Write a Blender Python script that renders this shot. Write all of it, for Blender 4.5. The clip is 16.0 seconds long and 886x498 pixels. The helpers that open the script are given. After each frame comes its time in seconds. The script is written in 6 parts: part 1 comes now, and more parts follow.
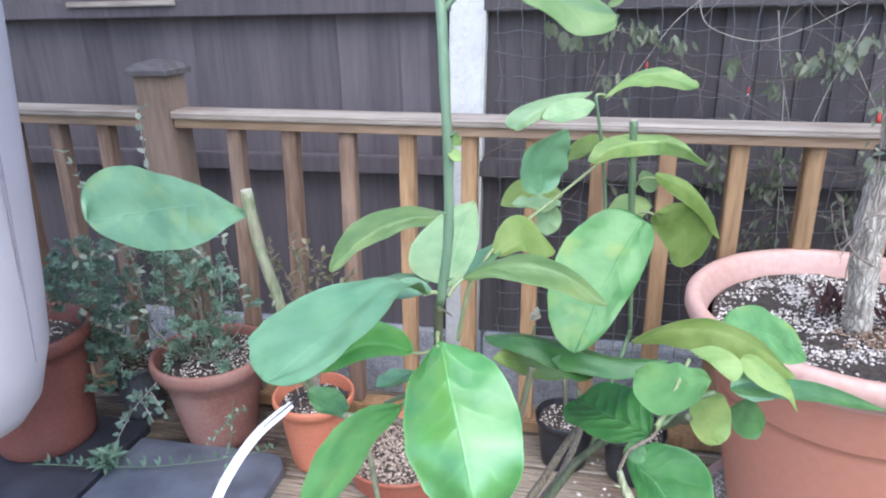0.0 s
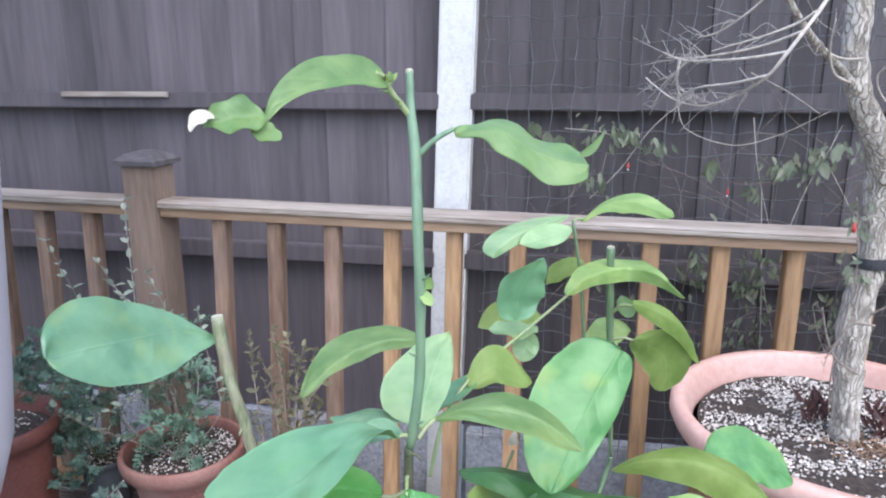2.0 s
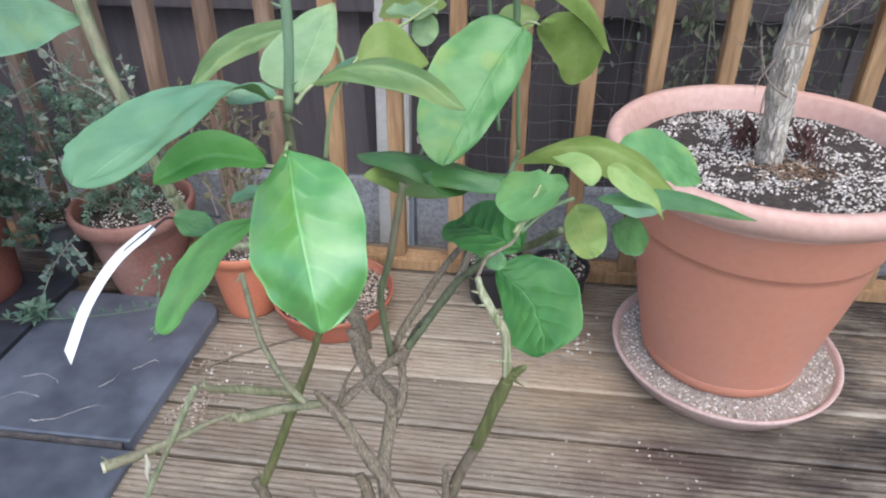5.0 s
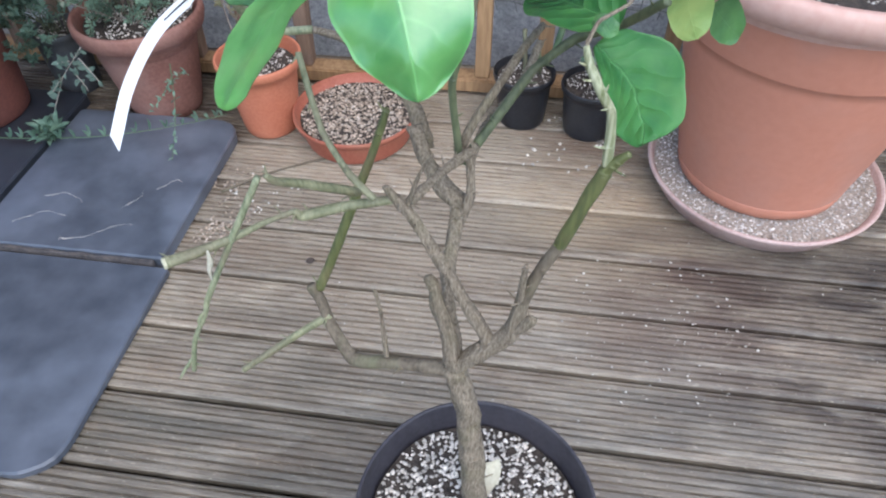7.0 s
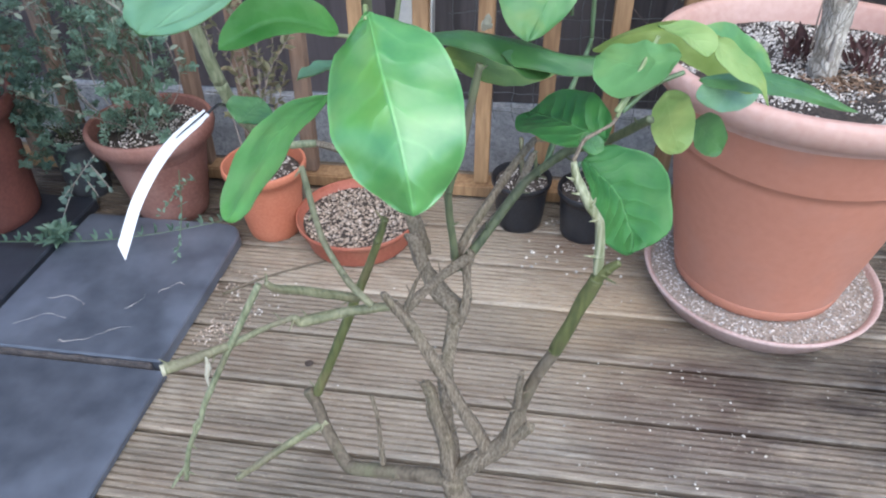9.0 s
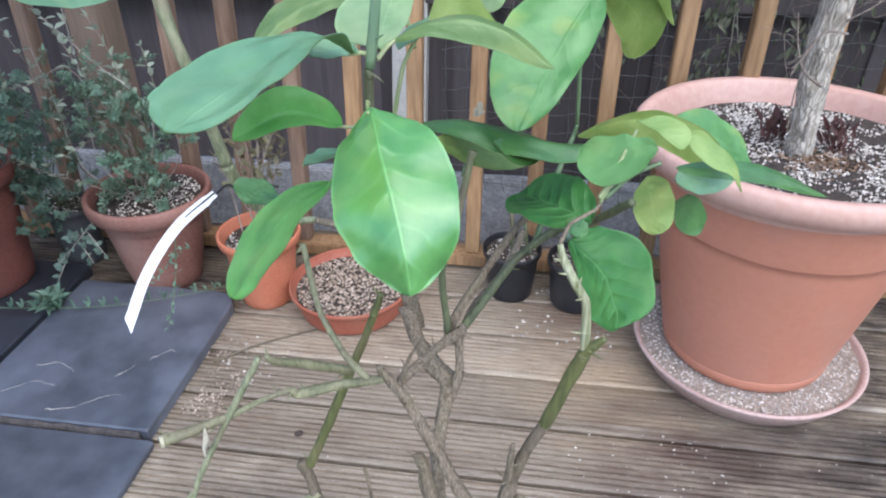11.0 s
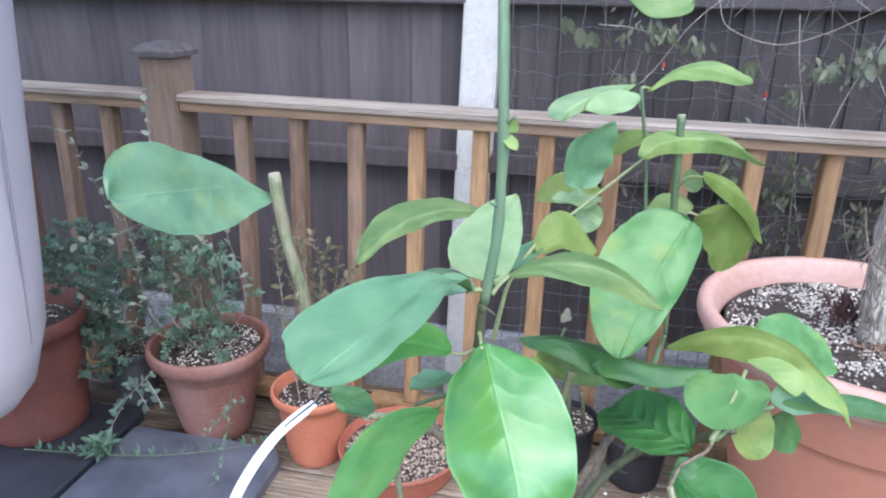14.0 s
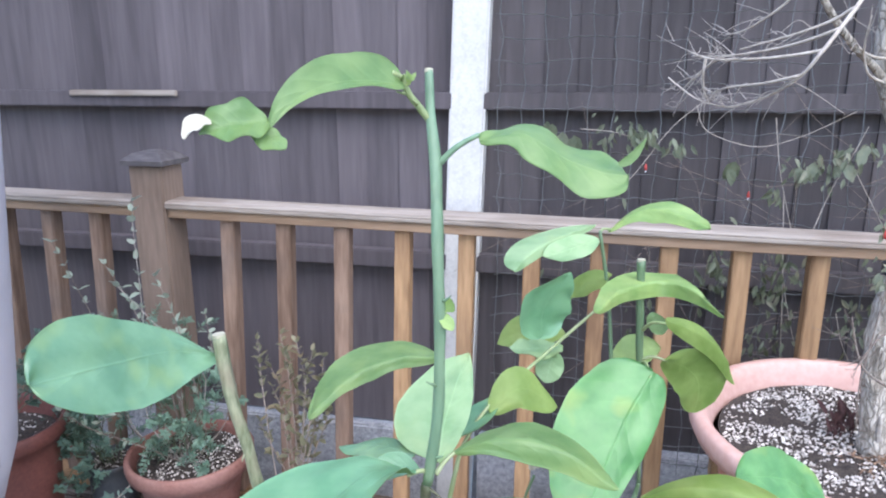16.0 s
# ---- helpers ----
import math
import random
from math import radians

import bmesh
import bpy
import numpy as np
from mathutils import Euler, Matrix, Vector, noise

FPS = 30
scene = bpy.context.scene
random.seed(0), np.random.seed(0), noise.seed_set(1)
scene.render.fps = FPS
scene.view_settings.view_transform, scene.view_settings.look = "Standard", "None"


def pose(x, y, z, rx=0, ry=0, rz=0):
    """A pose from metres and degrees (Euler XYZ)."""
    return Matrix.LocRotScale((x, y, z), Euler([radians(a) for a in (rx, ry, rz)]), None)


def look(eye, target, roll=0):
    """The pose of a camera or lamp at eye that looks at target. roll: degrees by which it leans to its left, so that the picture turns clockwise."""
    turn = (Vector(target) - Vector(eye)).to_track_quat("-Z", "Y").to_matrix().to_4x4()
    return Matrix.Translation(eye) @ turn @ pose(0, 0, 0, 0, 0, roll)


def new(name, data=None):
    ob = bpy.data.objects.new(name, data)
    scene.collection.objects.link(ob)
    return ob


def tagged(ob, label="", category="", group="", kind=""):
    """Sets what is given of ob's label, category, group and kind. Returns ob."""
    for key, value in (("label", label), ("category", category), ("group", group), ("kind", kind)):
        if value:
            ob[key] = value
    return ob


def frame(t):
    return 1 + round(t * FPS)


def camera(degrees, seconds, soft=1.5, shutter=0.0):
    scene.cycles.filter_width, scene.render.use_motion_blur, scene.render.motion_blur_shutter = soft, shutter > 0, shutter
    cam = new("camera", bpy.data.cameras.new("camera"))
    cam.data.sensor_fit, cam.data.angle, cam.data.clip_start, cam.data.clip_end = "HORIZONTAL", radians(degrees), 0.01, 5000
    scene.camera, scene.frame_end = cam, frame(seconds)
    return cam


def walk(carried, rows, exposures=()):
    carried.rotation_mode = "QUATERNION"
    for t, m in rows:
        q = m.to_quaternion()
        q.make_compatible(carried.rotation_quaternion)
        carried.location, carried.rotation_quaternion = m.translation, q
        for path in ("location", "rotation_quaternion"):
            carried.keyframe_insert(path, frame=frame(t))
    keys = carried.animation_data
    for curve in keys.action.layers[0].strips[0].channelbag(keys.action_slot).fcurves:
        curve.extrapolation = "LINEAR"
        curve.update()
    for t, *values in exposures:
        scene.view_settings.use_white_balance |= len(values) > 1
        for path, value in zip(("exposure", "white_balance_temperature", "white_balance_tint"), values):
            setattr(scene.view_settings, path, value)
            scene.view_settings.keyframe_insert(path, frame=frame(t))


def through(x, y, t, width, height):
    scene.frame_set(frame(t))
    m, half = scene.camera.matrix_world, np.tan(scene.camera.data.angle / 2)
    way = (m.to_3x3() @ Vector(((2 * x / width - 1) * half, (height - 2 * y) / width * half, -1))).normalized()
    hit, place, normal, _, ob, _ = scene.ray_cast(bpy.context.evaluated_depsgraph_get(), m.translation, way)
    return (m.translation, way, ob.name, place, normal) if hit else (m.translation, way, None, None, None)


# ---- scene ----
cam = camera(65.8, 16.0, soft=2.1)
PATH = [
    (0, (-0.161, 0.127, 1.196), (-0.567, 1.955, 0.492), -1.4),
    (0.5, (-0.164, 0.136, 1.208), (-0.58, 1.988, 0.576), -0.7),
    (1, (-0.16, 0.15, 1.213), (-0.564, 2.018, 0.624), -0.3),
    (1.5, (-0.16, 0.15, 1.222), (-0.546, 2.033, 0.671), 0.2),
    (2, (-0.155, 0.147, 1.231), (-0.536, 2.049, 0.747), -0.1),
    (2.5, (-0.144, 0.144, 1.233), (-0.513, 2.052, 0.761), -0.5),
    (3, (-0.123, 0.148, 1.226), (-0.483, 2.034, 0.668), -1.5),
    (3.5, (-0.101, 0.144, 1.211), (-0.445, 1.995, 0.537), -1.6),
    (4, (-0.094, 0.134, 1.187), (-0.38, 1.952, 0.405), -0.2),
    (4.5, (-0.102, 0.135, 1.173), (-0.372, 1.873, 0.222), -0.2),
    (5, (-0.1, 0.142, 1.159), (-0.342, 1.806, 0.078), -0.7),
    (5.2, (-0.105, 0.145, 1.152), (-0.361, 1.753, -0.009), -0.8),
    (7.3, (-0.159, 0.156, 1.099), (-0.37, 1.511, -0.356), -0.7),
    (7.5, (-0.159, 0.156, 1.099), (-0.365, 1.519, -0.35), -0.5),
    (8, (-0.16, 0.158, 1.102), (-0.413, 1.58, -0.282), -1.9),
    (8.5, (-0.157, 0.155, 1.106), (-0.389, 1.639, -0.215), -1.0),
    (9, (-0.153, 0.152, 1.111), (-0.403, 1.703, -0.126), -1.1),
    (9.2, (-0.149, 0.156, 1.11), (-0.411, 1.706, -0.126), -1.1),
    (11.5, (-0.156, 0.134, 1.134), (-0.391, 1.814, 0.076), -0.0),
    (12, (-0.162, 0.14, 1.131), (-0.429, 1.811, 0.065), 0.2),
    (12.5, (-0.174, 0.144, 1.146), (-0.454, 1.88, 0.194), 0.8),
    (13, (-0.182, 0.141, 1.165), (-0.531, 1.926, 0.334), 0.5),
    (13.5, (-0.191, 0.141, 1.174), (-0.589, 1.943, 0.403), 0.5),
    (14, (-0.199, 0.148, 1.184), (-0.587, 1.975, 0.469), 0.8),
    (14.5, (-0.204, 0.152, 1.205), (-0.618, 2.012, 0.599), 2.2),
    (15, (-0.188, 0.159, 1.236), (-0.617, 2.051, 0.751), 0.3),
    (15.5, (-0.175, 0.171, 1.238), (-0.57, 2.076, 0.775), 0.3),
    (16, (-0.17, 0.186, 1.232), (-0.578, 2.082, 0.744), -0.0),
]
walk(cam, [(t, look(eye, target, roll)) for t, eye, target, roll in PATH], [(0, 1.5, 6100, 14), (3.5, 1.45, 6330, 15), (5, 1.17, 6480, 12), (7.5, 1.22, 6120, 10), (9, 1.22, 6120, 10), (11.5, 1.27, 6230, 13), (13, 1.33, 6130, 14), (16, 1.58, 6100, 15)])

# ---- light ----
world = bpy.data.worlds.new("sky")
scene.world = world
world.use_nodes = True
sky = world.node_tree.nodes.new("ShaderNodeTexSky")
sky.sky_type, sky.sun_disc = "NISHITA", False
sky.sun_elevation, sky.sun_rotation = radians(58), radians(152)
sky.air_density, sky.dust_density, sky.ozone_density = 1.0, 1.0, 2.0
back = world.node_tree.nodes["Background"]
world.node_tree.links.new(sky.outputs[0], back.inputs[0])
back.inputs[1].default_value = 0.15
sun = new("sun", bpy.data.lights.new("sun", "SUN"))
sun.data.energy, sun.data.angle, sun.data.color = 1.4, radians(80), (1.0, 0.97, 0.93)
sun.matrix_world = look((1.3, -2.4, 4.4), (0, 0, 0))


# ---- materials ----
def surface(name, dark, light, size=20, fine=150, rough=0.7, bump=0.3, stretch=(1, 1, 1), stain=None, stain_size=4, stain_amount=0.5, vary=0.15, gloss=0.5, depth=0.002, wet=None, grains=False):
    """Two colours mixed by noise at two scales, a stain, a random change from piece to piece, and relief."""
    m = bpy.data.materials.new(name)
    m.use_nodes = True
    n, l = m.node_tree.nodes, m.node_tree.links
    b = n["Principled BSDF"]
    co = n.new("ShaderNodeTexCoord")
    mp = n.new("ShaderNodeMapping")
    mp.inputs["Scale"].default_value = stretch
    info = n.new("ShaderNodeObjectInfo")
    shift = n.new("ShaderNodeVectorMath")
    shift.operation = "ADD"
    far = n.new("ShaderNodeVectorMath")
    far.operation = "SCALE"
    far.inputs[0].default_value = (7.3, 3.1, 5.7)
    l.new(info.outputs["Random"], far.inputs["Scale"])
    l.new(co.outputs["Object"], shift.inputs[0])
    l.new(far.outputs[0], shift.inputs[1])
    l.new(shift.outputs[0], mp.inputs[0])
    big, small, blot = (n.new("ShaderNodeTexNoise") for _ in range(3))
    for tex, s, d in ((big, size, 5), (small, fine, 3), (blot, stain_size, 4)):
        tex.inputs["Scale"].default_value, tex.inputs["Detail"].default_value = s, d
        l.new(mp.outputs[0], tex.inputs["Vector"])
    l.new(shift.outputs[0], blot.inputs["Vector"])
    add = n.new("ShaderNodeMath")
    add.operation = "MULTIPLY_ADD"
    add.inputs[1].default_value = 0.5
    l.new(small.outputs[0], add.inputs[0])
    half = n.new("ShaderNodeMath")
    half.operation = "MULTIPLY"
    half.inputs[1].default_value = 0.5
    l.new(big.outputs[0], half.inputs[0])
    l.new(half.outputs[0], add.inputs[2])
    ramp = n.new("ShaderNodeMapRange")
    ramp.inputs[1].default_value, ramp.inputs[2].default_value = 0.36, 0.64
    l.new(add.outputs[0], ramp.inputs[0])
    mix = n.new("ShaderNodeMixRGB")
    mix.inputs[1].default_value, mix.inputs[2].default_value = (*dark, 1), (*light, 1)
    l.new(ramp.outputs[0], mix.inputs[0])
    last = mix
    if stain:
        cut = n.new("ShaderNodeMapRange")
        cut.inputs[1].default_value, cut.inputs[2].default_value, cut.inputs[4].default_value = 0.5, 0.72, stain_amount
        l.new(blot.outputs[0], cut.inputs[0])
        st = n.new("ShaderNodeMixRGB")
        st.inputs[2].default_value = (*stain, 1)
        l.new(cut.outputs[0], st.inputs[0])
        l.new(last.outputs[0], st.inputs[1])
        last = st
    hsv = n.new("ShaderNodeHueSaturation")
    val = n.new("ShaderNodeMapRange")
    val.inputs[3].default_value, val.inputs[4].default_value = 1 - vary, 1 + vary
    l.new(n.new("ShaderNodeNewGeometry").outputs["Random Per Island"] if grains else info.outputs["Random"], val.inputs[0])
    l.new(val.outputs[0], hsv.inputs["Value"])
    l.new(last.outputs[0], hsv.inputs["Color"])
    l.new(hsv.outputs[0], b.inputs["Base Color"])
    b.inputs["Roughness"].default_value = rough
    b.inputs["Specular IOR Level"].default_value = gloss
    if wet is not None:
        damp = n.new("ShaderNodeMapRange")
        damp.inputs[1].default_value, damp.inputs[2].default_value, damp.inputs[3].default_value, damp.inputs[4].default_value = 0.4, 0.62, rough, wet
        l.new(blot.outputs[0], damp.inputs[0])
        l.new(damp.outputs[0], b.inputs["Roughness"])
    bp = n.new("ShaderNodeBump")
    bp.inputs["Strength"].default_value, bp.inputs["Distance"].default_value = bump, depth
    l.new(add.outputs[0], bp.inputs["Height"])
    l.new(bp.outputs[0], b.inputs["Normal"])
    return m


def leaf_surface(name, dark, light, blotch, amount=0.5, rough=0.38, vein=0.16, through=0.25, coat=0.2, quilt=0.4, relief_strength=0.4, shine=0.5):
    """A citrus leaf: paler midrib and side veins along its own length and width, yellowing blotches, light passing through."""
    m = bpy.data.materials.new(name)
    m.use_nodes = True
    n, l = m.node_tree.nodes, m.node_tree.links
    b = n["Principled BSDF"]
    uv = n.new("ShaderNodeUVMap")
    uv.uv_map = "leaf"
    sep = n.new("ShaderNodeSeparateXYZ")
    l.new(uv.outputs[0], sep.inputs[0])

    def calc(op, a, c=None, d=None):
        k = n.new("ShaderNodeMath")
        k.operation = op
        for i, v in enumerate((a, c, d)):
            if v is None:
                continue
            if isinstance(v, (int, float)):
                k.inputs[i].default_value = v
            else:
                l.new(v, k.inputs[i])
        return k.outputs[0]

    across = calc("ABSOLUTE", sep.outputs[1])
    rib = calc("SUBTRACT", 1.0, calc("MULTIPLY", across, 26))
    rib = calc("MAXIMUM", rib, 0.0)
    co = n.new("ShaderNodeTexCoord")
    info = n.new("ShaderNodeObjectInfo")
    bend = n.new("ShaderNodeTexNoise")
    bend.inputs["Scale"].default_value, bend.inputs["Detail"].default_value = 38, 2
    l.new(co.outputs["Object"], bend.inputs["Vector"])
    slant = calc("MULTIPLY_ADD", across, -1.5, calc("MULTIPLY", sep.outputs[0], 6.5))
    slant = calc("MULTIPLY_ADD", bend.outputs[0], 1.3, slant)
    saw = calc("PINGPONG", slant, 0.5)
    side = calc("MAXIMUM", calc("SUBTRACT", 1.0, calc("MULTIPLY", saw, 5.0)), 0.0)
    side = calc("MULTIPLY", side, calc("SUBTRACT", 1.0, across))
    margin = calc("MULTIPLY", calc("MAXIMUM", calc("SUBTRACT", across, 0.94), 0.0), 12.0)
    veins = calc("MINIMUM", calc("ADD", calc("MULTIPLY_ADD", side, 0.35, rib), margin), 1.0)
    tex, spot = n.new("ShaderNodeTexNoise"), n.new("ShaderNodeTexNoise")
    tex.inputs["Scale"].default_value, tex.inputs["Detail"].default_value = 45, 6
    spot.noise_dimensions = "4D"
    spot.inputs["Scale"].default_value, spot.inputs["Detail"].default_value = 28, 2
    l.new(calc("MULTIPLY", info.outputs["Random"], 40), spot.inputs["W"])
    l.new(co.outputs["Object"], tex.inputs["Vector"])
    l.new(co.outputs["Object"], spot.inputs["Vector"])
    mix = n.new("ShaderNodeMixRGB")
    mix.inputs[1].default_value, mix.inputs[2].default_value = (*dark, 1), (*light, 1)
    tone = n.new("ShaderNodeMapRange")
    tone.inputs[1].default_value, tone.inputs[2].default_value = 0.34, 0.66
    l.new(tex.outputs[0], tone.inputs[0])
    l.new(tone.outputs[0], mix.inputs[0])
    cut = n.new("ShaderNodeMapRange")
    cut.inputs[1].default_value, cut.inputs[2].default_value, cut.inputs[4].default_value = 0.55, 0.72, amount
    l.new(spot.outputs[0], cut.inputs[0])
    m2 = n.new("ShaderNodeMixRGB")
    m2.inputs[2].default_value = (*blotch, 1)
    l.new(cut.outputs[0], m2.inputs[0])
    l.new(mix.outputs[0], m2.inputs[1])
    m3 = n.new("ShaderNodeMixRGB")
    m3.inputs[2].default_value = tuple(min(1, c * 1.45 + 0.03) for c in light) + (1,)
    l.new(calc("MULTIPLY", veins, vein), m3.inputs[0])
    l.new(m2.outputs[0], m3.inputs[1])
    l.new(m3.outputs[0], b.inputs["Base Color"])
    b.inputs["Roughness"].default_value = rough
    b.inputs["Specular IOR Level"].default_value = shine
    b.inputs["Coat Weight"].default_value, b.inputs["Coat Roughness"].default_value = coat, 0.32
    bp = n.new("ShaderNodeBump")
    bp.inputs["Strength"].default_value, bp.inputs["Distance"].default_value = relief_strength, 0.0012
    bp.invert = True
    pillow = calc("MULTIPLY", calc("POWER", calc("MULTIPLY", saw, 2.0), 0.6), calc("SUBTRACT", 1.1, across))
    relief = calc("MULTIPLY_ADD", pillow, -quilt, veins)
    l.new(calc("MULTIPLY_ADD", tex.outputs[0], -0.7, relief), bp.inputs["Height"])
    l.new(bp.outputs[0], b.inputs["Normal"])
    tr = n.new("ShaderNodeBsdfTranslucent")
    thin = n.new("ShaderNodeGamma")
    thin.inputs[1].default_value = 0.55
    l.new(m3.outputs[0], thin.inputs[0])
    l.new(thin.outputs[0], tr.inputs[0])
    ms = n.new("ShaderNodeMixShader")
    ms.inputs[0].default_value = through
    l.new(b.outputs[0], ms.inputs[1])
    l.new(tr.outputs[0], ms.inputs[2])
    l.new(ms.outputs[0], n["Material Output"].inputs[0])
    return m


def plated_bark():
    """Old bark: long pale flakes between dark crooked fissures."""
    m = surface("pale flaky bark", (0.36, 0.315, 0.25), (0.7, 0.64, 0.54), 70, 260, 0.9, 1.0, (1, 1, 0.25), (0.27, 0.23, 0.18), 22, 0.6, 0.05, 0.3, 0.004)
    n, l = m.node_tree.nodes, m.node_tree.links
    b = n["Principled BSDF"]
    co, mp, bend, warp = n.new("ShaderNodeTexCoord"), n.new("ShaderNodeMapping"), n.new("ShaderNodeTexNoise"), n.new("ShaderNodeMixRGB")
    bend.inputs["Scale"].default_value, bend.inputs["Detail"].default_value = 30, 4
    warp.blend_type = "ADD"
    warp.inputs[0].default_value = 0.035
    l.new(co.outputs["Object"], bend.inputs["Vector"])
    l.new(co.outputs["Object"], warp.inputs[1])
    l.new(bend.outputs["Color"], warp.inputs[2])
    mp.inputs["Scale"].default_value = (1, 1, 0.13)
    l.new(warp.outputs[0], mp.inputs[0])
    cell, crack, mix = n.new("ShaderNodeTexVoronoi"), n.new("ShaderNodeMapRange"), n.new("ShaderNodeMixRGB")
    cell.feature = "DISTANCE_TO_EDGE"
    cell.inputs["Scale"].default_value = 110
    l.new(mp.outputs[0], cell.inputs["Vector"])
    crack.inputs[1].default_value, crack.inputs[2].default_value, crack.inputs[3].default_value, crack.inputs[4].default_value = 0.0, 0.16, 0.6, 0.0
    l.new(cell.outputs["Distance"], crack.inputs[0])
    under = b.inputs["Base Color"].links[0].from_socket
    mix.inputs[2].default_value = (0.19, 0.155, 0.115, 1)
    l.new(crack.outputs[0], mix.inputs[0])
    l.new(under, mix.inputs[1])
    l.new(mix.outputs[0], b.inputs["Base Color"])
    first, deep = b.inputs["Normal"].links[0].from_node, n.new("ShaderNodeBump")
    deep.inputs["Strength"].default_value, deep.inputs["Distance"].default_value = 1.0, 0.004
    deep.invert = True
    l.new(crack.outputs[0], deep.inputs["Height"])
    l.new(first.outputs[0], deep.inputs["Normal"])
    l.new(deep.outputs[0], b.inputs["Normal"])
    return m


def deck_surface():
    """Weathered softwood: short dark dashes of grain, brown damp patches, grey dirt, painted pot shade."""
    m = bpy.data.materials.new("weathered decking")
    m.use_nodes = True
    n, l = m.node_tree.nodes, m.node_tree.links
    b = n["Principled BSDF"]
    co, info = n.new("ShaderNodeTexCoord"), n.new("ShaderNodeObjectInfo")
    far, shift = n.new("ShaderNodeVectorMath"), n.new("ShaderNodeVectorMath")
    far.operation, shift.operation = "SCALE", "ADD"
    far.inputs[0].default_value = (9.1, 0.0, 5.3)
    l.new(info.outputs["Random"], far.inputs["Scale"])
    l.new(co.outputs["Object"], shift.inputs[0])
    l.new(far.outputs[0], shift.inputs[1])

    spot = n.new("ShaderNodeNewGeometry").outputs["Position"]

    def cloud(scale, detail, lo, hi, stretch=(1, 1, 1), most=1.0, place=None):
        mp, tex, rng = n.new("ShaderNodeMapping"), n.new("ShaderNodeTexNoise"), n.new("ShaderNodeMapRange")
        mp.inputs["Scale"].default_value = stretch
        tex.inputs["Scale"].default_value, tex.inputs["Detail"].default_value = scale, detail
        tex.inputs["Roughness"].default_value = 0.62
        rng.inputs[1].default_value, rng.inputs[2].default_value, rng.inputs[4].default_value = lo, hi, most
        l.new(place or shift.outputs[0], mp.inputs[0])
        l.new(mp.outputs[0], tex.inputs["Vector"])
        l.new(tex.outputs[0], rng.inputs[0])
        return rng.outputs[0]

    def over(fac, under, colour):
        mix = n.new("ShaderNodeMixRGB")
        mix.inputs[2].default_value = (*colour, 1)
        l.new(fac, mix.inputs[0])
        if isinstance(under, tuple):
            mix.inputs[1].default_value = (*under, 1)
        else:
            l.new(under, mix.inputs[1])
        return mix.outputs[0]

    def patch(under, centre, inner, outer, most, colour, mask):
        """A patch of one colour with a ragged outline round one place on the deck."""
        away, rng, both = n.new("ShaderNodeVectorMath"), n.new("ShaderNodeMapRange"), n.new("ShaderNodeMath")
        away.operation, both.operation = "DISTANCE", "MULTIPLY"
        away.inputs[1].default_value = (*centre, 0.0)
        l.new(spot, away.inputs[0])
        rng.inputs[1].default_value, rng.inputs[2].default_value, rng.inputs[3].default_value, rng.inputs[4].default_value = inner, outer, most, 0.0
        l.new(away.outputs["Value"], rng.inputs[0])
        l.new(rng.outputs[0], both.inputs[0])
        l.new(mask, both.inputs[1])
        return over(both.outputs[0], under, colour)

    grain = cloud(30, 5, 0.34, 0.66, (0.5, 9, 1))
    ragged = cloud(7, 6, 0.34, 0.6, (0.6, 1.4, 1), 1.0, spot)
    streaky = cloud(9, 6, 0.3, 0.62, (0.35, 1.8, 1), 1.0, spot)
    c = over(grain, (0.215, 0.17, 0.122), (0.385, 0.318, 0.232))
    c = over(cloud(9, 6, 0.46, 0.7, (0.5, 1, 1), 0.55), c, (0.19, 0.125, 0.078))
    c = over(cloud(3.2, 7, 0.5, 0.66, (0.8, 1.2, 1), 0.45, spot), c, (0.13, 0.1, 0.075))
    c = patch(c, (0.15, 0.68), 0.22, 0.62, 0.75, (0.15, 0.138, 0.115), streaky)
    c = patch(c, (-0.75, 0.5), 0.25, 0.75, 0.8, (0.085, 0.077, 0.058), streaky)
    c = patch(c, (-0.35, 1.35), 0.05, 0.5, 0.5, (0.47, 0.385, 0.28), streaky)
    c = patch(c, (0.05, 1.34), 0.05, 0.3, 0.6, (0.52, 0.39, 0.24), streaky)
    c = patch(c, (0.22, 1.13), 0.08, 0.3, 0.75, (0.13, 0.066, 0.046), ragged)
    # wet boards before the saucer, some pot shade mixed into the colour
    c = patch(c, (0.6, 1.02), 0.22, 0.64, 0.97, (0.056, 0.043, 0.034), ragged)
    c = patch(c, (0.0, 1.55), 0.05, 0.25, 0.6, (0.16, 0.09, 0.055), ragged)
    # right of the saucer: the pot's shadow painted over damp boards
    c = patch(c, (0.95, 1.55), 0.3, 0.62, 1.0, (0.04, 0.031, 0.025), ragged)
    # wet boards round the left pots, the shade among them painted in
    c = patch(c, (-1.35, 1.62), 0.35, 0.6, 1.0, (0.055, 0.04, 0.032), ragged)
    c = over(cloud(60, 4, 0.6, 0.74, (0.4, 2.5, 1), 0.6), c, (0.09, 0.064, 0.045))
    c = over(cloud(170, 3, 0.6, 0.72, (0.45, 1.3, 1), 0.55), c, (0.075, 0.055, 0.04))
    c = over(cloud(150, 3, 0.62, 0.74, (0.5, 1.3, 1), 0.5, spot), c, (0.56, 0.48, 0.37))
    c = over(cloud(16, 5, 0.55, 0.75, (0.4, 2, 1), 0.5), c, (0.46, 0.405, 0.32))
    hsv, val = n.new("ShaderNodeHueSaturation"), n.new("ShaderNodeMapRange")
    val.inputs[3].default_value, val.inputs[4].default_value = 0.8, 1.2
    l.new(info.outputs["Random"], val.inputs[0])
    l.new(val.outputs[0], hsv.inputs["Value"])
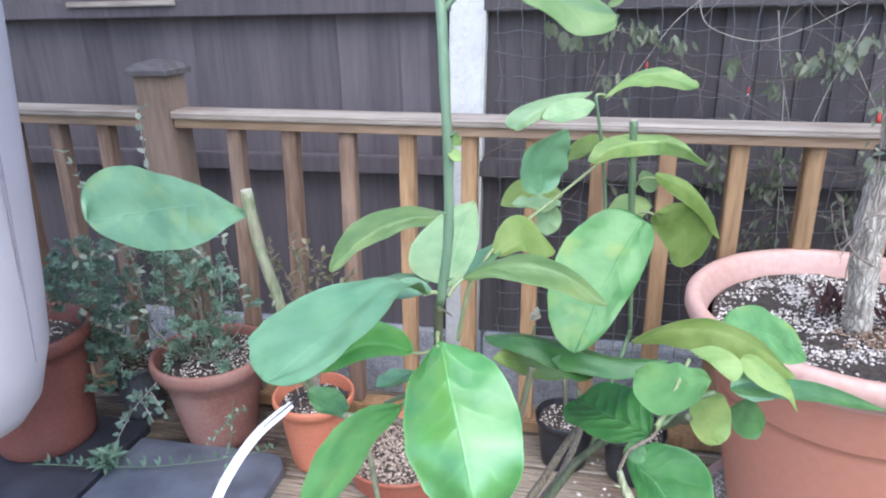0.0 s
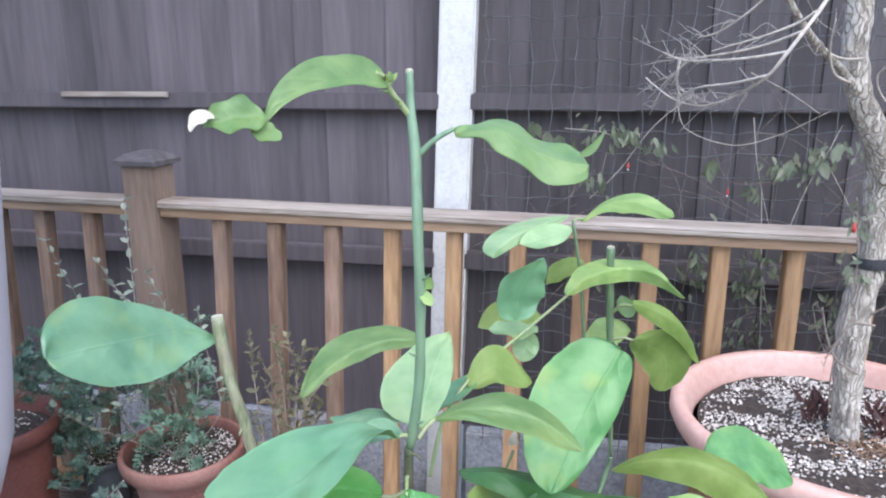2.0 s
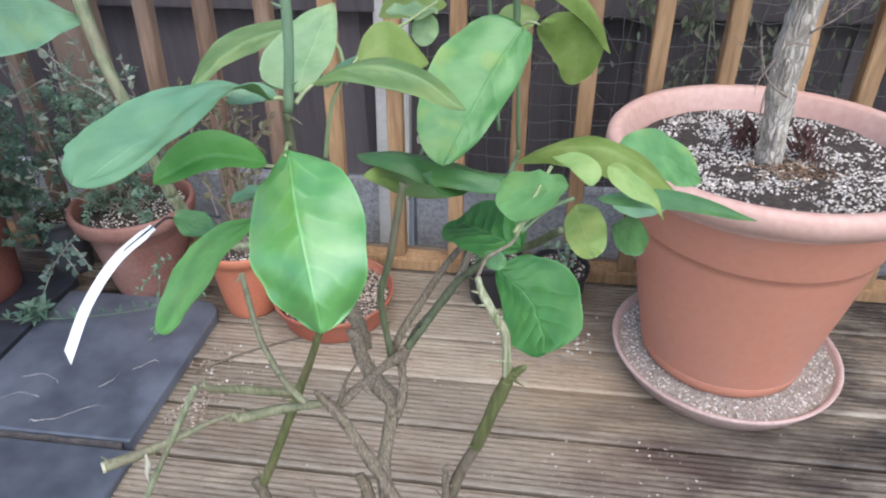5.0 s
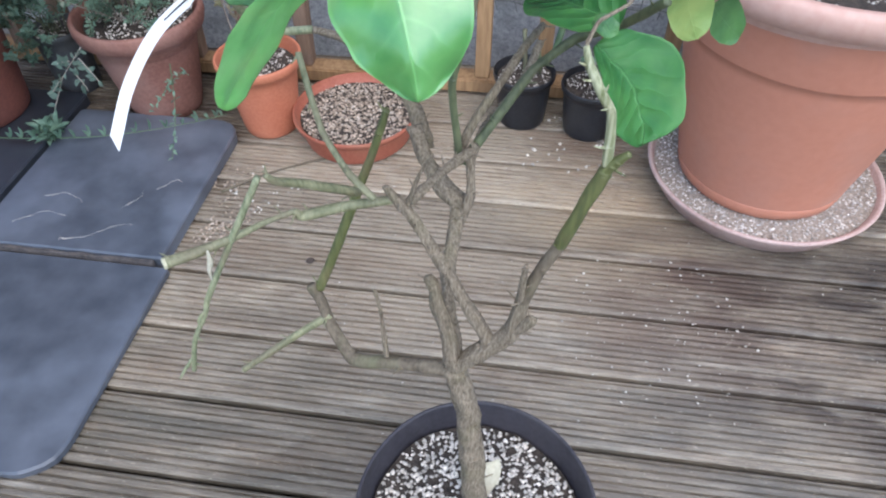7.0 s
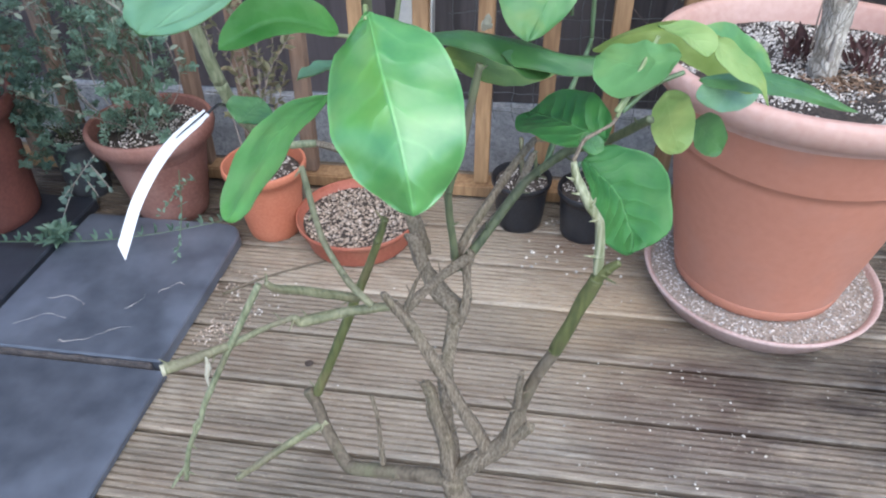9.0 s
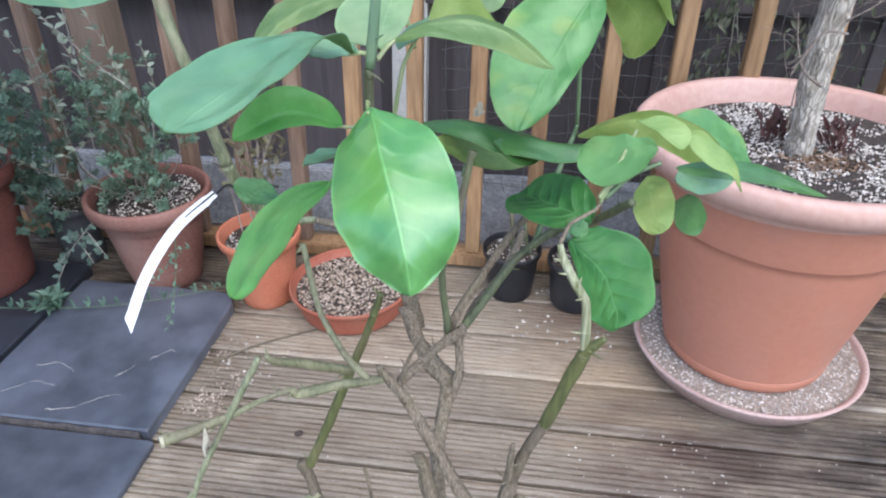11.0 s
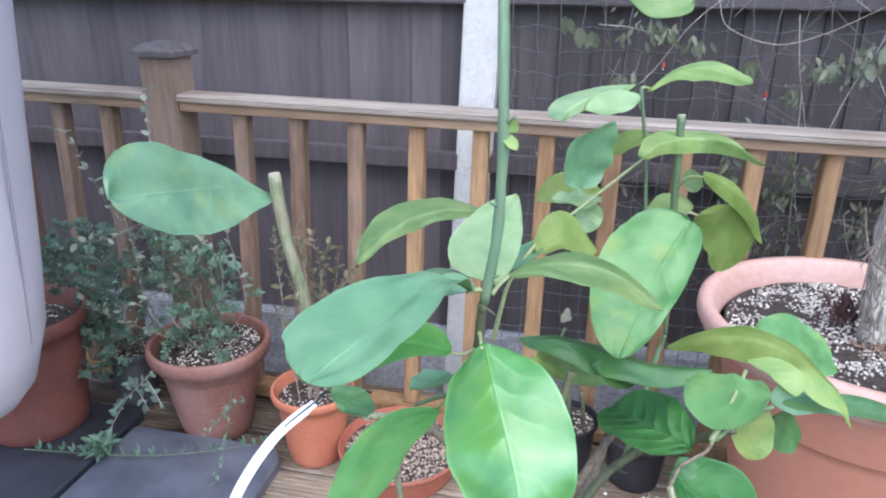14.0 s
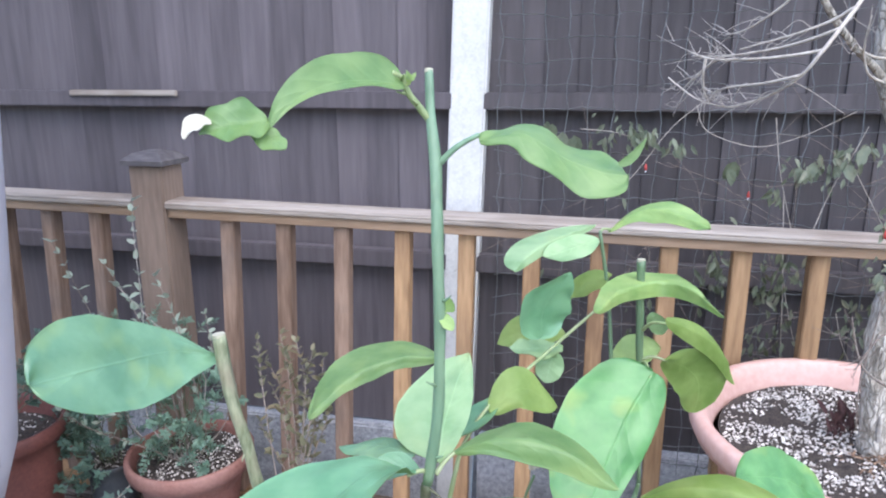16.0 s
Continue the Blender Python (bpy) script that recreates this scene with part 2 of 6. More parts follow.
    l.new(c, hsv.inputs["Color"])
    l.new(hsv.outputs[0], b.inputs["Base Color"])
    damp = n.new("ShaderNodeMapRange")
    damp.inputs[3].default_value, damp.inputs[4].default_value = 0.58, 0.28
    l.new(cloud(3.2, 7, 0.46, 0.62, (0.8, 1.2, 1), 1.0, spot), damp.inputs[0])
    l.new(damp.outputs[0], b.inputs["Roughness"])
    bp = n.new("ShaderNodeBump")
    bp.inputs["Strength"].default_value, bp.inputs["Distance"].default_value = 0.7, 0.0015
    l.new(grain, bp.inputs["Height"])
    l.new(bp.outputs[0], b.inputs["Normal"])
    return m


deck_wood = deck_surface()
rail_wood = surface("stained rail wood", (0.235, 0.135, 0.066), (0.46, 0.285, 0.145), 14, 90, 0.6, 0.3, (1, 1, 0.12), (0.15, 0.085, 0.05), 5, 0.45, 0.15, 0.35)
worn_wood = surface("greyed rail wood", (0.15, 0.092, 0.06), (0.32, 0.215, 0.15), 14, 90, 0.65, 0.3, (1, 1, 0.12), (0.16, 0.13, 0.11), 5, 0.6, 0.12, 0.3)
under_wood = surface("stained rail underside", (0.235, 0.15, 0.09), (0.395, 0.265, 0.165), 14, 90, 0.6, 0.3, (0.1, 1.5, 1), (0.2, 0.16, 0.13), 3, 0.6, 0.1, 0.3)
top_wood = surface("weathered handrail", (0.235, 0.195, 0.155), (0.435, 0.375, 0.31), 14, 90, 0.6, 0.4, (0.1, 1.5, 1), (0.13, 0.08, 0.05), 4, 0.6, 0.08, 0.35)
post_wood = surface("grey newel wood", (0.185, 0.132, 0.095), (0.265, 0.19, 0.14), 14, 90, 0.65, 0.4, (1, 1, 0.12), (0.10, 0.065, 0.045), 4, 0.5, 0.1, 0.35)
cap_wood = surface("weathered post cap", (0.055, 0.047, 0.047), (0.115, 0.1, 0.098), 20, 90, 0.7, 0.4, (0.3, 1, 1), (0.26, 0.24, 0.22), 12, 0.5, 0.1)
fence_wood = surface("dark stained fence", (0.09, 0.077, 0.08), (0.134, 0.115, 0.119), 10, 60, 0.75, 0.3, (1, 1, 0.08), (0.15, 0.125, 0.125), 2.0, 0.35, 0.22, 0.3)
# darker copy of the fence stain: climber shade put into the colour
shaded_fence = surface("blackish fence with painted shade", (0.058, 0.05, 0.05), (0.1, 0.087, 0.087), 10, 60, 0.7, 0.3, (1, 1, 0.08), (0.115, 0.098, 0.095), 2.0, 0.4, 0.25, 0.3)
concrete = surface("pale concrete", (0.53, 0.52, 0.48), (0.63, 0.62, 0.575), 12, 160, 0.85, 0.5, (1, 1, 1), (0.36, 0.35, 0.33), 60, 0.3, 0.05, 0.3)
gravel_concrete = surface("grey concrete", (0.22, 0.225, 0.235), (0.5, 0.5, 0.5), 70, 260, 0.9, 1.0, (1, 1, 1), (0.17, 0.18, 0.17), 12, 0.6, 0.05, 0.3)
terracotta = surface("terracotta plastic", (0.485, 0.2, 0.128), (0.53, 0.228, 0.15), 4, 60, 0.5, 0.06, (1, 1, 1), (0.44, 0.24, 0.185), 3.5, 0.6, 0.05, 0.4)
# rim colour: fading, plus sky light on its upturned face painted in
faded_lit_terracotta = surface("faded terracotta with painted sky light", (0.55, 0.325, 0.255), (0.64, 0.42, 0.345), 5, 60, 0.55, 0.06, (1, 1, 1), (0.46, 0.22, 0.165), 4, 0.5, 0.05, 0.4)
old_terracotta = surface("dusty terracotta", (0.21, 0.09, 0.067), (0.32, 0.152, 0.114), 7, 120, 0.75, 0.25, (1, 1, 1), (0.37, 0.235, 0.195), 5, 0.6, 0.12, 0.4)
red_terracotta = surface("red brown terracotta", (0.13, 0.044, 0.033), (0.2, 0.07, 0.05), 7, 120, 0.6, 0.2, (1, 1, 1), (0.15, 0.07, 0.055), 6, 0.6, 0.1, 0.4)
pan_clay = surface("dark red clay", (0.30, 0.085, 0.05), (0.40, 0.13, 0.08), 8, 150, 0.6, 0.15, (1, 1, 1), (0.34, 0.16, 0.1), 7, 0.5, 0.05, 0.4)
orange_clay = surface("bright orange clay", (0.45, 0.14, 0.075), (0.54, 0.195, 0.11), 8, 150, 0.6, 0.15, (1, 1, 1), (0.46, 0.16, 0.08), 7, 0.5, 0.05, 0.4)
citrus_plastic = surface("scuffed black plastic", (0.028, 0.025, 0.03), (0.055, 0.05, 0.058), 14, 150, 0.55, 0.15, (1, 1, 1), (0.085, 0.075, 0.08), 9, 0.5, 0.1)
grey_plastic = surface("grey plastic", (0.05, 0.052, 0.056), (0.085, 0.088, 0.094), 10, 150, 0.5, 0.1, (1, 1, 1), (0.1, 0.09, 0.08), 12, 0.6, 0.1)
black_plastic = surface("black plastic", (0.016, 0.016, 0.018), (0.032, 0.032, 0.036), 10, 150, 0.4, 0.1, (1, 1, 1), (0.07, 0.065, 0.06), 8, 0.4, 0.1)
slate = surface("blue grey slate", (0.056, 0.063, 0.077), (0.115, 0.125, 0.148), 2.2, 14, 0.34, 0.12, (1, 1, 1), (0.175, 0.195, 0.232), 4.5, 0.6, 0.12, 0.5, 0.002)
# darkened copy of the slate: parasol and pot shade held in its colour
shaded_slate = surface("dark slate with painted shade", (0.024, 0.027, 0.034), (0.05, 0.055, 0.066), 2.2, 14, 0.3, 0.12, (1, 1, 1), (0.08, 0.088, 0.105), 4.5, 0.5, 0.1, 0.5, 0.002)
slate_edge = surface("worn slate edge", (0.045, 0.04, 0.04), (0.115, 0.095, 0.085), 40, 150, 0.7, 0.6)
soil_dark = surface("damp compost", (0.014, 0.01, 0.008), (0.085, 0.064, 0.048), 90, 300, 0.9, 1.0, depth=0.006)
perlite = surface("white perlite", (0.38, 0.335, 0.28), (0.72, 0.665, 0.585), 80, 300, 0.85, 0.3, vary=0.45, grains=True)
grit = surface("sandy grit", (0.18, 0.13, 0.09), (0.53, 0.42, 0.32), 110, 400, 0.9, 0.8, stain=(0.62, 0.57, 0.5), stain_size=90, stain_amount=0.6, vary=0.5, grains=True)
pale_grit = surface("pale coarse grit", (0.36, 0.325, 0.285), (0.74, 0.685, 0.62), 110, 400, 0.9, 0.8, vary=0.5, grains=True)
dusty_clay = surface("dusty saucer clay", (0.46, 0.31, 0.27), (0.58, 0.43, 0.385), 8, 120, 0.7, 0.2, (1, 1, 1), (0.4, 0.2, 0.15), 6, 0.6, 0.05, 0.4)
grit_bed = surface("grit bed", (0.17, 0.135, 0.108), (0.46, 0.39, 0.32), 160, 420, 0.95, 1.0, depth=0.004)
tree_bark = plated_bark()
pale_twig = surface("bleached thin shoot", (0.36, 0.31, 0.25), (0.56, 0.5, 0.42), 40, 150, 0.9, 0.3, vary=0.1)
dry_twig = surface("dry grey twig", (0.27, 0.235, 0.2), (0.46, 0.415, 0.36), 40, 150, 0.9, 0.4, vary=0.1)
vine_twig = surface("brown vine stem", (0.13, 0.1, 0.08), (0.32, 0.26, 0.21), 40, 150, 0.9, 0.4, vary=0.25)
bark = surface("citrus bark", (0.115, 0.088, 0.06), (0.35, 0.285, 0.205), 420, 900, 0.85, 1.0, (1, 1, 0.16), (0.19, 0.165, 0.095), 26, 0.5, 0.08, 0.3, 0.003)
smooth_bark = surface("smooth brown bark", (0.09, 0.07, 0.048), (0.205, 0.165, 0.115), 60, 300, 0.8, 0.6, (1, 1, 0.3), (0.17, 0.165, 0.09), 24, 0.7, 0.08, 0.3)
cane_bark = surface("pale mottled shoot", (0.13, 0.155, 0.075), (0.34, 0.35, 0.21), 120, 400, 0.6, 0.5, (1, 1, 0.25), (0.26, 0.21, 0.14), 30, 0.7, 0.05)
striped = surface("striped green shoot", (0.13, 0.15, 0.055), (0.46, 0.46, 0.3), 260, 500, 0.6, 0.6, (1, 1, 0.03), (0.2, 0.17, 0.09), 30, 0.4, 0.05)
twig = surface("green brown shoot", (0.12, 0.125, 0.06), (0.3, 0.29, 0.165), 70, 300, 0.6, 0.7, (1, 1, 0.3), (0.17, 0.135, 0.085), 22, 0.85, 0.05)
deep_twig = surface("dark olive shoot", (0.065, 0.08, 0.04), (0.15, 0.17, 0.085), 60, 250, 0.6, 0.6, (1, 1, 0.2), (0.15, 0.12, 0.085), 18, 0.7, 0.05)
green = surface("green shoot", (0.08, 0.14, 0.065), (0.15, 0.225, 0.11), 40, 200, 0.45, 0.3, (1, 1, 0.2), (0.16, 0.2, 0.09), 25, 0.4, 0.1)
waxy = surface("waxy green shoot", (0.11, 0.19, 0.105), (0.19, 0.3, 0.175), 40, 200, 0.5, 0.25, (1, 1, 0.2), (0.2, 0.26, 0.14), 25, 0.4, 0.1)
olive = surface("olive shoot", (0.06, 0.07, 0.025), (0.165, 0.175, 0.06), 60, 250, 0.5, 0.6, (1, 1, 0.15), (0.2, 0.15, 0.085), 22, 0.7, 0.05)
pale = surface("pale green shoot", (0.2, 0.26, 0.1), (0.34, 0.4, 0.19), 40, 200, 0.5, 0.4, (1, 1, 0.2), (0.34, 0.34, 0.2), 25, 0.5, 0.08)
cut_wood = surface("cut wood", (0.36, 0.34, 0.22), (0.5, 0.47, 0.34), 60, 200, 0.8, 0.3)
cloth = surface("pale lilac cover cloth", (0.55, 0.51, 0.515), (0.64, 0.595, 0.6), 5, 500, 0.8, 0.25, (1, 1, 1), (0.46, 0.43, 0.445), 3, 0.4, 0.02, 0.3)
piping = surface("grey piping", (0.26, 0.235, 0.27), (0.34, 0.31, 0.35), 40, 200, 0.7, 0.1)
white_plastic = surface("white label plastic", (0.66, 0.66, 0.66), (0.72, 0.72, 0.72), 10, 100, 0.45, 0.02, stain=(0.58, 0.58, 0.56), stain_size=20, stain_amount=0.3, vary=0.0)
wire_green = surface("green coated wire", (0.1, 0.105, 0.1), (0.17, 0.175, 0.17), 30, 100, 0.5, 0.1)
ground_soil = surface("bare ground", (0.06, 0.05, 0.04), (0.13, 0.11, 0.09), 3, 40, 0.95, 0.8, stain=(0.07, 0.08, 0.05), stain_size=1.5)
red_petal = surface("red petal", (0.36, 0.03, 0.025), (0.5, 0.07, 0.05), 40, 200, 0.5, 0.1)
dead = surface("dry dead leaf", (0.46, 0.42, 0.3), (0.62, 0.58, 0.46), 40, 200, 0.8, 0.4)
black_tape = surface("black tie", (0.02, 0.02, 0.022), (0.04, 0.04, 0.045), 30, 100, 0.5, 0.1)

leaf_mid = leaf_surface("mid green leaf", (0.125, 0.265, 0.135), (0.21, 0.38, 0.2), (0.34, 0.45, 0.14), 0.7, 0.34, coat=0.8, quilt=0.6)
leaf_fresh = leaf_surface("fresh green leaf", (0.17, 0.41, 0.125), (0.27, 0.56, 0.2), (0.38, 0.58, 0.17), 0.4, 0.36, through=0.5, coat=0.5)
# brighter copy of the fresh leaf: light on two lower leaves in its colour
leaf_lit = leaf_surface("fresh leaf with light painted in", (0.14, 0.46, 0.1), (0.25, 0.61, 0.17), (0.38, 0.62, 0.17), 0.4, 0.36, through=0.5, coat=0.25)
leaf_blue = leaf_surface("soft green leaf", (0.17, 0.385, 0.19), (0.265, 0.51, 0.265), (0.24, 0.5, 0.16), 0.45, 0.38, through=0.4, coat=0.7, quilt=0.15)
leaf_bright = leaf_surface("glossy bright leaf", (0.075, 0.29, 0.065), (0.14, 0.4, 0.1), (0.26, 0.47, 0.09), 0.35, 0.27, 0.7, 0.25, 1.0, 0.5, 0.55, 0.9)
leaf_dark = leaf_surface("dark green leaf", (0.05, 0.145, 0.04), (0.09, 0.22, 0.06), (0.12, 0.22, 0.05), 0.3, 0.36, through=0.15, coat=0.3)
leaf_deep = leaf_surface("deep green veined leaf", (0.03, 0.13, 0.03), (0.06, 0.2, 0.045), (0.13, 0.26, 0.06), 0.3, 0.45, 0.9, 0.12, coat=0.08, quilt=1.3, relief_strength=1.0, shine=0.3)
leaf_yellow = leaf_surface("yellowing leaf", (0.085, 0.245, 0.065), (0.15, 0.355, 0.105), (0.35, 0.44, 0.075), 0.6, 0.38, 0.25, coat=0.4, quilt=0.9, relief_strength=0.5)
leaf_back = leaf_surface("dull leaf underside", (0.12, 0.2, 0.06), (0.19, 0.275, 0.09), (0.26, 0.33, 0.1), 0.35, 0.6, 0.3, 0.55, 0.0)
leaf_under = leaf_surface("olive leaf underside", (0.25, 0.365, 0.085), (0.38, 0.5, 0.15), (0.42, 0.48, 0.14), 0.4, 0.5, 0.16, 0.55)
leaf_pale = leaf_surface("pale young leaf", (0.22, 0.36, 0.095), (0.35, 0.48, 0.15), (0.48, 0.53, 0.16), 0.45, 0.42)
leaf_mint = leaf_surface("pale mint leaf", (0.27, 0.44, 0.19), (0.42, 0.58, 0.29), (0.5, 0.58, 0.24), 0.35, 0.42, 0.3, 0.35)
leaf_top = leaf_surface("upper green leaf", (0.13, 0.24, 0.07), (0.22, 0.33, 0.11), (0.26, 0.35, 0.09), 0.4, 0.45)
vine_leaf = leaf_surface("dull climber leaf", (0.065, 0.085, 0.045), (0.14, 0.16, 0.085), (0.24, 0.2, 0.13), 0.5, 0.55, 0.1)
vine_pale = leaf_surface("faded climber leaf", (0.11, 0.135, 0.085), (0.2, 0.225, 0.14), (0.32, 0.28, 0.19), 0.5, 0.6, 0.1)
herb_leaf = leaf_surface("small herb leaf", (0.1, 0.185, 0.125), (0.2, 0.31, 0.21), (0.34, 0.42, 0.3), 0.4, 0.6, 0.1, 0.2, 0.0)
herb_dark = leaf_surface("dark herb leaf", (0.08, 0.15, 0.105), (0.16, 0.25, 0.18), (0.27, 0.34, 0.24), 0.4, 0.6, 0.1, 0.2, 0.0)
shrub_leaf = leaf_surface("bronze small leaf", (0.115, 0.12, 0.06), (0.225, 0.205, 0.11), (0.32, 0.19, 0.095), 0.6, 0.5, 0.1)
silver_leaf = leaf_surface("silver green leaf", (0.09, 0.15, 0.115), (0.16, 0.235, 0.18), (0.26, 0.31, 0.24), 0.4, 0.6, 0.1)
grey_leaf = leaf_surface("grey green small leaf", (0.21, 0.265, 0.19), (0.34, 0.385, 0.28), (0.44, 0.43, 0.33), 0.4, 0.6, 0.1)


# ---- shapes ----
def part(name, bm, material, parent=None, label="", place=None, smooth=False):
    """One mesh object, under a thing or a part; bm is a bmesh, or a mesh shared with other pieces."""
    me = bm
    if isinstance(bm, bmesh.types.BMesh):
        me = bpy.data.meshes.new(name)
        bm.to_mesh(me)
        bm.free()
        me.materials.append(material)
        if smooth:
            me.shade_smooth()
    ob = new(name, me)
    if parent:
        ob.parent = parent
        if parent.type == "EMPTY":
            ob.matrix_parent_inverse = Matrix.Translation(-parent.location)
    if place is not None:
        ob.matrix_basis = place
    return tagged(ob, label)


def thing(name, label, category, at, group="", kind=""):
    ob = new(name)
    ob.location = at
    ob.empty_display_size = 0.05
    return tagged(ob, label, category, group, kind)


def box(x0, x1, y0, y1, z0, z1, bevel=0.003):
    bm = bmesh.new()
    bmesh.ops.create_cube(bm, size=1, matrix=Matrix.Translation(((x0 + x1) / 2, (y0 + y1) / 2, (z0 + z1) / 2)) @ Matrix.Diagonal((x1 - x0, y1 - y0, z1 - z0, 1)))
    if bevel:
        bmesh.ops.bevel(bm, geom=bm.edges[:], offset=bevel, segments=2, affect="EDGES")
    return bm


def extrude_x(profile, x0, x1):
    """A closed (y, z) outline drawn out along x."""
    bm = bmesh.new()
    a = [bm.verts.new((x0, y, z)) for y, z in profile]
    b = [bm.verts.new((x1, y, z)) for y, z in profile]
    k = len(profile)
    for i in range(k):
        bm.faces.new((a[i], a[(i + 1) % k], b[(i + 1) % k], b[i]))
    bm.faces.new(a[::-1])
    bm.faces.new(b)
    bmesh.ops.recalc_face_normals(bm, faces=bm.faces[:])
    return bm


def lathe(profile, at=(0, 0, 0), segs=48, wobble=0.0):
    """A (radius, height) line turned round a vertical axis."""
    bm = bmesh.new()
    rings = []
    for r, z in profile:
        ring = []
        for i in range(segs):
            a = 2 * math.pi * i / segs
            q = r * (1 + wobble * noise.noise((math.cos(a) * 1.3, math.sin(a) * 1.3, z * 4)))
            ring.append(bm.verts.new((at[0] + q * math.cos(a), at[1] + q * math.sin(a), at[2] + z)))
        rings.append(ring)
    for a, b in zip(rings, rings[1:]):
        for i in range(segs):
            bm.faces.new((a[i], a[(i + 1) % segs], b[(i + 1) % segs], b[i]))
    for ring in (rings[0], rings[-1]):
        bm.faces.new(ring)
    bmesh.ops.recalc_face_normals(bm, faces=bm.faces[:])
    return bm


def curve(pts, sub=5):
    """Points along a smooth line through pts."""
    p = [Vector(q) for q in pts]
    if len(p) == 2:
        return [p[0].lerp(p[1], i / sub) for i in range(sub + 1)]
    p = [2 * p[0] - p[1], *p, 2 * p[-1] - p[-2]]
    out = []
    for a, b, c, d in zip(p, p[1:], p[2:], p[3:]):
        for i in range(sub):
            t = i / sub
            out.append(0.5 * (2 * b + (c - a) * t + (2 * a - 5 * b + 4 * c - d) * t * t + (3 * b - a - 3 * c + d) * t ** 3))
    out.append(p[-2])
    return out


def tube(pts, r0, r1, sides=8, sub=5, knob=0.0, bm=None, ridge=0.0, radii=None):
    """A round stem along a smooth line, tapering or of given radii, with knobbly thickness."""
    bm = bm or bmesh.new()
    line = curve(pts, sub)
    n = len(line)
    side = None
    last = None
    for i, q in enumerate(line):
        along = (line[min(i + 1, n - 1)] - line[max(i - 1, 0)]).normalized()
        if side is None:
            side = along.orthogonal().normalized()
        side = (side - along * side.dot(along)).normalized()
        up = along.cross(side)
        r = r0 + (r1 - r0) * i / (n - 1)
        if radii:
            j = min(i // sub, len(radii) - 2)
            r = radii[j] + (radii[j + 1] - radii[j]) * (i / sub - j)
        ring = []
        for k in range(sides):
            a = 2 * math.pi * k / sides
            rr = r * (1 + knob * noise.noise(q * 38 + Vector((math.cos(a), math.sin(a), 0)) * 0.9))
            rr *= 1 + ridge * math.sin(a * 4 + 5 * noise.noise(q * 26))
            ring.append(bm.verts.new(q + side * (rr * math.cos(a)) + up * (rr * math.sin(a))))
        if last:
            for k in range(sides):
                bm.faces.new((last[k], last[(k + 1) % sides], ring[(k + 1) % sides], ring[k]))
        else:
            bm.faces.new(ring[::-1])
        last = ring
    bm.faces.new(last)
    return bm


def blade(bm, path, edge, other, shape=(0.6, 0.6), cup=0.0, wave=0.04, fold=0.0, rows=30, cols=6, thick=0.0004):
    """A leaf along a bent midrib, its two half widths given by edge and other: an upper and a lower sheet."""
    uv = bm.loops.layers.uv.get("leaf") or bm.loops.layers.uv.new("leaf")
    line = curve(path, 24)
    far = [0.0]
    for p, q in zip(line, line[1:]):
        far.append(far[-1] + (q - p).length)
    axis = (line[-1] - line[0]).normalized()
    sides = []
    for e in (Vector(edge), Vector(other)):
        near = min(line, key=lambda q: (q - e).length)
        e = e - near
        sides.append(e - axis * e.dot(axis))
    half = (sides[0].length + sides[1].length) / 2
    seed = line[0] * 57
    forms = [(a, b, a / (a + b)) for a, b in (shape[:2], shape[-2:])]
    flip = (sides[0] - sides[1]).cross(axis).dot(Vector((0, -0.4, 1))) > 0
    upper, lower = [], []
    k = 0
    for i in range(rows + 1):
        u = 0.5 - 0.5 * math.cos(math.pi * i / rows)
        while k < len(far) - 2 and far[k + 1] < u * far[-1]:
            k += 1
        p = line[k].lerp(line[k + 1], (u * far[-1] - far[k]) / (far[k + 1] - far[k]))
        along = (line[min(k + 2, len(line) - 1)] - line[max(k - 1, 0)]).normalized()
        pair = [e - along * e.dot(along) for e in sides]
        up = (pair[0] - pair[1]).cross(along).normalized()
        if not flip:
            up = -up
        wide = [max((u / top) ** a * ((1 - u) / (1 - top)) ** b, 0.02) for a, b, top in forms]
        rows_of = ([], [])
        for j in range(-cols, cols + 1):
            v = j / cols
            w = wide[0 if v > 0 else 1]
            lift = (cup * abs(v) ** 1.5 + fold * abs(v)) * half * min(1, 2 * w) + wave * half * v * v * math.sin(u * 15 + (2 if v > 0 else 0) + seed.x)
            lift += 0.06 * half * noise.noise(seed + Vector((u * 4, v * 2, 0))) + 0.04 * half * noise.noise(seed + Vector((u * 11, v * 4, 4)))
            ww = w * (1 + 0.045 * noise.noise(seed + Vector((u * 7, 5 if v > 0 else -5, 1))) + 0.02 * noise.noise(seed + Vector((u * 30, 9 if v > 0 else -9, 1))))
            q = p + pair[0 if v > 0 else 1] * (ww * abs(v)) + up * lift
            rows_of[0].append((bm.verts.new(q), (u, v)))
            rows_of[1].append((bm.verts.new(q - up * thick), (u, v)))
        upper.append(rows_of[0])
        lower.append(rows_of[1])
    for grid, under in ((upper, 0), (lower, 1)):
        for r, t in zip(grid, grid[1:]):
            for j in range(2 * cols):
                q = [r[j], r[j + 1], t[j + 1], t[j]]
                if (under == 1) != flip:
                    q = [q[0], q[3], q[2], q[1]]
                f = bm.faces.new([c[0] for c in q])
                f.smooth = True
                f.material_index = under
                for loop, c in zip(f.loops, q):
                    loop[uv].uv = c[1]
    return bm


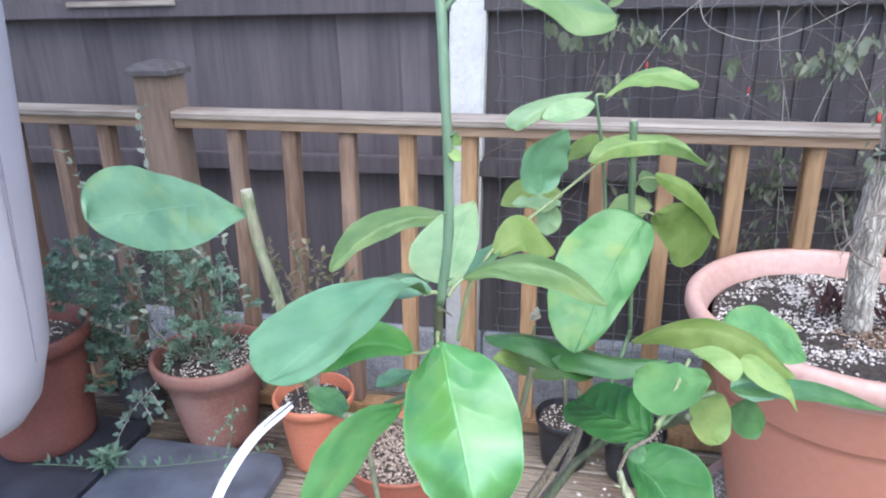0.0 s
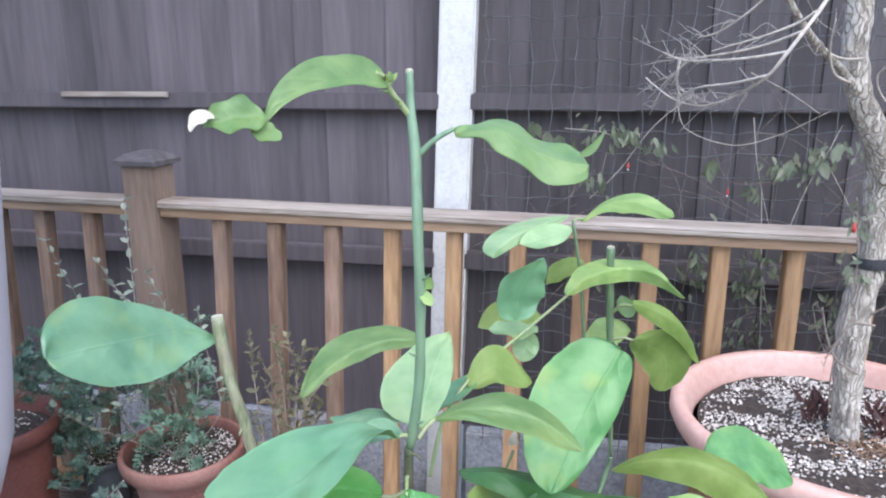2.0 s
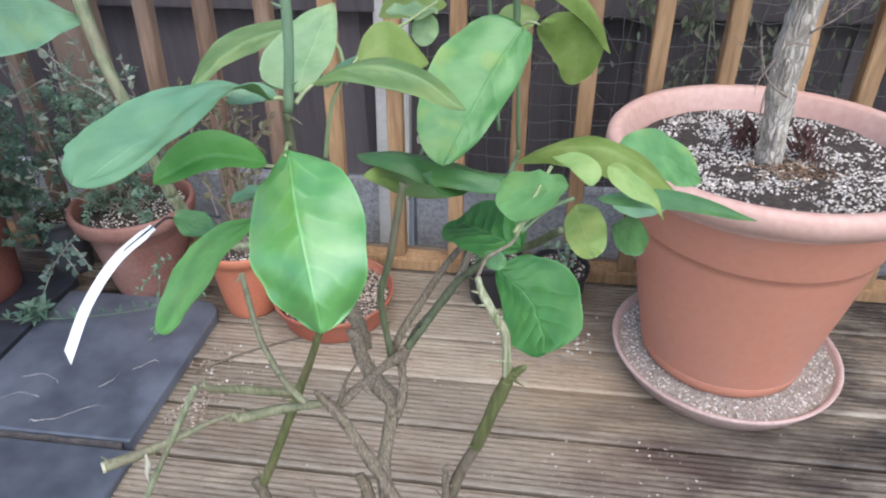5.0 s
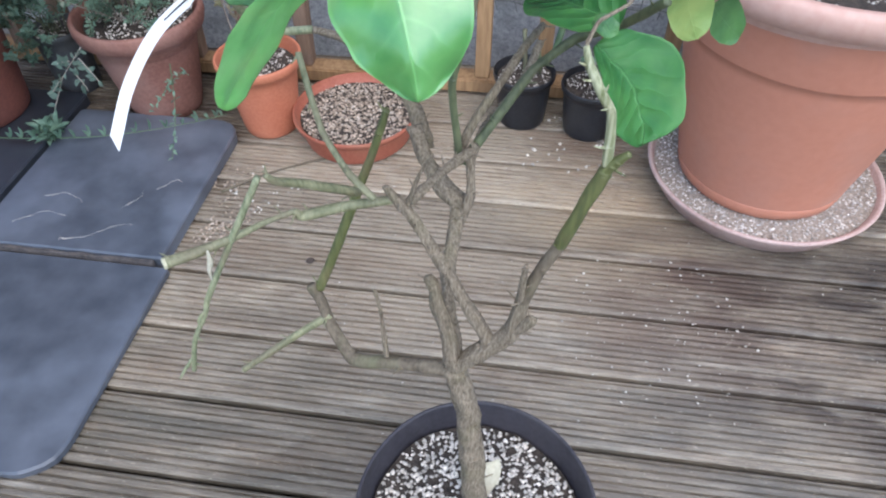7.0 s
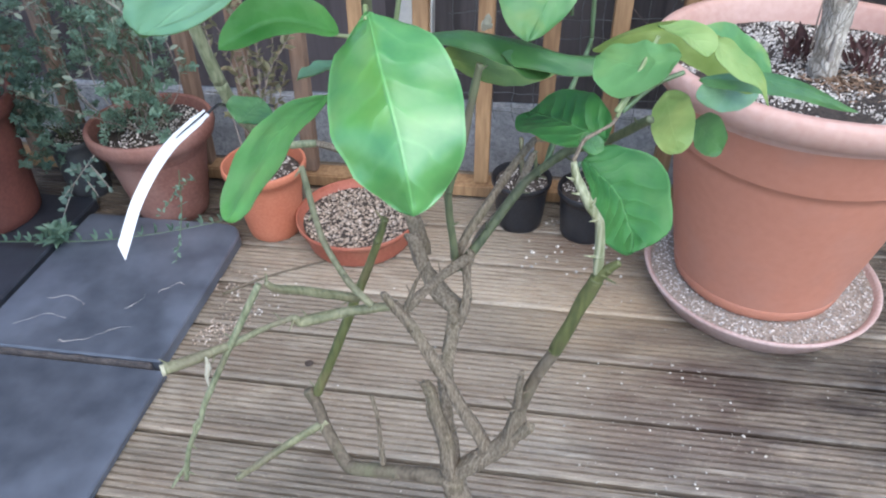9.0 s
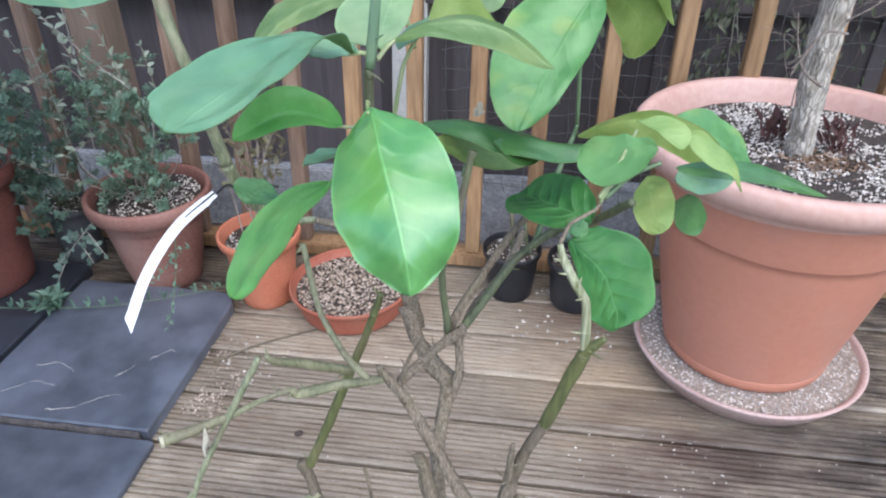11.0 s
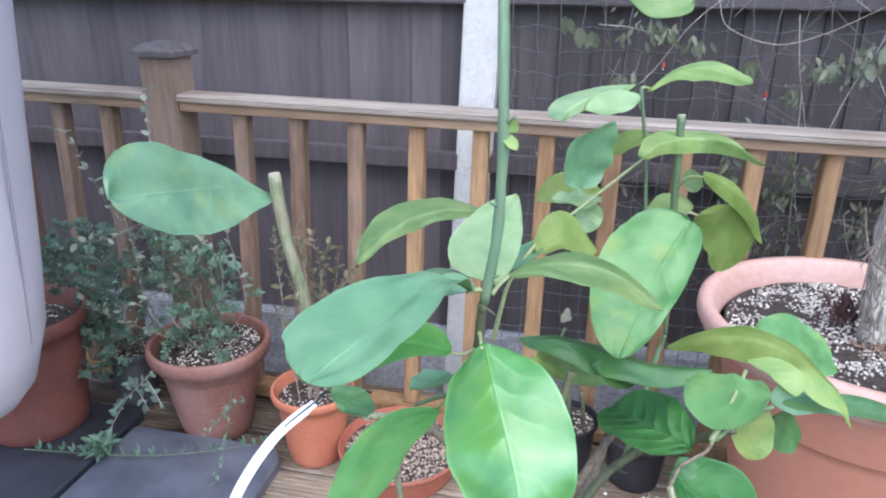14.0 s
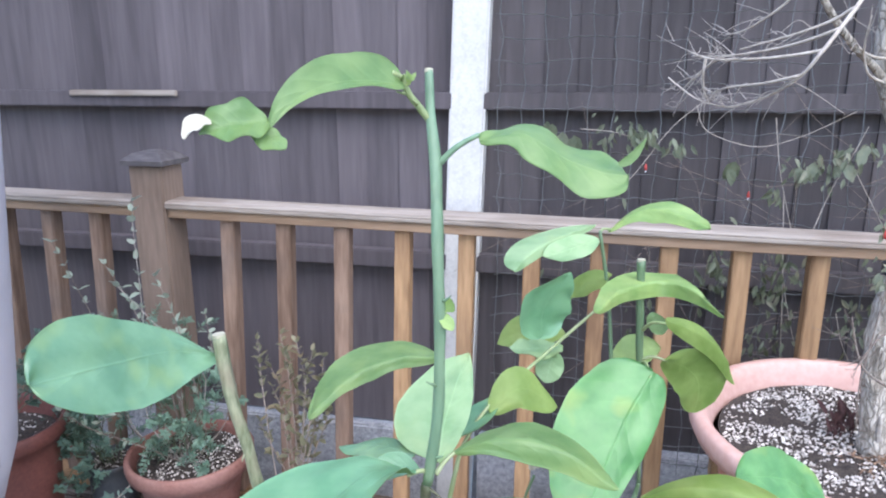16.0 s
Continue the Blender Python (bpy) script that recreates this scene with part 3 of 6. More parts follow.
def leaflet(bm, base, along, up, size, wide=0.35):
    """A small folded leaf of four faces."""
    uv = bm.loops.layers.uv.get("leaf") or bm.loops.layers.uv.new("leaf")
    along = along.normalized()
    s = along.cross(up)
    s = s.normalized() if s.length > 1e-4 else along.orthogonal().normalized()
    up = s.cross(along)
    m0, m1 = base + along * size * 0.5 - up * size * 0.06, base + along * size
    b0 = bm.verts.new(base)
    c = bm.verts.new(m0)
    t = bm.verts.new(m1 - up * size * 0.12)
    for sign in (1, -1):
        e = bm.verts.new(base + along * size * 0.3 + s * (sign * size * wide * 0.85) + up * size * 0.06)
        g = bm.verts.new(base + along * size * 0.68 + s * (sign * size * wide * 0.75) + up * size * 0.03)
        for q, w in (((b0, e, c), ((0, 0), (0.3, sign), (0.5, 0))), ((e, g, c), ((0.3, sign), (0.7, sign), (0.5, 0))), ((g, t, c), ((0.7, sign), (1, 0), (0.5, 0)))):
            f = bm.faces.new(q if sign > 0 else q[::-1])
            f.smooth = True
            for loop, k in zip(f.loops, w if sign > 0 else w[::-1]):
                loop[uv].uv = k


def rnd(a=-1.0, b=1.0):
    return random.uniform(a, b)


def leafy(stems, leaves, pts, r, size, every, wide=0.35, spread=0.9, start=0.15):
    """A thin shoot with small leaves all along it."""
    tube(pts, r, r * 0.4, 4, 4, 0.0, stems)
    line = curve(pts, 8)
    total = 0.0
    for i, (a, b) in enumerate(zip(line, line[1:])):
        total += (b - a).length
        if i / len(line) < start or total < every:
            continue
        total = 0.0
        along = (b - a).normalized()
        for _ in range(2):
            d = (along * 0.5 + Vector((rnd(), rnd(), rnd(-0.5, 1.0))) * spread).normalized()
            leaflet(leaves, b, d, Vector((rnd(-0.5, 0.5), rnd(-0.5, 0.5), 1)), size * rnd(0.6, 1.2), wide)


def crumbs(bm, inside, count, small, large, height, even=False):
    """Many little uneven lumps, strewn inside a circle (x, y, r) and resting at height(x, y)."""
    cx, cy, r = inside
    verts, faces = [], []
    for _ in range(count):
        for _ in range(6):
            a, q = rnd(0, 2 * math.pi), r * math.sqrt(random.random())
            x, y = cx + q * math.cos(a), cy + q * math.sin(a)
            if noise.noise((x * 15, y * 15, 2)) + 0.5 * noise.noise((x * 37, y * 37, 4)) + rnd(-0.25, 0.25) > -0.1 or even:
                break
        s = rnd(small, large)
        z = height(x, y) + s * 0.3
        k = len(verts)
        verts += [(x + s * rnd(0.5, 1), y + s * rnd(-0.3, 0.3), z), (x - s * rnd(0.5, 1), y + s * rnd(-0.3, 0.3), z), (x + s * rnd(-0.3, 0.3), y + s * rnd(0.5, 1), z),
                  (x + s * rnd(-0.3, 0.3), y - s * rnd(0.5, 1), z), (x, y, z + s * rnd(0.5, 0.9)), (x, y, z - s * 0.7)]
        for f in ((0, 2, 4), (2, 1, 4), (1, 3, 4), (3, 0, 4), (2, 0, 5), (1, 2, 5), (3, 1, 5), (0, 3, 5)):
            faces.append([k + i for i in f])
    me = bpy.data.meshes.new("tmp")
    me.from_pydata(verts, [], faces)
    bm.from_mesh(me)
    bpy.data.meshes.remove(me)
    return bm


def soil_disc(cx, cy, z, r, lump=0.006, rings=10, segs=40):
    bm = bmesh.new()
    top = lambda x, y: z + lump * noise.noise((x * 30, y * 30, z)) + lump * noise.noise((x * 90, y * 90, 3))
    grid = [[bm.verts.new((cx + r * i / rings * math.cos(2 * math.pi * k / segs), cy + r * i / rings * math.sin(2 * math.pi * k / segs), top(cx + r * i / rings * math.cos(2 * math.pi * k / segs), cy + r * i / rings * math.sin(2 * math.pi * k / segs)))) for k in range(segs)] for i in range(1, rings + 1)]
    c = bm.verts.new((cx, cy, top(cx, cy)))
    for k in range(segs):
        bm.faces.new((c, grid[0][k], grid[0][(k + 1) % segs]))
        for a, b in zip(grid, grid[1:]):
            bm.faces.new((a[k], b[k], b[(k + 1) % segs], a[(k + 1) % segs]))
    return bm, top

# ---- setting ----
ground = bmesh.new()
bmesh.ops.create_grid(ground, x_segments=2, y_segments=2, size=400, matrix=Matrix.Translation((0, 0, -0.2)))
tagged(part("ground", ground, ground_soil), "bare brown garden ground round the deck", "ground", kind="structure")

# fence: dark boards on battens between concrete posts, over a concrete gravel board
FENCE = 2.17


def fence_panel(x0, x1, label, stain):
    f = thing("fence_panel", label, "fence", ((x0 + x1) / 2, FENCE, 0.12), "garden fence panels", "structure")
    for z0, z1 in ((0.665, 0.72), (1.14, 1.19), (1.62, 1.68)):
        part("batten", box(x0, x1, FENCE - 0.045, FENCE - 0.002, z0, z1, 0.004), stain, f)
    bm = bmesh.new()
    prof = [(-0.056, 0.0), (0.056, 0.012), (0.056, 0.016), (-0.056, 0.012)]
    lo = [bm.verts.new((x, y, 0.12)) for x, y in prof]
    hi = [bm.verts.new((x, y, 1.8)) for x, y in prof]
    for i in range(4):
        bm.faces.new((lo[i], lo[(i + 1) % 4], hi[(i + 1) % 4], hi[i]))
    bm.faces.new(hi)
    bm.faces.new(lo[::-1])
    bmesh.ops.recalc_face_normals(bm, faces=bm.faces[:])
    me = bpy.data.meshes.new("board")
    bm.to_mesh(me)
    bm.free()
    me.materials.append(stain)
    x = x0 + 0.05
    while x < x1 - 0.02:
        part("board", me, stain, f, place=pose(x, FENCE + rnd(0, 0.003), rnd(-0.004, 0.004), 0, rnd(-0.3, 0.3), rnd(-0.9, 0.9) - 2.5))
        x += rnd(0.093, 0.104)
    return f


left_panel = fence_panel(-3.4, -0.50, "dark brown stained board fence with horizontal battens", fence_wood)
fence_panel(-0.50, 2.6, "board fence behind wire netting, shade painted in as blackish brown", shaded_fence)
part("batten_splice", box(-1.80, -1.42, FENCE - 0.056, FENCE - 0.046, 1.174, 1.192, 0.003), top_wood, left_panel, "paler grey wooden strip")
for x0, x1 in ((-3.4, -0.60), (-0.48, 2.6)):
    tagged(part("gravel_board", box(x0, x1, FENCE - 0.03, FENCE + 0.02, -0.25, 0.115, 0.006), gravel_concrete), "grey concrete gravel board under the fence", "gravel board", "gravel boards", "structure")
bm = bmesh.new()
slots = [(-0.052, -0.045), (0.052, -0.045), (0.052, 0.055), (-0.052, 0.055)]
lo = [bm.verts.new((-0.563 + x, FENCE - 0.005 + y, -0.25)) for x, y in slots]
hi = [bm.verts.new((-0.494 + x, FENCE - 0.005 + y, 1.85)) for x, y in slots]
for i in range(4):
    bm.faces.new((lo[i], lo[(i + 1) % 4], hi[(i + 1) % 4], hi[i]))
bm.faces.new(hi)
bm.faces.new(lo[::-1])
bmesh.ops.recalc_face_normals(bm, faces=bm.faces[:])
bmesh.ops.bevel(bm, geom=bm.edges[:], offset=0.006, segments=2, affect="EDGES")
tagged(part("fence_post", bm, concrete), "pale speckled concrete fence post, slightly leaning", "fence post", kind="structure")

# deck balustrade
RAIL, DROP = 0.891, -0.0118
rail = thing("balustrade", "brown wooden deck balustrade with square balusters", "railing", (-0.3, 1.82, 0), kind="structure")


def sloped(prof, x0, x1):
    bm = extrude_x(prof, x0, x1)
    for v in bm.verts:
        v.co.z += RAIL + DROP * (v.co.x - 0.134)
    return bm


def handrail(x0, x1):
    """A moulded cap with fine beads along its top and nose, on a plainer rail."""
    y0, y1 = 1.77, 1.868
    nose = [(y0 + 0.012, -0.016), (y0 + 0.002, -0.0145), (y0, -0.012), (y0, -0.006), (y0 + 0.002, -0.0045), (y0 + 0.002, -0.003), (y0 + 0.0005, -0.0015), (y0 + 0.002, 0.002), (y0 + 0.008, 0.0045)]
    beads = []
    for k in range(4):
        y = y0 + 0.016 + 0.02 * k
        beads += [(y, 0.0058), (y + 0.0015, 0.0038), (y + 0.003, 0.0058)]
    back = [(2 * 1.819 - y, z) for y, z in reversed(nose)]
    part("handrail", sloped(nose + beads + back, x0, x1), top_wood, rail, "weathered moulded handrail cap")
    part("top_rail", sloped([(y0 + 0.014, -0.04), (y0 + 0.012, -0.038), (y0 + 0.012, -0.0162), (y1 - 0.012, -0.0162), (y1 - 0.012, -0.038), (y1 - 0.014, -0.04)], x0, x1), under_wood, rail)


handrail(-1.262, 2.2)
handrail(-3.2, -1.364)
part("bottom_rail", box(-1.262, 2.2, 1.788, 1.852, 0.006, 0.045, 0.004), rail_wood, rail)
part("bottom_rail", box(-3.2, -1.364, 1.788, 1.852, 0.006, 0.045, 0.004), rail_wood, rail)
bal = box(-0.02, 0.02, 1.80, 1.84, 0.046, 0.848, 0.003)
bal_mesh = bpy.data.meshes.new("baluster")
bal.to_mesh(bal_mesh)
bal.free()
bal_mesh.materials.append(rail_wood)
grey_mesh = bal_mesh.copy()
grey_mesh.materials.clear()
grey_mesh.materials.append(worn_wood)
for i in list(range(-12, -1)) + list(range(0, 21)):
    x = -1.098 + 0.16 * i
    if i < 0:
        x = -1.653 + 0.155 * (i + 3)
    s = (RAIL - 0.04 + DROP * (x - 0.134)) / 0.848
    top = 0.846 * s
    lean = Matrix.Translation((0, 0, top)) @ Matrix.Rotation(0.041 * min(1, max(0, -x)), 4, "Y") @ Matrix.Translation((0, 0, -top))
    part("baluster", grey_mesh if x < -0.72 else bal_mesh, rail_wood, rail, place=Matrix.Translation((x + rnd(-0.002, 0.002) - 0.006 * (x < -0.5), 0, 0)) @ lean @ Matrix.Diagonal((1, 1, s, 1)))
newel = part("newel_post", box(-1.36, -1.264, 1.772, 1.87, -0.15, 1.006, 0.004), post_wood, rail, "grey-brown square newel post")
cap = bmesh.new()
for ring in ((0.062, 1.006), (0.062, 1.019), (0.04, 1.036), (0.018, 1.043)):
    for sx, sy in ((-1, -1), (1, -1), (1, 1), (-1, 1)):
        cap.verts.new((-1.312 + sx * ring[0], 1.821 + sy * ring[0], ring[1]))
cap.verts.ensure_lookup_table()
for k in range(3):
    for i in range(4):
        cap.faces.new([cap.verts[q] for q in (4 * k + i, 4 * k + (i + 1) % 4, 4 * k + 4 + (i + 1) % 4, 4 * k + 4 + i)])
cap.faces.new([cap.verts[i] for i in (12, 13, 14, 15)])
cap.faces.new([cap.verts[i] for i in (3, 2, 1, 0)])
part("post_cap", cap, cap_wood, newel, "dark weathered pyramid post cap")

# ---- pots ----
def pot_profile(r, h, base, lip=0.02, lip_h=0.045, wall=0.008, band=0.0):
    """Outline of a pot: foot, tapering side, rolled rim, inside."""
    side = lambda z: base + (r - lip - base) * (z / h) ** 0.9
    p = [(base * 0.97, 0.0), (base, 0.004)]
    z = 0.1
    while z < 0.99:
        zz = z * (h - lip_h)
        p.append((side(zz), zz))
        z += 0.1
    if band:
        zb = h - lip_h - band
        p = [q for q in p if q[1] < zb - 0.006] + [(side(zb - 0.02), zb - 0.02), (side(zb - 0.002), zb - 0.002), (side(zb) + 0.0035, zb), (side(zb) + 0.0042, zb + 0.004), (side(zb + 0.02) + 0.0042, zb + 0.02), (side(h - lip_h) + 0.0042, h - lip_h - 0.012), (side(h - lip_h) + 0.0042, h - lip_h - 0.001)]
    p += [(r - lip * 0.9, h - lip_h), (r - lip * 0.25, h - lip_h * 0.85), (r, h - lip_h * 0.45), (r - lip * 0.03, h - lip_h * 0.14), (r - lip * 0.2, h), (r - lip * 0.55, h - lip_h * 0.01), (r - lip * 0.68, h - lip_h * 0.12), (r - lip * 0.8, h - lip_h * 0.5), (r - lip - wall * 0.2, h - lip_h * 0.9), (side(h * 0.55) - wall, h * 0.55)]
    return p


def filled_pot(name, label, at, r, h, base, material, fill=0.8, lumps=300, chips=0.003, group="potted plants", lip=0.02, lip_h=0.04, band=0.0, earth=None, top_label="dark compost flecked with white perlite", bits=None, even=False):
    pot = thing(name, label, "plant pot", at, group)
    x, y, z = at
    outline = pot_profile(r, h, base, lip, lip_h, 0.007, band)
    if band:
        low = outline[:-9]
        part("pot_body", lathe(low, at, 64, 0.01), material, pot, smooth=True)
        part("rim", lathe(outline[len(low) - 1:], at, 64, 0.01), faded_lit_terracotta, pot, "paler rolled rim, sun-faded and with sky light painted in", smooth=True)
    else:
        part("pot_body", lathe(outline, at, 64, 0.01), material, pot, smooth=True)
    level = z + h * fill
    rr = (base + (r - lip - base) * fill) - 0.004
    bm, top = soil_disc(x, y, level, rr, 0.004)
    soil = part("soil", bm, earth or soil_dark, pot, top_label, smooth=False)
    if lumps:
        tagged(part("perlite", crumbs(bmesh.new(), (x, y, rr * 0.98), lumps, chips * 0.5, chips, top, even), bits or perlite, pot), kind="stuff")
    return pot, level, top


# the citrus in its black pot
LX, LY = -0.178, 0.487
lemon_pot, lemon_level, lemon_top = filled_pot("plant_pot", "round black plastic pot of compost and perlite on the deck", (LX, LY, 0.002), 0.143, 0.312, 0.105, citrus_plastic, 0.87, 1750, 0.0048, "", 0.008, 0.03, even=True)
citrus = thing("citrus_tree", "pruned citrus tree with large glossy leaves in a black pot", "citrus tree", (LX, LY, lemon_level))


def limb(name, pts, r0, r1, material):
    """A stem that kinks at its joints, with lengthwise ridges, swollen nodes and a few thorns. A fourth number in a point is the radius there."""
    woody = material in (bark, smooth_bark, twig, deep_twig, olive, striped)
    joints = [Vector(p[:3]) for p in pts]
    thick = [p[3] if len(p) > 3 else r0 + (r1 - r0) * i / (len(pts) - 1) for i, p in enumerate(pts)]
    r0, r1 = thick[0], thick[-1]
    sides = 16 if r0 > 0.006 else 12 if woody else 8
    way, radii = joints, thick
    if woody and len(joints) > 2:
        way, radii = [joints[0]], [r0]
        for (p, m), (q, n) in zip(zip(joints, thick), zip(joints[1:], thick[1:])):
            way += [p.lerp(q, 0.16), p.lerp(q, 0.84)]
            radii += [m + (n - m) * 0.16, m + (n - m) * 0.84]
        way.append(joints[-1])
        radii.append(r1)
    sub = 6 if woody else 8
    rough = material is bark
    bm = tube(way, r0, r1, sides, sub, 0.3 if rough else 0.2, None, 0.1 if rough else 0.05, radii if len(way) > 2 else None)
    line = curve(way, sub)
    for k in range(3, len(line) - 2, 7):
        along = (line[k + 1] - line[k]).normalized()
        out = along.cross(Vector((rnd(), rnd(), rnd()))).normalized()
        j = min(k // sub, len(radii) - 2)
        r = radii[j] + (radii[j + 1] - radii[j]) * (k / sub - j)
        if woody and random.random() < 0.5:
            h = r * rnd(0.35, 0.8)
            tube([line[k] - along * h * 1.6, line[k] - along * h * 0.5, line[k] + out * r * 0.12, line[k] + along * h], r * 0.88, r * rnd(1.0, 1.1), sides, 2, 0.2, bm)
        if r > 0.0018 and random.random() < 0.6:
            n = rnd(0.003, 0.01 if woody else 0.006)
            tube([line[k] + out * r * 0.7, line[k] + out * (r + n * 0.5) + along * 0.002, line[k] + out * (r + n) + along * 0.004], 0.0012, 0.0003, 5, 2, 0, bm)
    part(name, bm, material, citrus, smooth=True)


def cut_end(at, along, r):
    along = Vector(along).normalized()
    a = Vector(at)
    part("cut_end", tube([a - along * 0.001, a + along * 0.0012], r, r * 0.96, 12, 2), cut_wood, citrus, "pale cut face")


def leaf(path, edge, other, material, shape=(0.6, 0.6), cup=0.12, wave=0.04, fold=0.0):
    """A leaf with its own paler, duller underside."""
    ob = part("leaf", blade(bmesh.new(), path, edge, other, shape, cup, wave, fold), material, citrus)
    ob.data.materials.append(material if material is dead else leaf_under if material is leaf_under else leaf_back)


limb("trunk", [(-0.180, 0.503, 0.259), (-0.187, 0.507, 0.398), (-0.193, 0.510, 0.488), (-0.206, 0.510, 0.561)], 0.01443, 0.01136, bark)
limb("branch", [(-0.207, 0.510, 0.568, 0.0086), (-0.212, 0.510, 0.616, 0.0074), (-0.220, 0.511, 0.648, 0.0064), (-0.224, 0.512, 0.676, 0.0055), (-0.228, 0.512, 0.685, 0.0035)], 0, 0, bark)
limb("branch", [(-0.207, 0.510, 0.564, 0.0082), (-0.184, 0.509, 0.592, 0.0083), (-0.157, 0.508, 0.631, 0.0077), (-0.151, 0.507, 0.674, 0.0059)], 0, 0, bark)
limb("branch", [(-0.151, 0.507, 0.674, 0.0059), (-0.140, 0.506, 0.714, 0.0047), (-0.129, 0.505, 0.743, 0.0048)], 0, 0, smooth_bark)
limb("branch", [(-0.129, 0.505, 0.743, 0.0048), (-0.118, 0.504, 0.783, 0.0049), (-0.108, 0.504, 0.816, 0.0048)], 0, 0, olive)
limb("branch", [(-0.157, 0.508, 0.631, 0.0060), (-0.148, 0.503, 0.647, 0.0054), (-0.141, 0.500, 0.660, 0.0038)], 0, 0, bark)
limb("branch", [(-0.153, 0.505, 0.674, 0.0033), (-0.152, 0.498, 0.710, 0.0031), (-0.151, 0.495, 0.729, 0.0020)], 0, 0, bark)
limb("branch", [(-0.109, 0.504, 0.814, 0.0039), (-0.103, 0.502, 0.825, 0.0032), (-0.096, 0.500, 0.834, 0.0019)], 0, 0, olive)
limb("branch", [(-0.108, 0.504, 0.821, 0.0032), (-0.109, 0.504, 0.843, 0.0030), (-0.111, 0.505, 0.860, 0.0031), (-0.119, 0.508, 0.871, 0.0032), (-0.128, 0.511, 0.887, 0.0028), (-0.131, 0.514, 0.897, 0.0019)], 0, 0, striped)
limb("branch", [(-0.176, 0.510, 0.609, 0.0067), (-0.195, 0.512, 0.654, 0.0052), (-0.217, 0.516, 0.698, 0.0047), (-0.238, 0.520, 0.740, 0.0045), (-0.251, 0.523, 0.757, 0.0044)], 0, 0, bark)
limb("branch", [(-0.248, 0.523, 0.749, 0.0037), (-0.256, 0.521, 0.766, 0.0034), (-0.258, 0.520, 0.771, 0.0020)], 0, 0, bark)
limb("branch", [(-0.253, 0.523, 0.756, 0.0034), (-0.285, 0.515, 0.754, 0.0041), (-0.322, 0.507, 0.745, 0.0042), (-0.325, 0.505, 0.752, 0.0024), (-0.343, 0.497, 0.748, 0.0020), (-0.370, 0.474, 0.745, 0.0033), (-0.402, 0.445, 0.748, 0.0045)], 0, 0, twig)
limb("branch", [(-0.245, 0.523, 0.751, 0.0041), (-0.232, 0.545, 0.754, 0.0040), (-0.219, 0.575, 0.749, 0.0039), (-0.204, 0.594, 0.751, 0.0040)], 0, 0, bark)
limb("twig", [(-0.243, 0.523, 0.752, 0.0020), (-0.233, 0.520, 0.785, 0.0015), (-0.222, 0.518, 0.806, 0.0009)], 0, 0, bark)
limb("branch", [(-0.206, 0.514, 0.573, 0.0061), (-0.213, 0.530, 0.618, 0.0058), (-0.218, 0.552, 0.652, 0.0059), (-0.215, 0.575, 0.679, 0.0066), (-0.211, 0.590, 0.696, 0.0078), (-0.230, 0.598, 0.708, 0.0078), (-0.245, 0.610, 0.726, 0.0073), (-0.257, 0.628, 0.745, 0.0066)], 0, 0, bark)
limb("branch", [(-0.248, 0.628, 0.730, 0.0073), (-0.260, 0.645, 0.752, 0.0068), (-0.278, 0.660, 0.773, 0.0061), (-0.303, 0.672, 0.786, 0.0049), (-0.327, 0.680, 0.796, 0.0039), (-0.355, 0.684, 0.799, 0.0034)], 0, 0, bark)
limb("branch", [(-0.210, 0.582, 0.685, 0.0047), (-0.203, 0.586, 0.710, 0.0041), (-0.204, 0.592, 0.745, 0.0038), (-0.200, 0.596, 0.756, 0.0031)], 0, 0, bark)
limb("branch", [(-0.205, 0.508, 0.562, 0.0069), (-0.252, 0.518, 0.547, 0.0066), (-0.315, 0.535, 0.518, 0.0070), (-0.337, 0.552, 0.548, 0.0061), (-0.348, 0.564, 0.576, 0.0057), (-0.356, 0.566, 0.591, 0.0049)], 0, 0, smooth_bark)
limb("branch", [(-0.347, 0.567, 0.588, 0.0046), (-0.322, 0.574, 0.650, 0.0048), (-0.303, 0.580, 0.700, 0.0045), (-0.285, 0.584, 0.745, 0.0038), (-0.270, 0.588, 0.789, 0.0030)], 0, 0, olive)
limb("branch", [(-0.339, 0.555, 0.560, 0.0039), (-0.375, 0.545, 0.534, 0.0040), (-0.436, 0.530, 0.482, 0.0037)], 0, 0, twig)
limb("twig", [(-0.289, 0.545, 0.740, 0.0037), (-0.313, 0.515, 0.771, 0.0034), (-0.328, 0.492, 0.792, 0.0031), (-0.331, 0.486, 0.802, 0.0019)], 0, 0, twig)
limb("twig", [(-0.275, 0.525, 0.546, 0.0027), (-0.275, 0.525, 0.597, 0.0020), (-0.275, 0.524, 0.621, 0.0017), (-0.278, 0.524, 0.646, 0.0017)], 0, 0, bark)
limb("branch", [(-0.204, 0.592, 0.745), (-0.198, 0.620, 0.752), (-0.169, 0.680, 0.763), (-0.157, 0.720, 0.780)], 0.0038, 0.0034, bark)
limb("branch", [(-0.423, 0.601, 1.053), (-0.418, 0.602, 1.007), (-0.410, 0.605, 0.965), (-0.405, 0.610, 0.925), (-0.402, 0.620, 0.885)], 0.0047, 0.0050, cane_bark)
limb("branch", [(-0.402, 0.620, 0.885), (-0.399, 0.640, 0.845), (-0.388, 0.668, 0.806), (-0.355, 0.684, 0.799)], 0.0050, 0.0036, cane_bark)
part("withered_shoot", tube([(-0.376, 0.460, 0.749), (-0.377, 0.460, 0.738), (-0.380, 0.459, 0.729), (-0.381, 0.459, 0.718)], 0, 0, 7, 5, 0.6, None, 0.2, [0.0009, 0.0024, 0.0017, 0.0008]), dead, citrus, "withered pale shoot tip", smooth=True)
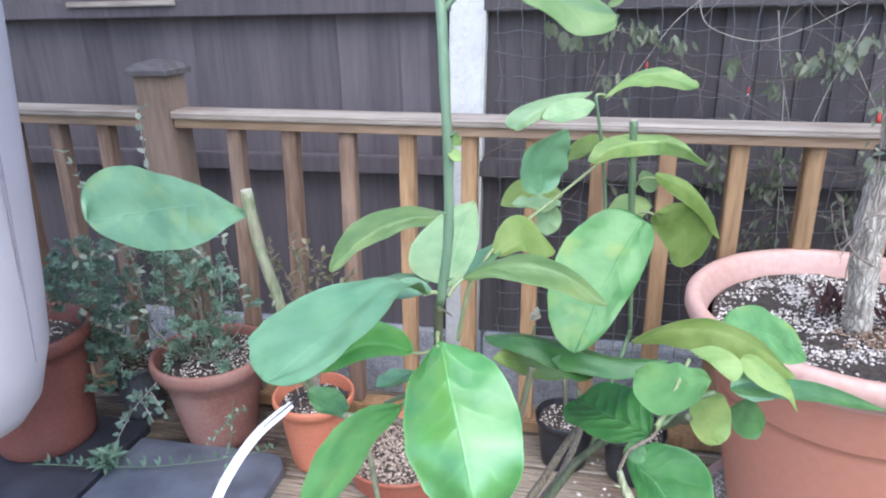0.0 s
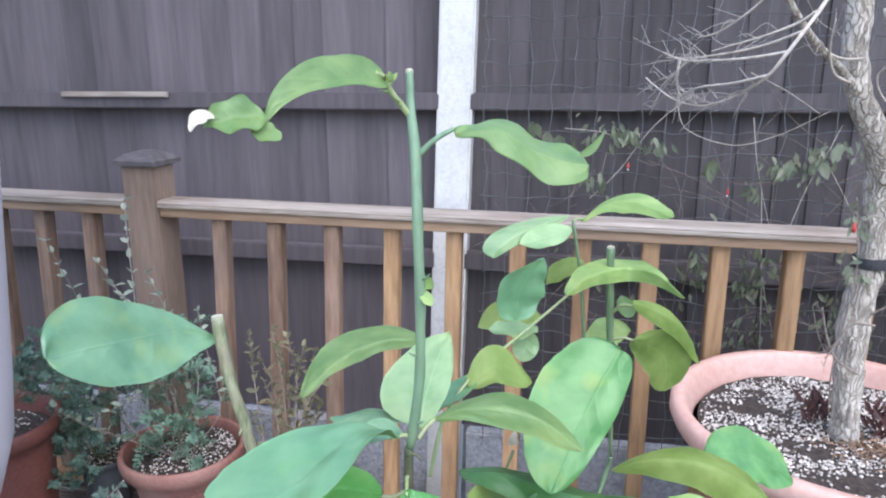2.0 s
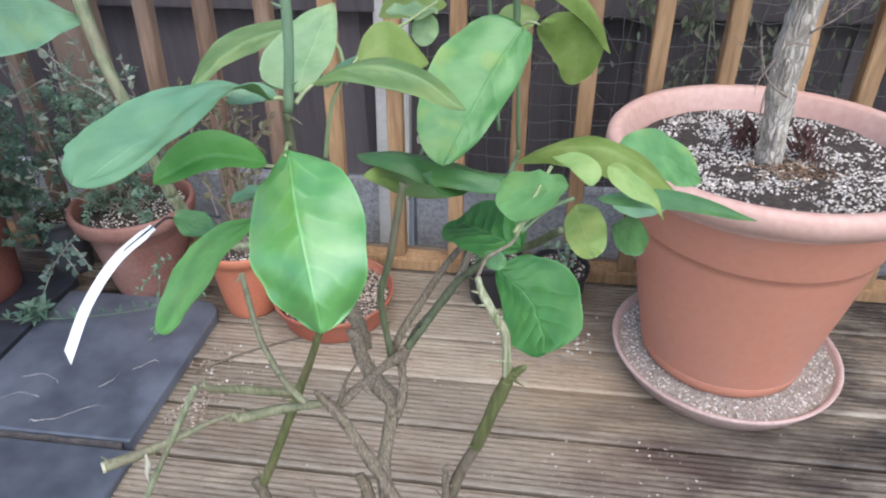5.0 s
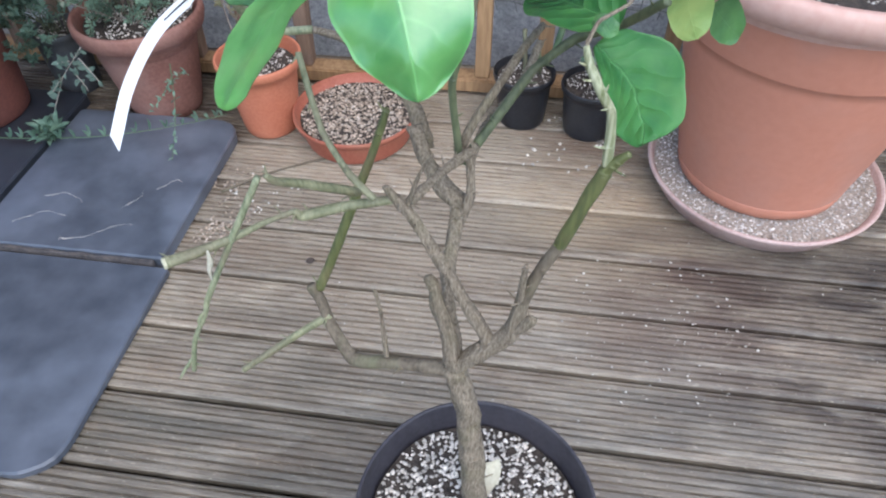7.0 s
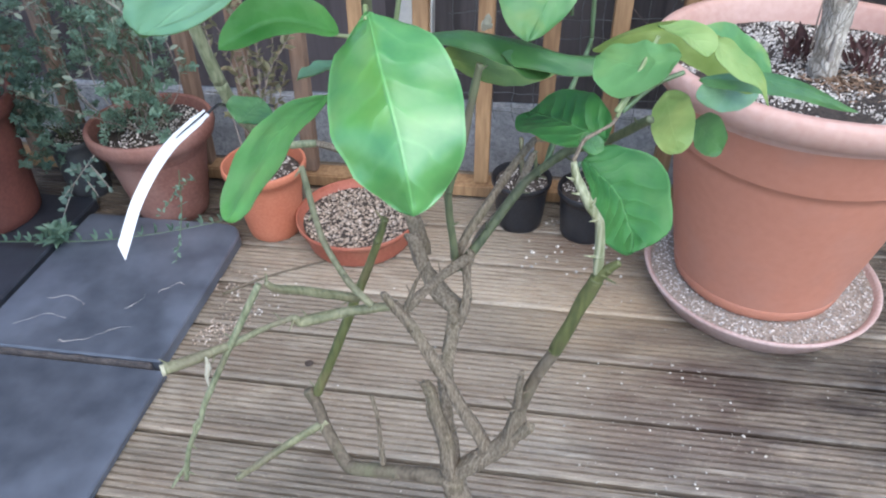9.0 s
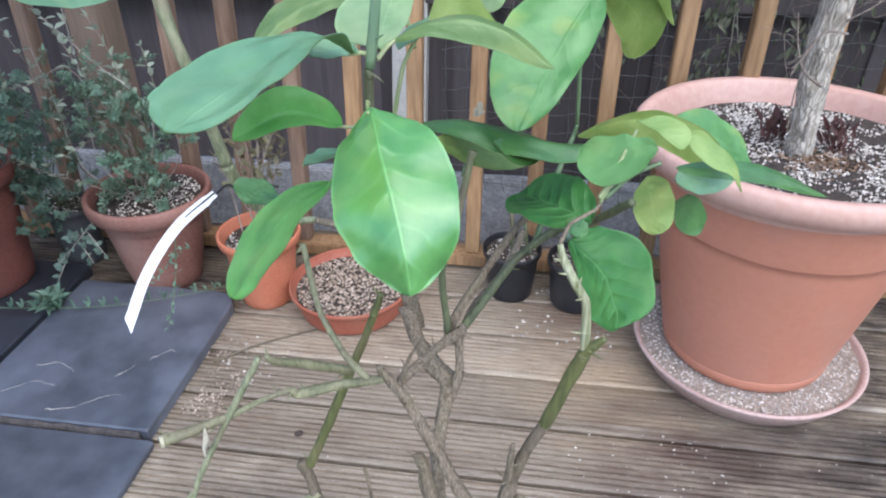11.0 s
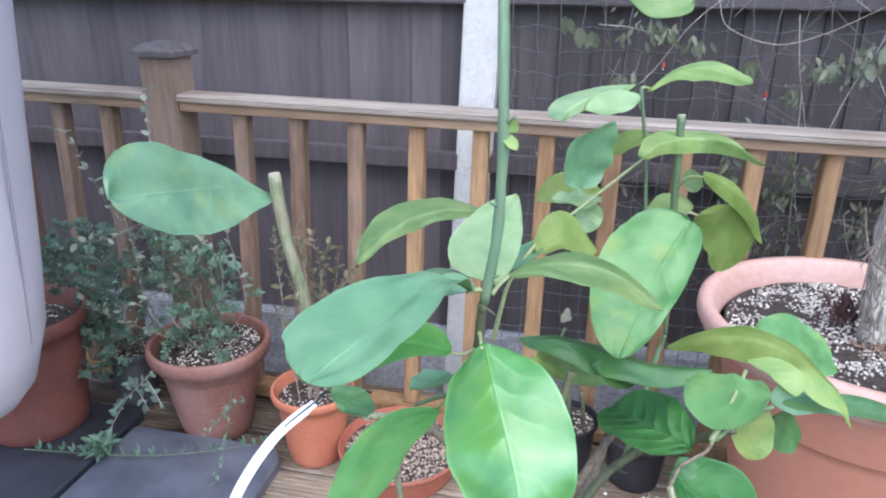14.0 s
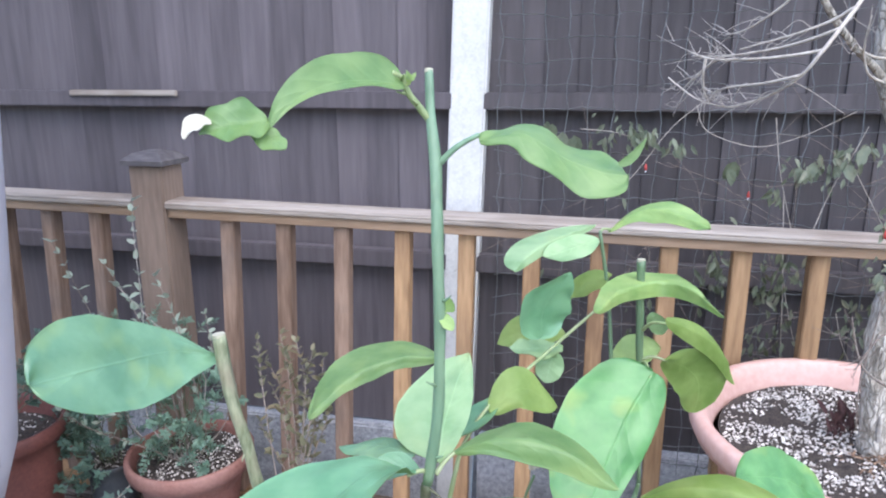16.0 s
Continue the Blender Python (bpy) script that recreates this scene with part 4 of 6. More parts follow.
limb("branch", [(-0.211, 0.597, 0.736), (-0.191, 0.610, 0.764), (-0.161, 0.640, 0.801), (-0.130, 0.660, 0.820), (-0.096, 0.650, 0.839), (-0.073, 0.620, 0.874)], 0.0042, 0.0034, deep_twig)
limb("twig", [(-0.337, 0.486, 0.800), (-0.360, 0.478, 0.756), (-0.394, 0.466, 0.689), (-0.402, 0.464, 0.668), (-0.419, 0.460, 0.633), (-0.431, 0.457, 0.591)], 0.0026, 0.0021, cane_bark)
limb("twig", [(-0.426, 0.460, 0.610), (-0.436, 0.455, 0.596), (-0.444, 0.452, 0.583)], 0.0018, 0.0012, cane_bark)
limb("twig", [(-0.400, 0.465, 0.672), (-0.407, 0.461, 0.664), (-0.409, 0.460, 0.652)], 0.0016, 0.0010, cane_bark)
limb("twig", [(-0.322, 0.560, 0.852), (-0.307, 0.540, 0.800), (-0.284, 0.520, 0.779), (-0.265, 0.512, 0.765)], 0.00223, 0.00282, twig)
limb("stem", [(-0.254, 0.533, 1.000, 0.0031), (-0.2475, 0.533, 1.050, 0.0032), (-0.2465, 0.533, 1.107, 0.0033), (-0.2495, 0.540, 1.152, 0.0034), (-0.2525, 0.550, 1.187, 0.0035), (-0.2575, 0.560, 1.213, 0.0028), (-0.260, 0.567, 1.235, 0.0025)], 0, 0, waxy)
limb("stem", [(-0.255, 0.533, 0.998), (-0.258, 0.540, 0.965), (-0.266, 0.560, 0.914), (-0.275, 0.580, 0.861)], 0.00295, 0.00344, deep_twig)
limb("branch", [(-0.213, 0.596, 0.736), (-0.220, 0.592, 0.814), (-0.208, 0.592, 0.858), (-0.197, 0.600, 0.919)], 0.00328, 0.00279, deep_twig)
limb("branch", [(-0.256, 0.600, 0.937), (-0.251, 0.602, 0.964), (-0.246, 0.610, 0.984), (-0.228, 0.630, 1.009), (-0.190, 0.700, 1.026), (-0.152, 0.750, 1.048)], 0.0017, 0.0012, pale)
limb("stem", [(-0.159, 0.770, 1.105), (-0.149, 0.762, 1.048), (-0.143, 0.752, 0.988), (-0.133, 0.745, 0.904)], 0.00148, 0.00180, green)
limb("stem", [(-0.125, 0.750, 1.086, 0.0035), (-0.123, 0.749, 1.04, 0.0034), (-0.121, 0.748, 1.0, 0.0030), (-0.119, 0.747, 0.975, 0.0019), (-0.114, 0.745, 0.883, 0.0018)], 0, 0, green)
limb("branch", [(-0.216, 0.600, 0.738), (-0.205, 0.605, 0.769), (-0.180, 0.620, 0.810), (-0.167, 0.640, 0.824), (-0.156, 0.660, 0.830)], 0.0036, 0.0026, bark)
limb("stem", [(-0.114, 0.745, 0.885), (-0.118, 0.740, 0.870), (-0.130, 0.700, 0.853), (-0.145, 0.655, 0.809)], 0.0019, 0.0028, green)
limb("twig", [(-0.131, 0.515, 0.897), (-0.126, 0.520, 0.909), (-0.110, 0.530, 0.915), (-0.106, 0.535, 0.920)], 0.0013, 0.0011, bark)
limb("petiole", [(-0.108, 0.532, 0.919), (-0.097, 0.545, 0.935), (-0.086, 0.556, 0.953)], 0.00123, 0.00104, pale)
limb("petiole", [(-0.159, 0.770, 1.100), (-0.157, 0.778, 1.1045), (-0.150, 0.790, 1.1025)], 0.0013, 0.0011, pale)
limb("petiole", [(-0.2525, 0.550, 1.184), (-0.241, 0.551, 1.195), (-0.229, 0.552, 1.202)], 0.00190, 0.00131, waxy)
limb("petiole", [(-0.2565, 0.559, 1.207), (-0.263, 0.556, 1.216), (-0.268, 0.553, 1.223), (-0.271, 0.549, 1.231), (-0.275, 0.545, 1.234)], 0.00209, 0.00171, pale)
limb("twig", [(-0.105, 0.535, 0.921), (-0.088, 0.545, 0.934), (-0.071, 0.550, 0.941)], 0.00164, 0.00148, green)
limb("twig", [(-0.306, 0.560, 0.899), (-0.289, 0.560, 0.908), (-0.269, 0.560, 0.917)], 0.00164, 0.00197, green)
leaf([(-0.427, 0.607, 1.035), (-0.446, 0.580, 1.047), (-0.456, 0.530, 1.058), (-0.466, 0.478, 1.067)], (-0.470, 0.553, 1.084), (-0.443, 0.510, 1.033), leaf_mid, (1.15, 0.42, 0.62, 0.5), 0.06, 0.03)
leaf([(-0.259, 0.525, 1.012), (-0.269, 0.503, 1.026), (-0.282, 0.483, 1.026), (-0.299, 0.455, 1.017), (-0.316, 0.428, 1.008), (-0.3255, 0.4165, 1.0035)], (-0.344, 0.482, 1.011), (-0.289, 0.418, 1.013), leaf_blue, (1.15, 0.42), 0.05, 0.03)
leaf([(-0.274, 0.533, 0.963), (-0.303, 0.512, 0.976), (-0.325, 0.482, 0.971)], (-0.295, 0.520, 0.993), (-0.300, 0.490, 0.973), leaf_lit, (0.6, 0.6), -0.1, 0.03)
leaf([(-0.250, 0.512, 0.983), (-0.238, 0.482, 0.968), (-0.225, 0.453, 0.950), (-0.217, 0.438, 0.929), (-0.213, 0.433, 0.907)], (-0.272, 0.471, 0.960), (-0.189, 0.451, 0.959), leaf_bright, (0.4, 0.46), -0.1, 0.05, -0.3)
leaf([(-0.276, 0.505, 0.936), (-0.302, 0.490, 0.919), (-0.317, 0.470, 0.899), (-0.328, 0.451, 0.880)], (-0.330, 0.506, 0.908), (-0.292, 0.468, 0.917), leaf_lit, (0.72, 0.5), -0.02, 0.02)
leaf([(-0.283, 0.707, 1.004), (-0.314, 0.700, 1.005), (-0.340, 0.685, 1.000), (-0.361, 0.665, 0.988), (-0.376, 0.642, 0.971)], (-0.349, 0.735, 1.003), (-0.336, 0.683, 0.992), leaf_top, (0.6, 0.8), -0.05, 0.03)
leaf([(-0.249, 0.541, 1.010), (-0.252, 0.573, 1.020), (-0.250, 0.604, 1.033), (-0.246, 0.627, 1.044)], (-0.288, 0.586, 1.015), (-0.237, 0.598, 1.022), leaf_mint, (0.75, 0.85), 0.1, 0.03)
leaf([(-0.242, 0.548, 1.013), (-0.222, 0.545, 1.024), (-0.199, 0.545, 1.027), (-0.175, 0.548, 1.021), (-0.158, 0.550, 1.010), (-0.144, 0.552, 0.999)], (-0.199, 0.578, 1.023), (-0.196, 0.542, 1.016), leaf_top, (0.75, 0.65), -0.05, 0.03)
leaf([(-0.115, 0.693, 1.014), (-0.132, 0.665, 0.992), (-0.147, 0.635, 0.969), (-0.164, 0.590, 0.940)], (-0.187, 0.648, 0.984), (-0.128, 0.628, 0.962), leaf_yellow, (0.3, 0.42, 0.35, 0.55), 0.05, 0.07)
leaf([(-0.105, 0.725, 1.045), (-0.074, 0.750, 1.026), (-0.051, 0.770, 1.002), (-0.035, 0.785, 0.968)], (-0.057, 0.774, 1.015), (-0.073, 0.750, 1.0125), leaf_under, (0.6, 0.7), -0.2, 0.04)
leaf([(-0.100, 0.742, 1.005), (-0.080, 0.765, 0.988), (-0.067, 0.778, 0.969), (-0.066, 0.790, 0.936)], (-0.036, 0.788, 0.972), (-0.091, 0.765, 0.968), leaf_under, (0.5, 0.42), 0.12, 0.05)
leaf([(-0.160, 0.655, 1.071), (-0.138, 0.715, 1.071), (-0.107, 0.755, 1.067), (-0.085, 0.725, 1.069), (-0.070, 0.684, 1.064)], (-0.104, 0.785, 1.068), (-0.102, 0.748, 1.057), leaf_pale, (0.7, 0.6), -0.05, 0.04)
leaf([(-0.201, 0.692, 1.034), (-0.200, 0.690, 1.055), (-0.193, 0.690, 1.073), (-0.180, 0.691, 1.089)], (-0.220, 0.676, 1.061), (-0.182, 0.705, 1.053), leaf_blue, (0.5, 0.8), 0.2, 0.05)
leaf([(-0.162, 0.795, 1.105), (-0.194, 0.755, 1.100), (-0.213, 0.722, 1.094), (-0.223, 0.690, 1.088)], (-0.207, 0.780, 1.102), (-0.198, 0.745, 1.092), leaf_mint, (0.75, 0.7), -0.05, 0.04)
leaf([(-0.238, 0.625, 0.928), (-0.206, 0.620, 0.933), (-0.167, 0.618, 0.926), (-0.132, 0.625, 0.916), (-0.090, 0.640, 0.912)], (-0.181, 0.642, 0.926), (-0.177, 0.600, 0.923), leaf_dark, (0.7, 0.8), -0.15, 0.05)
leaf([(-0.113, 0.729, 0.880), (-0.082, 0.722, 0.899), (-0.041, 0.715, 0.905), (-0.006, 0.716, 0.891), (0.032, 0.722, 0.860)], (-0.015, 0.745, 0.896), (-0.031, 0.708, 0.878), leaf_under, (0.7, 0.34), -0.1, 0.03)
leaf([(-0.008, 0.860, 0.834), (0.045, 0.888, 0.821), (0.100, 0.915, 0.784)], (0.058, 0.925, 0.828), (0.033, 0.860, 0.802), leaf_yellow, (0.5, 0.5), 0.15, 0.06)
leaf([(-0.076, 0.543, 0.954), (-0.098, 0.550, 0.944), (-0.121, 0.573, 0.939)], (-0.103, 0.530, 0.930), (-0.096, 0.565, 0.950), leaf_fresh, (0.6, 0.8), 0.05, 0.06, 0.2)
leaf([(-0.088, 0.570, 0.961), (-0.072, 0.558, 0.960), (-0.061, 0.545, 0.953)], (-0.055, 0.560, 0.960), (-0.070, 0.552, 0.955), leaf_pale, (0.9, 0.5), 0.1, 0.06)
leaf([(-0.046, 0.600, 0.941), (-0.028, 0.605, 0.926), (-0.008, 0.610, 0.910), (0.002, 0.612, 0.893)], (-0.019, 0.615, 0.926), (-0.034, 0.600, 0.920), leaf_pale, (0.5, 1.3), 0.25, 0.06)
leaf([(-0.064, 0.632, 0.890), (-0.053, 0.645, 0.857), (-0.041, 0.648, 0.832)], (-0.032, 0.657, 0.854), (-0.072, 0.638, 0.864), leaf_pale, (0.5, 0.42), 0.12, 0.05)
leaf([(-0.019, 0.720, 0.824), (-0.000, 0.733, 0.803), (0.017, 0.742, 0.784)], (0.021, 0.750, 0.802), (-0.008, 0.725, 0.791), leaf_dark, (0.5, 0.5), 0.1, 0.04)
leaf([(0.035, 0.745, 0.842), (0.004, 0.725, 0.849), (-0.026, 0.703, 0.855)], (0.003, 0.735, 0.860), (0.009, 0.717, 0.836), leaf_mid, (0.6, 0.55), 0.1, 0.04)
leaf([(-0.104, 0.602, 0.865), (-0.133, 0.622, 0.867), (-0.162, 0.657, 0.856)], (-0.119, 0.648, 0.878), (-0.140, 0.588, 0.863), leaf_deep, (0.5, 0.5), 0.1, 0.04)
leaf([(-0.121, 0.575, 0.863), (-0.098, 0.566, 0.847), (-0.087, 0.556, 0.828), (-0.081, 0.545, 0.808)], (-0.053, 0.584, 0.828), (-0.114, 0.528, 0.847), leaf_deep, (0.55, 0.4), 0.08, 0.05)
leaf([(-0.269, 0.548, 1.227), (-0.282, 0.530, 1.230), (-0.297, 0.508, 1.228), (-0.308, 0.490, 1.220), (-0.315, 0.478, 1.208)], (-0.297, 0.519, 1.2435), (-0.297, 0.503, 1.2235), leaf_top, (0.3, 0.75), 0.1, 0.09)
leaf([(-0.314, 0.478, 1.212), (-0.324, 0.468, 1.212), (-0.338, 0.459, 1.208)], (-0.325, 0.474, 1.221), (-0.315, 0.461, 1.205), leaf_top, (0.6, 0.8), 0.2, 0.15)
leaf([(-0.318, 0.476, 1.212), (-0.311, 0.472, 1.206), (-0.303, 0.469, 1.201)], (-0.309, 0.478, 1.207), (-0.314, 0.466, 1.202), leaf_top, (0.6, 0.5), 0.1, 0.1)
leaf([(-0.332, 0.460, 1.212), (-0.335, 0.457, 1.214), (-0.339, 0.454, 1.212), (-0.341, 0.452, 1.206)], (-0.335, 0.455, 1.208), (-0.341, 0.456, 1.215), dead, (0.5, 0.7), 0.15, 0.08)
leaf([(-0.229, 0.552, 1.199), (-0.207, 0.556, 1.203), (-0.184, 0.561, 1.190), (-0.163, 0.564, 1.182), (-0.150, 0.566, 1.180)], (-0.192, 0.585, 1.204), (-0.190, 0.545, 1.182), leaf_top, (0.6, 0.22), -0.1, 0.09)
leaf([(-0.155, 0.565, 1.186), (-0.148, 0.566, 1.191), (-0.141, 0.568, 1.201)], (-0.146, 0.566, 1.189), (-0.150, 0.566, 1.192), leaf_top, (0.4, 1.0), 0.1, 0.05)
leaf([(-0.152, 0.790, 1.100), (-0.132, 0.790, 1.117), (-0.108, 0.782, 1.122), (-0.074, 0.751, 1.115)], (-0.116, 0.810, 1.125), (-0.112, 0.778, 1.113), leaf_pale, (0.7, 0.75), -0.05, 0.05)
leaf([(-0.050, 0.600, 0.915), (0.020, 0.640, 0.897), (0.096, 0.686, 0.856)], (0.018, 0.633, 0.891), (0.022, 0.648, 0.900), leaf_dark, (0.6, 0.9), -0.1, 0.03)
leaf([(-0.259, 0.535, 1.008), (-0.271, 0.528, 1.013), (-0.284, 0.512, 1.012)], (-0.269, 0.520, 1.009), (-0.273, 0.536, 1.017), leaf_mid, (0.8, 0.85), 0.1, 0.03)
leaf([(-0.265, 0.545, 1.010), (-0.293, 0.560, 1.005), (-0.321, 0.565, 0.997)], (-0.299, 0.575, 1.004), (-0.287, 0.545, 1.006), leaf_mid, (0.8, 0.85), -0.2, 0.03)
leaf([(-0.230, 0.620, 1.004), (-0.210, 0.640, 1.015), (-0.185, 0.660, 0.993)], (-0.207, 0.630, 1.001), (-0.213, 0.650, 1.029), leaf_under, (0.6, 0.6), -0.2, 0.04)
leaf([(-0.250, 0.600, 0.992), (-0.239, 0.620, 0.999), (-0.226, 0.640, 1.007)], (-0.232, 0.605, 0.999), (-0.246, 0.635, 0.999), leaf_blue, (0.8, 0.85), 0.1, 0.03)
leaf([(-0.182, 0.600, 0.927), (-0.166, 0.610, 0.914), (-0.148, 0.620, 0.905)], (-0.166, 0.600, 0.910), (-0.166, 0.620, 0.918), leaf_dark, (0.8, 0.85), 0.1, 0.03)
leaf([(-0.228, 0.600, 0.923), (-0.197, 0.640, 0.900), (-0.142, 0.690, 0.877)], (-0.196, 0.620, 0.894), (-0.198, 0.660, 0.906), leaf_pale, (0.8, 0.85), 0.1, 0.03)
leaf([(-0.129, 0.520, 0.907), (-0.122, 0.525, 0.904), (-0.113, 0.530, 0.900)], (-0.121, 0.520, 0.899), (-0.123, 0.530, 0.909), leaf_dark, (0.6, 0.6), 0.1, 0.03)
leaf([(-0.160, 0.760, 1.100), (-0.182, 0.745, 1.094), (-0.203, 0.730, 1.090)], (-0.177, 0.735, 1.087), (-0.187, 0.755, 1.101), leaf_mint, (0.6, 0.6), 0.1, 0.05)
leaf([(-0.184, 0.710, 1.021), (-0.202, 0.700, 1.022), (-0.226, 0.695, 1.023)], (-0.200, 0.685, 1.020), (-0.204, 0.715, 1.024), leaf_mint, (0.8, 0.85), 0.1, 0.12)
leaf([(-0.191, 0.705, 1.020), (-0.193, 0.700, 1.010), (-0.196, 0.694, 0.996)], (-0.181, 0.700, 1.013), (-0.205, 0.700, 1.007), leaf_mint, (0.6, 0.6), 0.1, 0.08)
leaf([(-0.104, 0.760, 1.019), (-0.108, 0.757, 1.030), (-0.114, 0.755, 1.040)], (-0.101, 0.755, 1.034), (-0.115, 0.759, 1.026), leaf_mint, (0.6, 0.6), 0.1, 0.05)
leaf([(-0.147, 0.775, 1.066), (-0.165, 0.770, 1.058), (-0.181, 0.765, 1.044)], (-0.162, 0.752, 1.054), (-0.168, 0.788, 1.062), leaf_under, (0.8, 0.85), 0.1, 0.03)
leaf([(-0.184, 0.760, 1.014), (-0.216, 0.750, 1.017), (-0.241, 0.740, 1.007)], (-0.214, 0.740, 1.005), (-0.218, 0.760, 1.029), leaf_under, (0.8, 0.85), 0.1, 0.03)
leaf([(-0.102, 0.770, 1.003), (-0.123, 0.765, 1.000), (-0.143, 0.760, 0.985)], (-0.122, 0.755, 0.987), (-0.124, 0.775, 1.013), leaf_pale, (0.8, 0.85), 0.1, 0.06)
leaf([(-0.276, 0.540, 0.942), (-0.286, 0.530, 0.941), (-0.299, 0.520, 0.938)], (-0.283, 0.510, 0.944), (-0.289, 0.550, 0.938), leaf_blue, (0.8, 0.85), 0.1, 0.03)
leaf([(-0.363, 0.560, 0.884), (-0.357, 0.570, 0.888), (-0.351, 0.580, 0.893)], (-0.336, 0.560, 0.887), (-0.378, 0.580, 0.889), leaf_dark, (0.8, 0.85), 0.1, 0.03)
leaf([(-0.246, 0.533, 1.106), (-0.242, 0.530, 1.103), (-0.238, 0.527, 1.099)], (-0.243, 0.527, 1.100), (-0.241, 0.533, 1.106), leaf_pale, (0.6, 0.6), 0.1, 0.03)
leaf([(-0.246, 0.533, 1.107), (-0.242, 0.533, 1.110), (-0.238, 0.530, 1.109)], (-0.240, 0.530, 1.106), (-0.244, 0.536, 1.114), leaf_pale, (0.6, 0.6), 0.1, 0.03)
for pts in ([(-0.253, 0.536, 1.005), (-0.257, 0.530, 1.010), (-0.263, 0.522, 1.011)], [(-0.250, 0.537, 1.004), (-0.246, 0.543, 1.009), (-0.241, 0.548, 1.013)],
            [(-0.258, 0.540, 0.964), (-0.267, 0.536, 0.960), (-0.279, 0.532, 0.962)], [(-0.257, 0.537, 0.976), (-0.255, 0.526, 0.981), (-0.251, 0.510, 0.980)],
            [(-0.268, 0.556, 0.922), (-0.272, 0.530, 0.932), (-0.281, 0.503, 0.933)], [(-0.246, 0.640, 0.982), (-0.262, 0.680, 0.998), (-0.288, 0.706, 1.003)],
            [(-0.121, 0.746, 0.996), (-0.118, 0.722, 1.008), (-0.117, 0.690, 1.010)], [(-0.121, 0.748, 1.026), (-0.114, 0.735, 1.038), (-0.104, 0.727, 1.041)],
            [(-0.120, 0.748, 1.000), (-0.110, 0.744, 1.005), (-0.099, 0.744, 1.002)]):
    limb("petiole", pts, 0.0016, 0.0011, pale)
limb("petiole", [(-0.087, 0.565, 0.956), (-0.096, 0.548, 0.944), (-0.102, 0.538, 0.933), (-0.109, 0.530, 0.923)], 0.0013, 0.0017, pale)
limb("twig", [(-0.205, 0.739, 0.884), (-0.212, 0.735, 0.864), (-0.219, 0.730, 0.832)], 0.00140, 0.00100, green)
bm = bmesh.new()
for k in range(14):
    leaflet(bm, Vector((-0.205, 0.739, 0.890)) + Vector((rnd(-0.003, 0.003), rnd(-0.003, 0.003), rnd(-0.002, 0.006))), Vector((rnd(-0.5, 0.5), rnd(-0.5, 0.5), rnd(0.6, 1))), Vector((0, -1, 0.4)), rnd(0.006, 0.011), 0.3)
part("bud", bm, dead, citrus, "withered cream flower bud")
bm = bmesh.new()
for k in range(12):
    leaflet(bm, Vector((-0.267, 0.550, 1.229)) + Vector((rnd(-0.002, 0.002), rnd(-0.002, 0.002), rnd(-0.002, 0.002))), Vector((rnd(), rnd(), rnd(0, 1))), Vector((0, -1, 0.4)), rnd(0.003, 0.007), 0.3)
part("bud", bm, leaf_pale, citrus, "tiny pale shoot bud")
cut_end((-0.402, 0.445, 0.748), (-0.032, -0.029, 0.003), 0.0044)
cut_end((-0.423, 0.601, 1.053), (-0.005, -0.001, 0.046), 0.0046)
cut_end((-0.260, 0.567, 1.235), (-0.002, 0.008, 0.024), 0.0025)
cut_end((-0.125, 0.75, 1.086), (-0.004, 0.002, 0.084), 0.0034)
cut_end((-0.436, 0.530, 0.482), (-0.061, -0.015, -0.051), 0.0033)

# white plant label on a black wire
tag = thing("plant_label", "blank white plastic plant label wired to the citrus stem", "plant label", (-0.398, 0.585, 0.878))
line = curve([(-0.379, 0.549, 0.897), (-0.400, 0.525, 0.881), (-0.415, 0.500, 0.857), (-0.421, 0.476, 0.833)], 8)
bm = bmesh.new()
last = None
for i, p in enumerate(line):
    along = (line[min(i + 1, len(line) - 1)] - line[max(i - 1, 0)]).normalized()
    s = along.cross(Vector((0.35, -0.8, 0.35))).normalized()
    w = 0.0037 * (1.0 if i > 1 else 0.75)
    up = s.cross(along) * 0.0004
    ring = [bm.verts.new(p + s * w + up), bm.verts.new(p - s * w + up), bm.verts.new(p - s * w - up), bm.verts.new(p + s * w - up)]
    if i == len(line) - 1:
        for v in ring[1:3]:
            v.co += along * 0.009
    if last:
        for k in range(4):
            bm.faces.new((last[k], last[(k + 1) % 4], ring[(k + 1) % 4], ring[k]))
    else:
        bm.faces.new(ring[::-1])
    last = ring
bm.faces.new(last)
bmesh.ops.recalc_face_normals(bm, faces=bm.faces[:])
part("label_strip", bm, white_plastic, tag)
slit = [line[k] + (line[k + 1] - line[k]).cross(Vector((0.35, -0.8, 0.35))).normalized() * 0.0006 - Vector((0.35, -0.8, 0.35)).normalized() * -0.0006 for k in range(0, 7)]
part("slit", tube(slit, 0.0007, 0.0004, 6, 2), black_tape, tag, "narrow dark slit in the label")
part("wire", tube([(-0.379, 0.549, 0.896), (-0.379, 0.570, 0.893), (-0.380, 0.590, 0.879), (-0.371, 0.600, 0.880), (-0.352, 0.600, 0.878)], 0.0011, 0.0011, 6, 6), black_tape, tag, "thin black wire tie", smooth=True)

